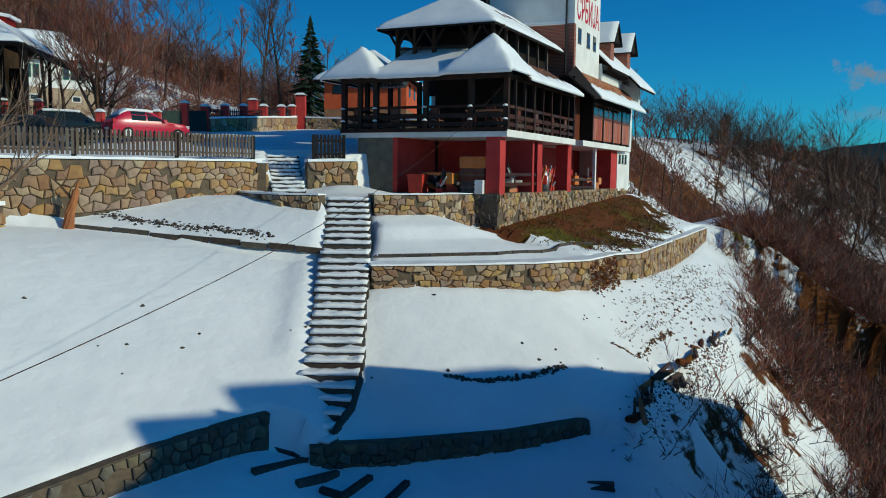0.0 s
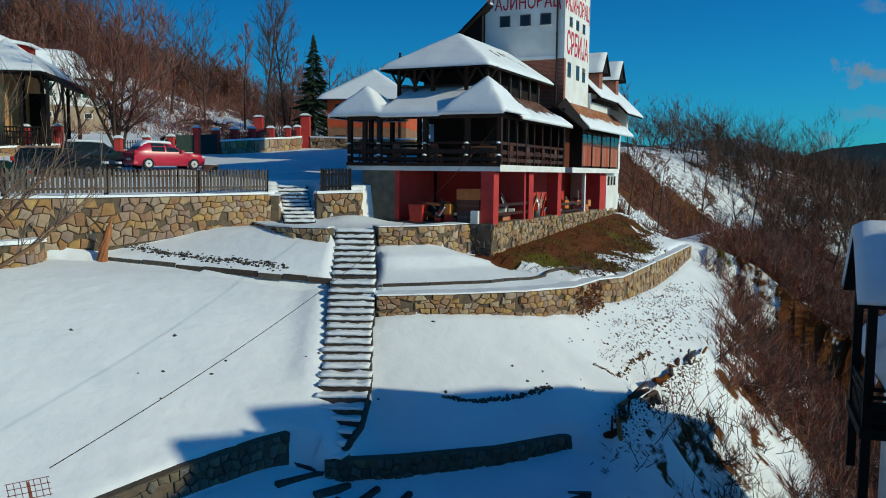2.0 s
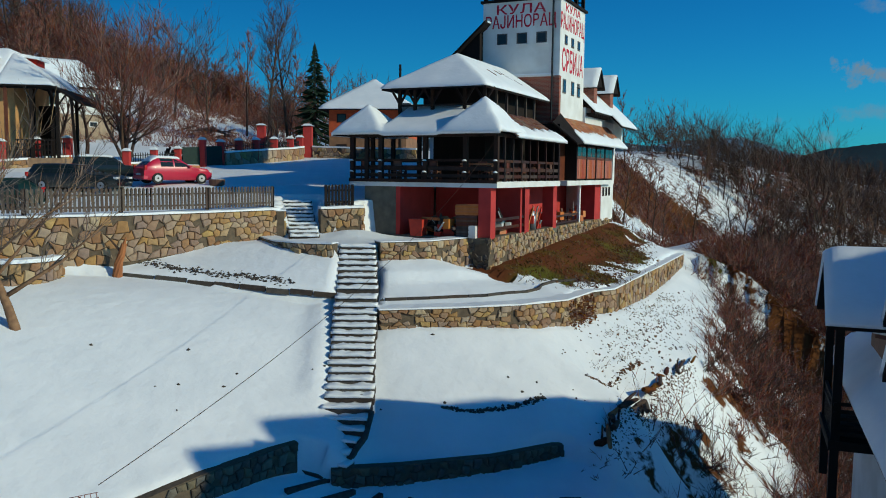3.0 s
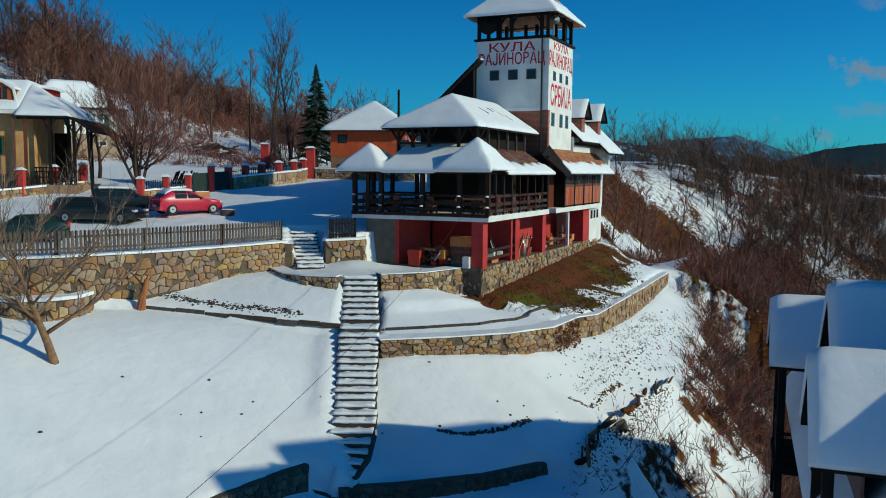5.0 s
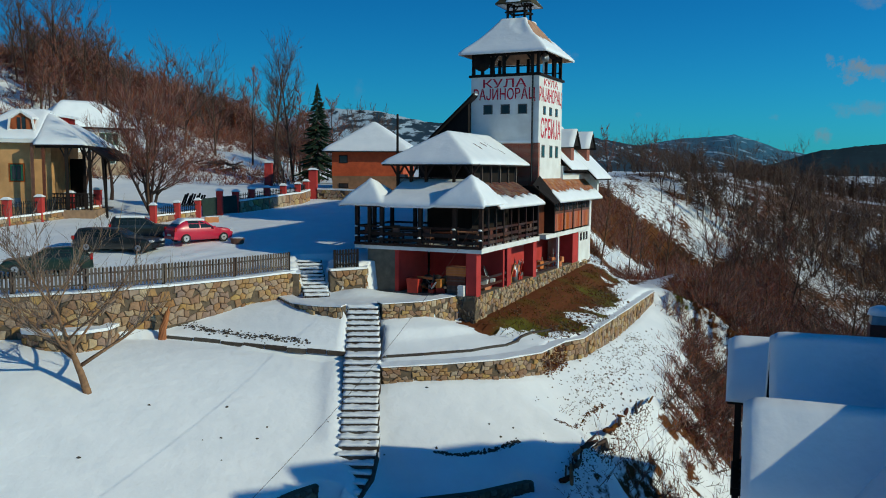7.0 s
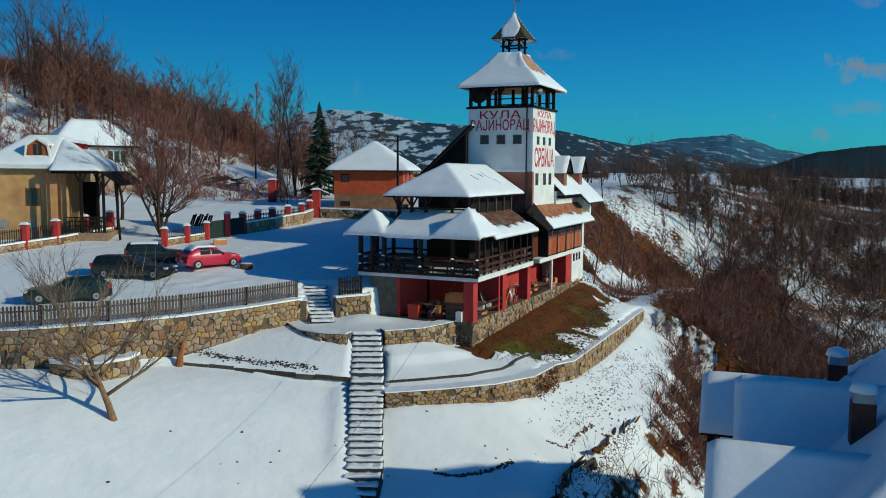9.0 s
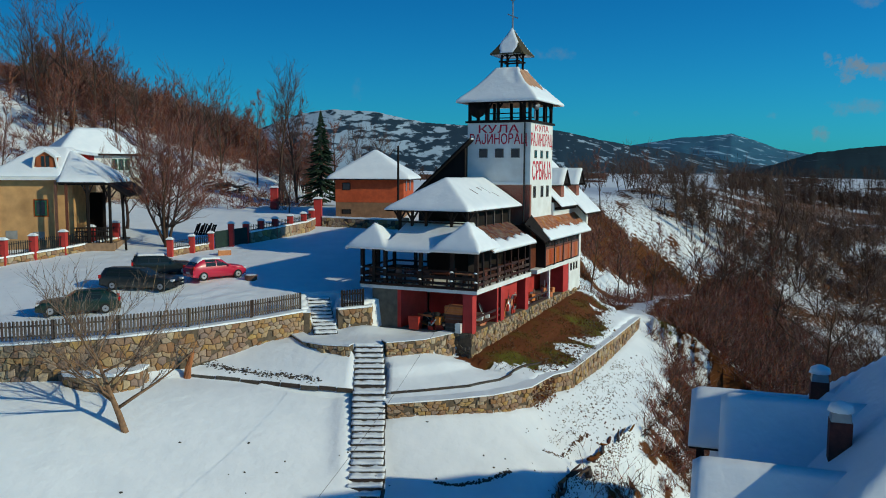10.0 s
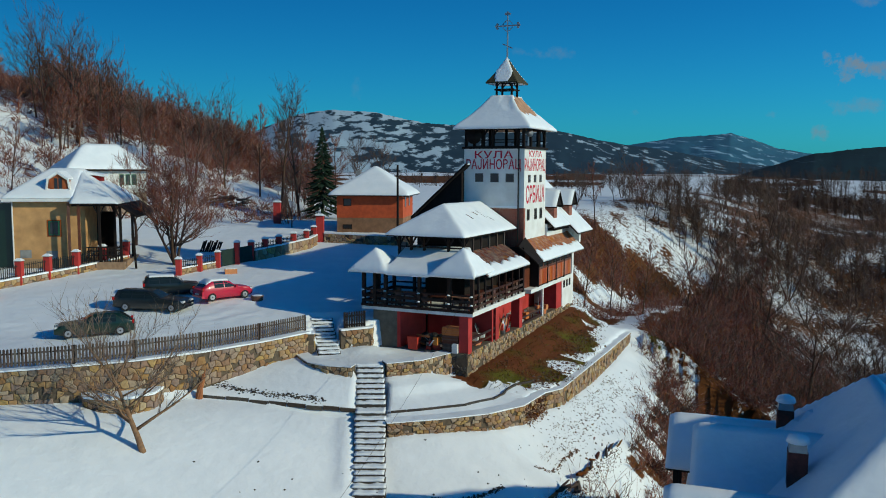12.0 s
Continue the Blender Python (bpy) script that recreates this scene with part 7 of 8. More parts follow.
# ---- trees ----
def grow(seed, height, spread, stems=1, limbs=9, twigs=7, lean=0.0, first=0.25, trunk_r=None, up=0.5, fine=2, twig_r=0.013, tall=0.62, wander=0.16):
    """Two builds: trunk with limbs, and the fine twigs."""
    rng = random.Random(seed)
    wood, fineb = Build(), Build()

    def bough(p, d, ln, r, level, build, n):
        pts, rad = [Vector(p)], [r]
        seg = 4 if level < 2 else 3 if level == 2 else 2
        q = Vector(p)
        dd = Vector(d)
        for k in range(seg):
            dd = (dd + Vector((rng.uniform(-1, 1), rng.uniform(-1, 1), rng.uniform(-0.3, 0.8))) * (wander if level == 0 else 0.2)).normalized()
            q = q + dd * (ln / seg)
            pts.append(q.copy())
            rad.append(max(r * (1 - 0.8 * (k + 1) / seg), 0.004))
        build.tube(pts, rad, n)
        return pts, rad

    for s in range(stems):
        an = rng.uniform(0, 6.28)
        d0 = Vector((math.cos(an), math.sin(an), 0)) * (0.08 + 0.25 * (stems > 1)) + Vector((lean, 0, 1))
        r0 = trunk_r or height * 0.016
        tl = height * tall
        tp, tr = bough((rng.uniform(-0.2, 0.2) * (stems > 1), rng.uniform(-0.2, 0.2) * (stems > 1), -0.3), d0.normalized(), tl + 0.3, r0, 0, wood, 6)
        for i in range(limbs):
            f = lerp(first, 1.0, (i + 0.3 + rng.random() * 0.6) / limbs)
            k = min(0.999, f) * (len(tp) - 1)
            j = min(int(k), len(tp) - 2)
            p = tp[j].lerp(tp[j + 1], k - j)
            az = i * 2.4 + rng.uniform(-0.5, 0.5)
            dl = Vector((math.cos(az), math.sin(az), up + 0.9 * f + rng.uniform(-0.2, 0.4))).normalized()
            ll = spread * (1.1 - (0.2 if tall < 0.7 else 0.75) * f) * rng.uniform(0.8, 1.15)
            bp, br = bough(p, dl, ll, max(0.025, lerp(tr[j], tr[j + 1], k - j) * 0.6), 1, wood, 4)
            for m in range(twigs):
                g = rng.uniform(0.2, 1.0) * (len(bp) - 1)
                jj = min(int(g), len(bp) - 2)
                p2 = bp[jj].lerp(bp[jj + 1], g - jj)
                d2 = (dl + Vector((rng.uniform(-1, 1), rng.uniform(-1, 1), rng.uniform(-0.3, 0.9))) * 0.8).normalized()
                l2 = ll * rng.uniform(0.28, 0.5)
                cp, cr = bough(p2, d2, l2, max(0.012, br[jj] * 0.4), 2, fineb, 3)
                for w in range(fine):
                    p3 = cp[w % 3].lerp(cp[1 + w % 3], rng.random())
                    d3 = (d2 + Vector((rng.uniform(-1, 1), rng.uniform(-1, 1), rng.uniform(-0.3, 0.9))) * 0.8).normalized()
                    q3 = p3 + d3 * l2 * rng.uniform(0.45, 0.9)
                    s3 = d3.cross(Vector((0.13, 0.2, 1))).normalized() * twig_r
                    t3 = d3.cross(s3).normalized() * twig_r
                    fineb.add([tuple(p3 + s3 + t3 * 0.6), tuple(p3 - s3 - t3 * 0.6), tuple(q3)], [(0, 1, 2)])
    return wood, fineb


def tree_kind(seed, label, height, spread, m, twig=None, group="", bark=None, **kw):
    wood, fineb = grow(seed, height, spread, **kw)
    t = thing("tree", label, "tree", m, group)
    part("trunk", wood, bark or M_BARK, t, smooth=True)
    part("crown", fineb, twig or M_TWIG, t, "fine bare twigs")
    return t


def plant(x, y, turn=0.0, s=1.0, dz=-0.1):
    return Matrix.Translation((x, deep(y), ground(x, y) + dz)) @ Matrix.Rotation(turn, 4, "Z") @ Matrix.Diagonal((s, s, s, 1))


M_FARTWIG = mat("brown_far_twigs", (0.15, 0.075, 0.046), (0.08, 0.048, 0.034), 2, 0.9, 0, 0, 10, rand=0.35)
M_LIGHTBARK = mat("pale_tan_bark", (0.30, 0.17, 0.09), (0.18, 0.10, 0.06), 5, 0.9, 0, 0.6, 20)
M_TWIGGREY = mat("grey_brown_twigs", (0.24, 0.155, 0.10), (0.15, 0.10, 0.07), 2, 0.9, 0, 0, 10, rand=0.3)
tree_kind(11, "slender bare orchard tree with spreading twigs on the lawn", 7.4, 4.2, plant(-14.3, 33.8), M_TWIGGREY, bark=M_LIGHTBARK, limbs=15, twigs=12, first=0.3, trunk_r=0.2, up=0.05, lean=-0.24, fine=6, twig_r=0.011)
tree_kind(12, "large bare many-stemmed tree beside the parked cars", 11.5, 4.4, plant(-22.8, 80.5), stems=6, limbs=9, twigs=11, first=0.22, trunk_r=0.15, up=0.3, fine=9, twig_r=0.016)
tree_kind(13, "bare fruit tree in front of the white house", 7.5, 2.6, plant(-29.5, 93.0), M_TWIGGREY, limbs=9, twigs=8, first=0.3, trunk_r=0.2, up=0.9, fine=3)
tree_kind(14, "bare tree standing by the tan house", 8.0, 3.0, plant(-33.5, 98.0), limbs=10, twigs=8, first=0.3, trunk_r=0.2, up=0.8, fine=3)


def spruce(m, height):
    t = thing("spruce", "dark green spruce tree on the slope", "tree", m)
    part("trunk", Build().tube([(0, 0, -0.3), (0, 0, height)], [0.22, 0.03], 7), M_BARK, t)
    b = Build()
    rng = random.Random(5)
    for k in range(420):
        f = rng.random() ** 0.8
        z = 0.8 + f * (height - 1.0)
        r = (1 - f) * height * 0.33 * rng.uniform(0.55, 1.05) + 0.12
        an = rng.uniform(0, 6.28)
        tip = Vector((math.cos(an) * r, math.sin(an) * r, z - 0.25 * r))
        root = Vector((0, 0, z + 0.1))
        s = Vector((-math.sin(an), math.cos(an), 0)) * 0.2 * (0.4 + r * 0.35)
        mid = root.lerp(tip, 0.6)
        b.add([tuple(root), tuple(mid + s), tuple(tip), tuple(mid - s), tuple(mid + Vector((0, 0, -0.18)))], [(0, 1, 4), (1, 2, 4), (2, 3, 4), (3, 0, 4), (0, 3, 2, 1)])
    part("needles", b, mat("dark_spruce_needles", (0.025, 0.05, 0.022), (0.015, 0.032, 0.018), 4, 0.9), t)
    return t


spruce(plant(-14.3, 128), 12.0)

# forest kinds, planted many times
rng = random.Random(77)
kinds = []
for k, (h, sp, st, tl, up) in enumerate(((12, 4.0, 1, 0.88, 0.5), (14, 4.2, 1, 0.9, 0.7), (9.5, 3.4, 2, 0.8, 0.4), (13, 4.6, 1, 0.86, 0.35), (7.5, 2.8, 3, 0.7, 0.5), (10.5, 3.6, 1, 0.85, 0.3))):
    t = tree_kind(100 + k, "bare brown deciduous tree of the hillside wood", h, sp, plant(-20 - 6 * k, 150 + 3 * k, k), group="hillside trees", stems=st, limbs=13 if st == 1 else 7, twigs=9 if st == 1 else 7, first=0.28, up=up, fine=5, twig_r=0.032, tall=tl, wander=0.05, trunk_r=h * 0.011)
    kinds.append(t)


# broader crowns of the field and the valley
field_kinds = []
for k, (h, sp, st) in enumerate(((11, 8.0, 1), (12.5, 8.5, 1), (9, 7.5, 3), (13, 7.0, 2))):
    field_kinds.append(tree_kind(140 + k, "bare spreading tree on the snowy field", h, sp, plant(31 + 3.5 * k, 150 + 8 * k, k, 0.5), M_FARTWIG, "field trees", stems=st, limbs=9 if st == 1 else 5, twigs=8, first=0.32, up=0.2, fine=3, twig_r=0.034, tall=0.66, wander=0.12, trunk_r=h * 0.015))


def plant_wood(n, pick, seed, lo=0.75, hi=1.25, of=kinds):
    rng = random.Random(seed)
    done = 0
    for _ in range(n * 30):
        if done >= n:
            break
        p = pick(rng)
        if p is None:
            continue
        x, y = p
        s = rng.uniform(lo, hi)
        o = copy_thing(rng.choice(of), Matrix.Identity(4))
        o.matrix_basis = plant(x, y, rng.uniform(0, 6.28), s)
        done += 1


def plant_stuff(n, pick, seed, lo, hi, name, label, twig=None, of=kinds):
    """Trees that nobody could count, joined into one mesh."""
    rng = random.Random(seed)
    raw = []
    for t in of:
        for c in t.children:
            me = c.data
            co = np.empty(len(me.vertices) * 3, dtype=np.float32)
            me.vertices.foreach_get("co", co)
            raw.append((t, co.reshape(-1, 3), [tuple(p.vertices) for p in me.polygons], 0 if c.name.startswith("trunk") else 1))
    verts, faces, slots, base, done = [], [], [], 0, 0
    while done < n:
        p = pick(rng)
        if p is None:
            continue
        m = np.array(plant(p[0], p[1], rng.uniform(0, 6.28), rng.uniform(lo, hi)))
        k = rng.choice(of)
        for t, co, fs, slot in raw:
            if t is k:
                verts.append(co @ m[:3, :3].T + m[:3, 3])
                faces.extend([tuple(i + base for i in f) for f in fs])
                slots.extend([slot] * len(fs))
                base += len(co)
        done += 1
    me = bpy.data.meshes.new(name)
    me.from_pydata(np.concatenate(verts).tolist(), [], faces)
    me.materials.append(M_BARK)
    me.materials.append(twig or M_TWIG)
    me.polygons.foreach_set("material_index", slots)
    return tagged(new(name, me), label, "wood", "", "stuff")


def hill_spot(rng):
    y = rng.uniform(122, 235)
    x = rng.uniform(-105, -12)
    if fbm(x, y, 30, 2, 20) < -0.22 or x > -0.3 * (y - 90) + 2 or (x < -0.46 * (deep(y) + 17) and rng.random() < 0.95):
        return None
    if -50 < x < -30 and y < 140:
        return None
    if abs(x + 0.2 * y + 4) < 13 and y < 185:
        return None
    return x, y


plant_wood(110, hill_spot, 5, 0.5, 0.9)
plant_stuff(90, hill_spot, 55, 0.55, 0.95, "hillside_trees", "dense bare brown trees of the hillside wood")


# the trees that stand out against the sky
M_GREYTWIG = mat("grey_brown_fine_twigs", (0.13, 0.072, 0.05), (0.075, 0.045, 0.035), 2, 0.9, 0, 0, 10, rand=0.3)
for k, (x, y, h, sp, lab) in enumerate(((-61.5, 113, 15, 5.0, "tall"), (-59.0, 111, 19.5, 5.6, "tall"), (-56.5, 114, 20, 5.4, "tall"), (-54.0, 112, 19, 5.2, "tall"), (-51.8, 113, 17.5, 5.0, "tall"), (-49.0, 114, 13, 4.2, "slim"), (-45.0, 112, 10, 3.8, "slim"),
                                       (-35.0, 105, 16.5, 6.8, "broad"), (-31.2, 107, 15, 5.4, "broad"), (-19.9, 91, 20, 4.4, "slim"), (-17.7, 92, 19, 4.2, "slim"), (-16.4, 78.5, 7.0, 2.6, "small"), (-12.5, 112, 11, 3.4, "slim"), (-8.5, 118, 11, 3.6, "slim"))):
    tree_kind(300 + k, lab + " bare tree rising dark against the sky", h, sp, plant(x, survey(y), k * 1.3), M_GREYTWIG, limbs=14 if h > 8 else 10, twigs=9, first=0.3 if lab != "slim" else 0.42, up=0.7 if lab != "broad" else 0.2, fine=5, twig_r=0.022, tall=0.69 if lab != "broad" else 0.6, wander=0.06, trunk_r=h * 0.011)
stook = thing("pole_stack", "tall cone of leaning wooden poles on the snowy slope", "poles", plant(-19.0, survey(89.0)))
rp_ = random.Random(61)
for k in range(26):
    an = k * 2.4
    part("pole", Build().tube([(math.cos(an) * rp_.uniform(0.7, 1.1), math.sin(an) * rp_.uniform(0.7, 1.1), 0.0), (math.cos(an) * 0.1, math.sin(an) * 0.1, rp_.uniform(2.8, 3.5))], [0.06, 0.035], 5), rp_.choice((M_BARK, M_BROWNWOOD, M_GREYWOOD)), stook)


def gorge_spot(rng):
    y = 70 + 190 * rng.random() ** 1.15
    x = rng.uniform(14, 110)
    de = along(EDGE, x, y)[0]
    if y < 118 and de < 12 or x > 0.62 * y + 35 or local(x, y)[0] < 12 or x < 0.33 * (deep(y) + 17):
        return None
    if fbm(x, y, 26, 2, 31) < -0.18:
        return None
    return x, y


plant_wood(34, gorge_spot, 8, 0.45, 0.8, field_kinds)
plant_stuff(24, gorge_spot, 58, 0.45, 0.8, "valley_trees", "dark bare trees standing thick in the valley", M_FARTWIG, field_kinds)


def right_spot(rng):
    y = rng.uniform(72, 180)
    x = rng.uniform(0.27, 0.46) * (y + 22)
    return (x, y) if along(EDGE, x, y)[0] > 12 else None


plant_stuff(17, right_spot, 78, 0.6, 0.95, "gorge_trees", "tall dark bare trees rising from the gorge", M_FARTWIG, field_kinds)


def behind_spot(rng):
    a, b = rng.uniform(-10, 15), rng.uniform(42, 130)
    return plan(a, b)


plant_wood(24, behind_spot, 9, 0.4, 0.8)


# the far wood beyond, too many to count
def far_wood(n, pick, seed, name, label, material=None, tall=1.0, twigs=80):
    rng = random.Random(seed)
    b = Build()
    k = 0
    while k < n:
        p = pick(rng)
        if p is None:
            continue
        x, y = p
        z, h = ground(x, y) - 0.2, rng.uniform(4.5, 8.5) * tall
        y = deep(y)
        b.tube([(x, y, z), (x + rng.uniform(-0.3, 0.3), y, z + h * 0.35), (x + rng.uniform(-0.7, 0.7), y, z + h * 0.8)], [0.09, 0.06, 0.02], 4)
        for _ in range(twigs):
            f = rng.uniform(0.25, 0.8)
            o = Vector((x, y, z + f * h))
            d = Vector((rng.uniform(-1, 1), rng.uniform(-1, 1), rng.uniform(-0.15, 0.8))).normalized()
            q = o + d * h * rng.uniform(0.2, 0.5)
            s = d.cross(Vector((0.1, 0.2, 1))).normalized() * 0.042
            t = d.cross(s).normalized() * 0.042
            b.add([tuple(o + s + t * 0.6), tuple(o - s - t * 0.6), tuple(q)], [(0, 1, 2)])
        k += 1
    return solid(name, b, material or M_TWIG, label, "wood", kind="stuff")


def far_spot(rng):
    y = rng.uniform(150, 420)
    x = rng.uniform(-0.35, 0.5) * y
    if x < -8 or local(x, y)[0] < -4 or fbm(x, y, 40, 2, 41) < -0.02 or (y > 345 and open_field(x, y)):
        return None
    return x, y


far_wood(400, far_spot, 12, "far_wood", "bare brown woodland across the valley", M_FARTWIG, 0.8, 90)


def band_spot(rng):
    y = rng.uniform(290, 470)
    x = rng.uniform(-0.06, 0.5) * y
    return (x, y) if y < 330 or not open_field(x, y) else None


far_wood(380, band_spot, 15, "far_tree_band", "dark band of bare woodland before the open fields", M_BARK, 0.75, 50)


def slope_wood_spot(rng):
    y = rng.uniform(370, 800)
    return rng.uniform(0.265, 0.5) * y, y


far_wood(420, slope_wood_spot, 16, "far_slope_wood", "dark bare woodland under the far ridge", M_BARK, 1.4, 45)


def field_spot(rng):
    y = rng.uniform(84, 150)
    x = rng.uniform(0.17, 0.42) * (y + 17)
    return (x, survey(y)) if fbm(x, y, 14, 2, 71) > -0.25 else None


plant_wood(34, field_spot, 18, 0.38, 0.62, field_kinds)
plant_stuff(26, field_spot, 68, 0.36, 0.62, "field_trees", "scattered bare trees on the snowy field", M_FARTWIG, field_kinds)


def hill_fill(rng):
    x, y = rng.uniform(-130, -14), rng.uniform(148, 250)
    if x > -0.3 * (y - 90) + 2 or fbm(x, y, 30, 2, 20) < -0.3 or (abs(x + 0.2 * y + 4) < 13 and y < 185) or (-50 < x < -30 and y < 140) or (x < -0.46 * (deep(y) + 17) and rng.random() < 0.95):
        return None
    return x, y


far_wood(380, hill_fill, 13, "hill_wood", "bare brown woodland filling the hillside")

# brushwood on the gorge slope
def brush(name, label, n, pick, seed, material, ln=(0.7, 2.0), r=0.016, spread=0.9):
    rng = random.Random(seed)
    b = Build()
    k = 0
    while k < n:
        p = pick(rng)
        if p is None:
            continue
        x, y = p
        z = ground(x, y) - 0.05
        y = deep(y)
        size, wide = rng.uniform(0.35, 1.15), rng.uniform(0.15, 0.6)
        lx, ly, lz = rng.gauss(0, 0.5), rng.gauss(0, 0.5), rng.uniform(0.0, 0.5)
        for _ in range(rng.randint(7, 13)):
            o = Vector((x + rng.gauss(0, wide), y + rng.gauss(0, wide), z))
            d = Vector((lx + rng.uniform(-1, 1) * spread, ly + rng.uniform(-1, 1) * spread, lz + rng.uniform(0.1, 1.0))).normalized()
            le = rng.uniform(*ln) * size
            q = o + d * le
            s = d.cross(Vector((0, 0, 1))).normalized() * r
            t = d.cross(s).normalized() * r
            b.add([tuple(o + s), tuple(o - s * 0.5 + t), tuple(o - s * 0.5 - t), tuple(q)], [(0, 1, 3), (1, 2, 3), (2, 0, 3)])
            for _ in range(5):
                f = rng.uniform(0.25, 0.95)
                o2 = o.lerp(q, f)
                d2 = (d + Vector((rng.uniform(-1, 1), rng.uniform(-1, 1), rng.uniform(-0.5, 0.8)))).normalized()
                q2 = o2 + d2 * le * rng.uniform(0.25, 0.5)
                s2 = d2.cross(Vector((0.1, 0.2, 1))).normalized() * r * 0.8
                t2 = d2.cross(s2).normalized() * r * 0.8
                b.add([tuple(o2 + s2 + t2 * 0.6), tuple(o2 - s2 - t2 * 0.6), tuple(q2)], [(0, 1, 2)])
        k += 1
    return solid(name, b, material, label, "bushes", kind="stuff")


def slope_spot(rng):
    y = rng.uniform(22, 125)
    x = rng.uniform(6, 55)
    de = along(EDGE, x, y)[0]
    if de < 0.3 or de > 8 + 22 * rng.random():
        return None
    if rng.random() > sstep(0, 7, de + 0.2 * (y - 44)) + 0.4:
        return None
    if local(x, y)[0] < 6.5 and local(x, y)[1] < 44:
        return None
    if fbm(x, y, 2.6, 4, 8) + 0.22 * sstep(1, 8, de + 0.2 * (y - 44)) < 0.07 + rng.uniform(-0.1, 0.1):
        return None
    return x, y


def corner_spot(rng):
    a, b = rng.uniform(-10, 16), rng.uniform(33, 90)
    x, y = plan(a, b)
    if abs(a - 4.0 - 0.1 * (b - 40)) < 1.8 or (a < 5.4 and b < 39):
        return None
    if fbm(x, y, 5, 3, 18) < -0.15:
        return None
    return x, y


brush("corner_brush", "red-brown leafless bushes behind the house corner", 850, corner_spot, 13, M_TWIG, (0.9, 2.4), 0.022)
brush("brushwood", "dense red-brown leafless brushwood on the gorge slope", 3500, slope_spot, 3, M_TWIG, (0.8, 2.4), r=0.02)
brush("dark_brushwood", "tangled dark brown bushes among the red brushwood", 1500, slope_spot, 33, M_BARK, (0.8, 2.8), r=0.02, spread=1.3)


def under_spot(rng):
    x, y = rng.uniform(-100, -14), rng.uniform(118, 220)
    if fbm(x, y, 16, 4, 9) < -0.02 or x > -0.3 * (y - 90):
        return None
    return x, y


def crest_spot(rng):
    x, y = rng.uniform(-135, -26), rng.uniform(165, 245)
    if x > -0.3 * (y - 90) + 6 or fbm(x, y, 14, 3, 29) < -0.25:
        return None
    return x, y


def valley_spot(rng):
    y = rng.uniform(58, 250)
    x = rng.uniform(14, 20 + 0.62 * y)
    a, b = local(x, y)
    if a < 9 or along(EDGE, x, y)[0] < 7:
        return None
    if fbm(x, y, 11, 4, 11) + sstep(0.2, 0.34, x / (y + 1)) * 0.4 < 0.12 + rng.uniform(-0.12, 0.12):
        return None
    return x, y


brush("valley_thicket", "tangled brown thicket filling the valley floor", 1500, valley_spot, 23, M_FARTWIG, (1.4, 3.6), 0.032)
def bank_spot_far(rng):
    y = rng.uniform(52, 112)
    x = rng.uniform(0.19, 0.40) * (y + 17)
    return (x, survey(y)) if along(EDGE, x, survey(y))[0] > 6 and fbm(x, y, 6, 3, 44) > -0.1 else None


brush("field_brush", "red-brown leafless bushes scattered over the snowy field", 650, bank_spot_far, 24, M_TWIG, (0.9, 2.6), 0.028)
brush("undergrowth", "red-brown leafless undergrowth below the hillside wood", 1300, under_spot, 4, M_TWIG, (1.0, 2.8), 0.03)
brush("hilltop_thicket", "dense red-brown thicket along the top of the hill", 2300, crest_spot, 14, M_TWIG, (1.6, 4.6), 0.035)


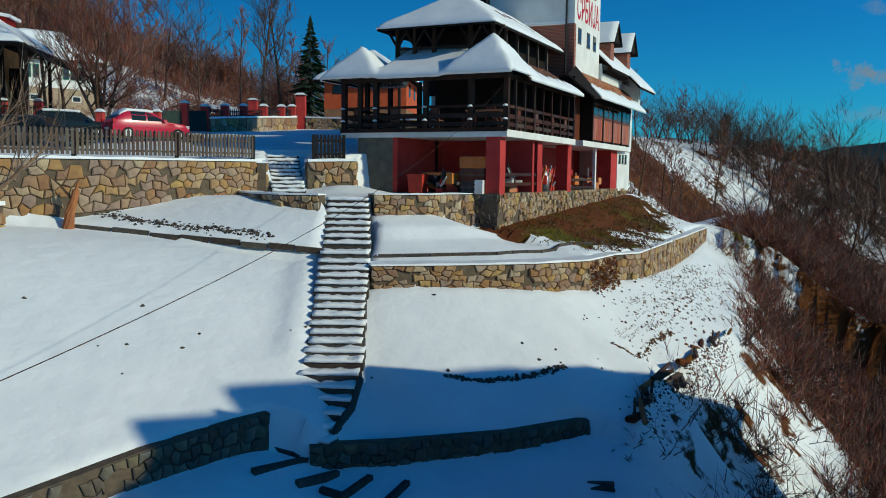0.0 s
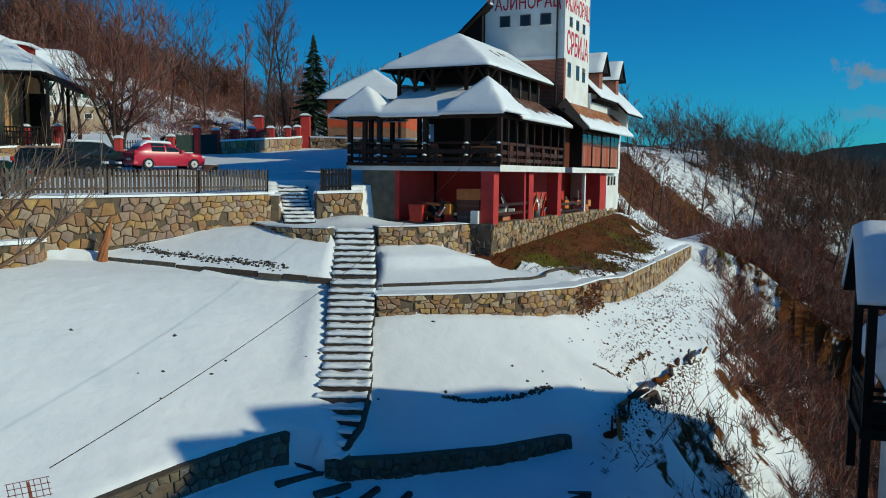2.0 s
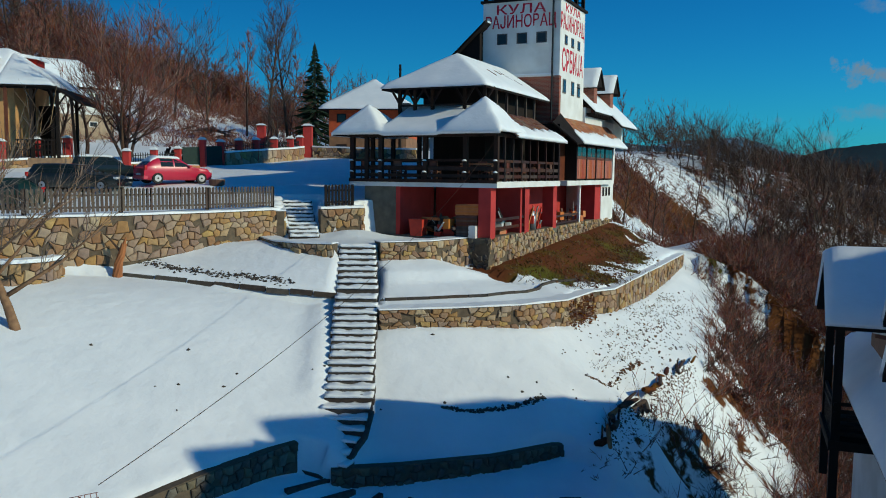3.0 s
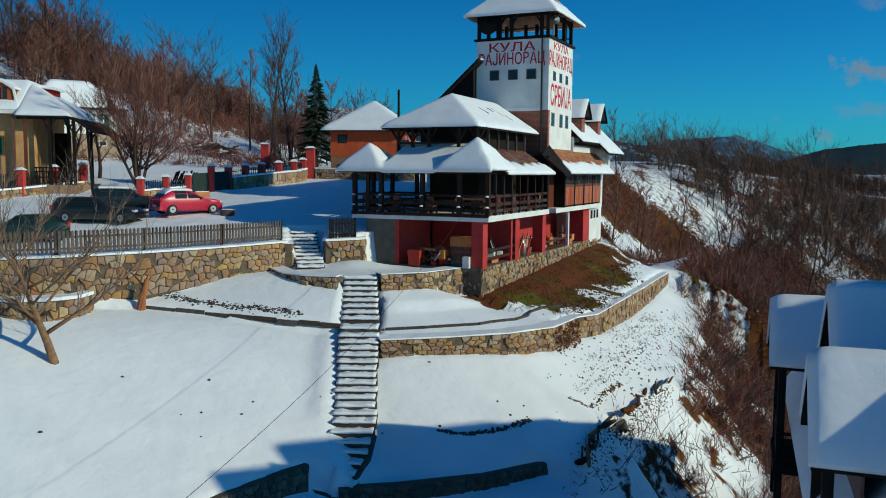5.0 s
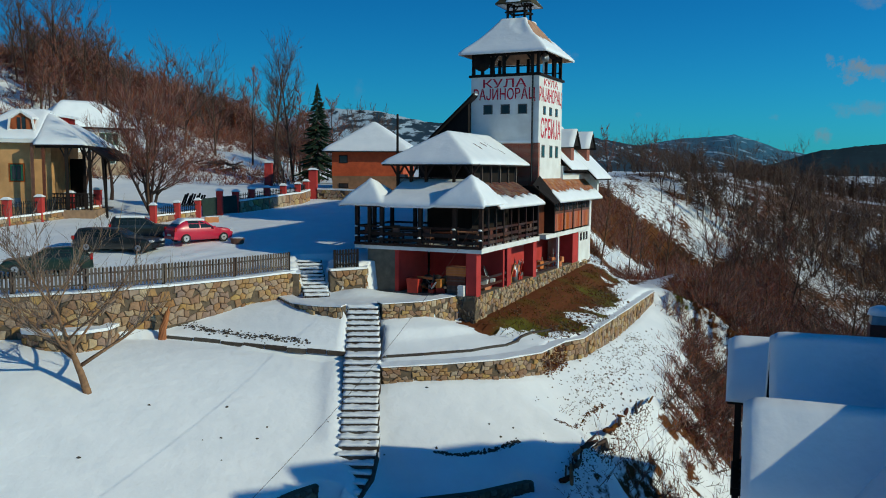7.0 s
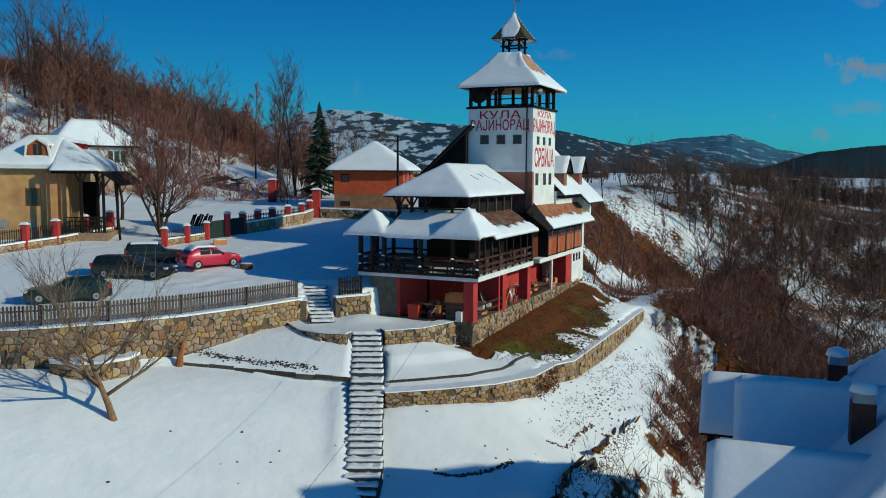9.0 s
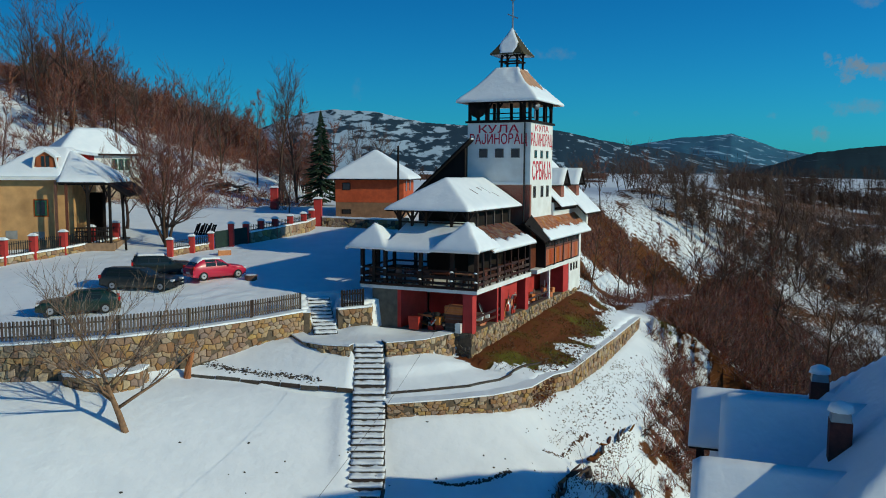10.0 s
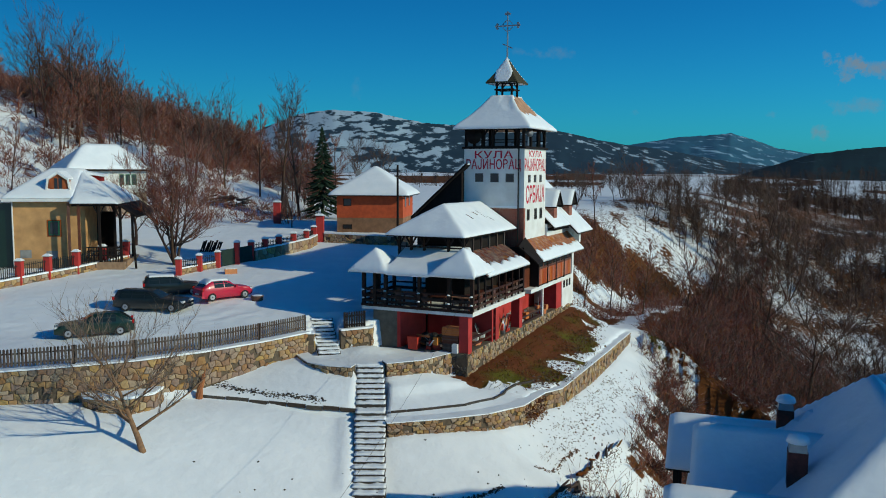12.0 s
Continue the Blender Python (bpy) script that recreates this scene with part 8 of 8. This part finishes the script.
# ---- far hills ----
def skyline(name, label, dist, pts, drop, c_hazy_wood, c_hazy_snow, scale, snow_at, seed, west=0.0):
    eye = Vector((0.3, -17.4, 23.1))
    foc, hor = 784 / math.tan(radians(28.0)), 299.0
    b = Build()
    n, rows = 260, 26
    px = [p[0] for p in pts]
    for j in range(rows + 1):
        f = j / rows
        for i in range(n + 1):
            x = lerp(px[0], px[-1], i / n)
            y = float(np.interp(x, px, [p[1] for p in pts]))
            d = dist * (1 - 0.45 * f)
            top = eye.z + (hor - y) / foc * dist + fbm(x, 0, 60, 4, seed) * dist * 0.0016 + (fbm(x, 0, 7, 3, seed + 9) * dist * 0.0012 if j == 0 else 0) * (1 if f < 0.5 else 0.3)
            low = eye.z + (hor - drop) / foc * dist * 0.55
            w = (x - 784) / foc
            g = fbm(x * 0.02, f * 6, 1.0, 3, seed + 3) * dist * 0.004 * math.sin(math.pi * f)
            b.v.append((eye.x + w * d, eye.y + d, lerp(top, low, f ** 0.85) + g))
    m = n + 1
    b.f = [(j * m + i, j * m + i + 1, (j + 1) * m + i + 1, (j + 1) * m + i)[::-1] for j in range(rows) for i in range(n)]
    # blue haze of distance is mixed into the wood and snow colours
    mm = mat(name + "_hazed_cover", c_hazy_wood, tuple(v * 0.8 for v in c_hazy_wood), scale * 3, 0.95, 0, 0, 10)
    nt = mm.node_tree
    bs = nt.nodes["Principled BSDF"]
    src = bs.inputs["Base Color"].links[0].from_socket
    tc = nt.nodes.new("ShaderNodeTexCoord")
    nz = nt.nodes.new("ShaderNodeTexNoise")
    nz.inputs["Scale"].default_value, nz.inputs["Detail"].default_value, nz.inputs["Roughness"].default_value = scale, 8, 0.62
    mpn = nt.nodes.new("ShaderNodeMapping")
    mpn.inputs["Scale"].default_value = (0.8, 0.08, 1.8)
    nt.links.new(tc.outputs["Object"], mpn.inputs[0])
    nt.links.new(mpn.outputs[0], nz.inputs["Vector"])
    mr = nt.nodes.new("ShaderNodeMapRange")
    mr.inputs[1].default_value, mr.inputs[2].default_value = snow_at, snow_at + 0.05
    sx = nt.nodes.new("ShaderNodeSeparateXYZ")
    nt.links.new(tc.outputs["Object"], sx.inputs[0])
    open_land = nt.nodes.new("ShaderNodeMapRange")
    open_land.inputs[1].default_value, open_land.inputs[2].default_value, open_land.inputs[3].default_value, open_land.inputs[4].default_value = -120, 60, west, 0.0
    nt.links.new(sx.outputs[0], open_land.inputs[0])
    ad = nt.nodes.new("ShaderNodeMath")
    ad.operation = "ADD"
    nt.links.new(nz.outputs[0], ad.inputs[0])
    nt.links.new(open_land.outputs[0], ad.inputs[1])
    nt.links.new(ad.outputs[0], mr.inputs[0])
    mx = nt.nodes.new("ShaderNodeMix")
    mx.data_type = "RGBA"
    mx.inputs[7].default_value = (*c_hazy_snow, 1)
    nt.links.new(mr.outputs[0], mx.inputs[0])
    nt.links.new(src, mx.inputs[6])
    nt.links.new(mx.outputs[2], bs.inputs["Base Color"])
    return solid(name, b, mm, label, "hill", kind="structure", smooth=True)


# bluish tones paint in the distance haze, strongest on the mountain
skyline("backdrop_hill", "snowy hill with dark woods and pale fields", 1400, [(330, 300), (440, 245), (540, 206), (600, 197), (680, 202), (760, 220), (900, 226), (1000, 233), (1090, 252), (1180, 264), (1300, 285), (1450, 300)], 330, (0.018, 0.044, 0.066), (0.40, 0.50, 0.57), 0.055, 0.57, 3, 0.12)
skyline("backdrop_mountain", "far snow-streaked mountain tinted blue with painted haze", 4000, [(900, 290), (1090, 262), (1150, 251), (1200, 244), (1260, 239), (1300, 235), (1340, 246), (1385, 261), (1440, 270), (1568, 275), (1700, 276)], 310, (0.035, 0.13, 0.20), (0.26, 0.42, 0.52), 0.02, 0.56, 5)
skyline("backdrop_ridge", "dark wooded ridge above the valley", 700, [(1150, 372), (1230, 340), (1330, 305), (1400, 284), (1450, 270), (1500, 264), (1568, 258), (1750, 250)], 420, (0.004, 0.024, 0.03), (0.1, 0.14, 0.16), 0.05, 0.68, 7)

# ---- cable down to the lawn ----
cable = thing("cable", "thin dark cable sagging from the house corner to a wire aerial", "cable")
p0, p1 = HOUSE @ Vector((-0.1, -0.2, 15.74)), Vector((-5.09, 7.58, 9.59))
pts = [p0.lerp(p1, k / 40) - Vector((0, 0, 0.86 * 4 * (k / 40) * (1 - k / 40))) for k in range(41)]
part("wire", Build().tube(pts, [0.007] * 41, 5), M_POSTWOOD, cable)


# ---- short grass on the bare ground beside the plinth ----
M_GRASS = mat("dry_olive_grass", (0.14, 0.115, 0.022), (0.18, 0.06, 0.02), 0.5, 0.95, 0, 0, 10, rand=0.35, spec=0.05)


def patch_spot(rng):
    b = rng.uniform(0.5, 33)
    a = rng.uniform(0.1, 6.5)
    x, y = plan(a, b)
    w = (3.4 - 1.2 * sstep(18, 34, b)) * sstep(-1, 5, b) + fbm(x, y, 2.2, 4, 5) * 3.0
    return (x, y) if a < w + 0.35 + rng.uniform(-0.3, 0.3) else None


brush("dry_grass", "short olive and brown grass on the bare ground by the plinth", 600, patch_spot, 61, M_GRASS, (0.08, 0.26), 0.02, 1.3)


def bank_spot(rng):
    t = rng.random()
    x, y = plan(lerp(5.2, 6.6, rng.random() ** 1.5), lerp(-4, 20, t))
    return x, y


brush("bank_grass", "sparse brown grass stalks on the steep snowy bank", 110, bank_spot, 62, M_GRASS, (0.06, 0.2), 0.012, 1.3)
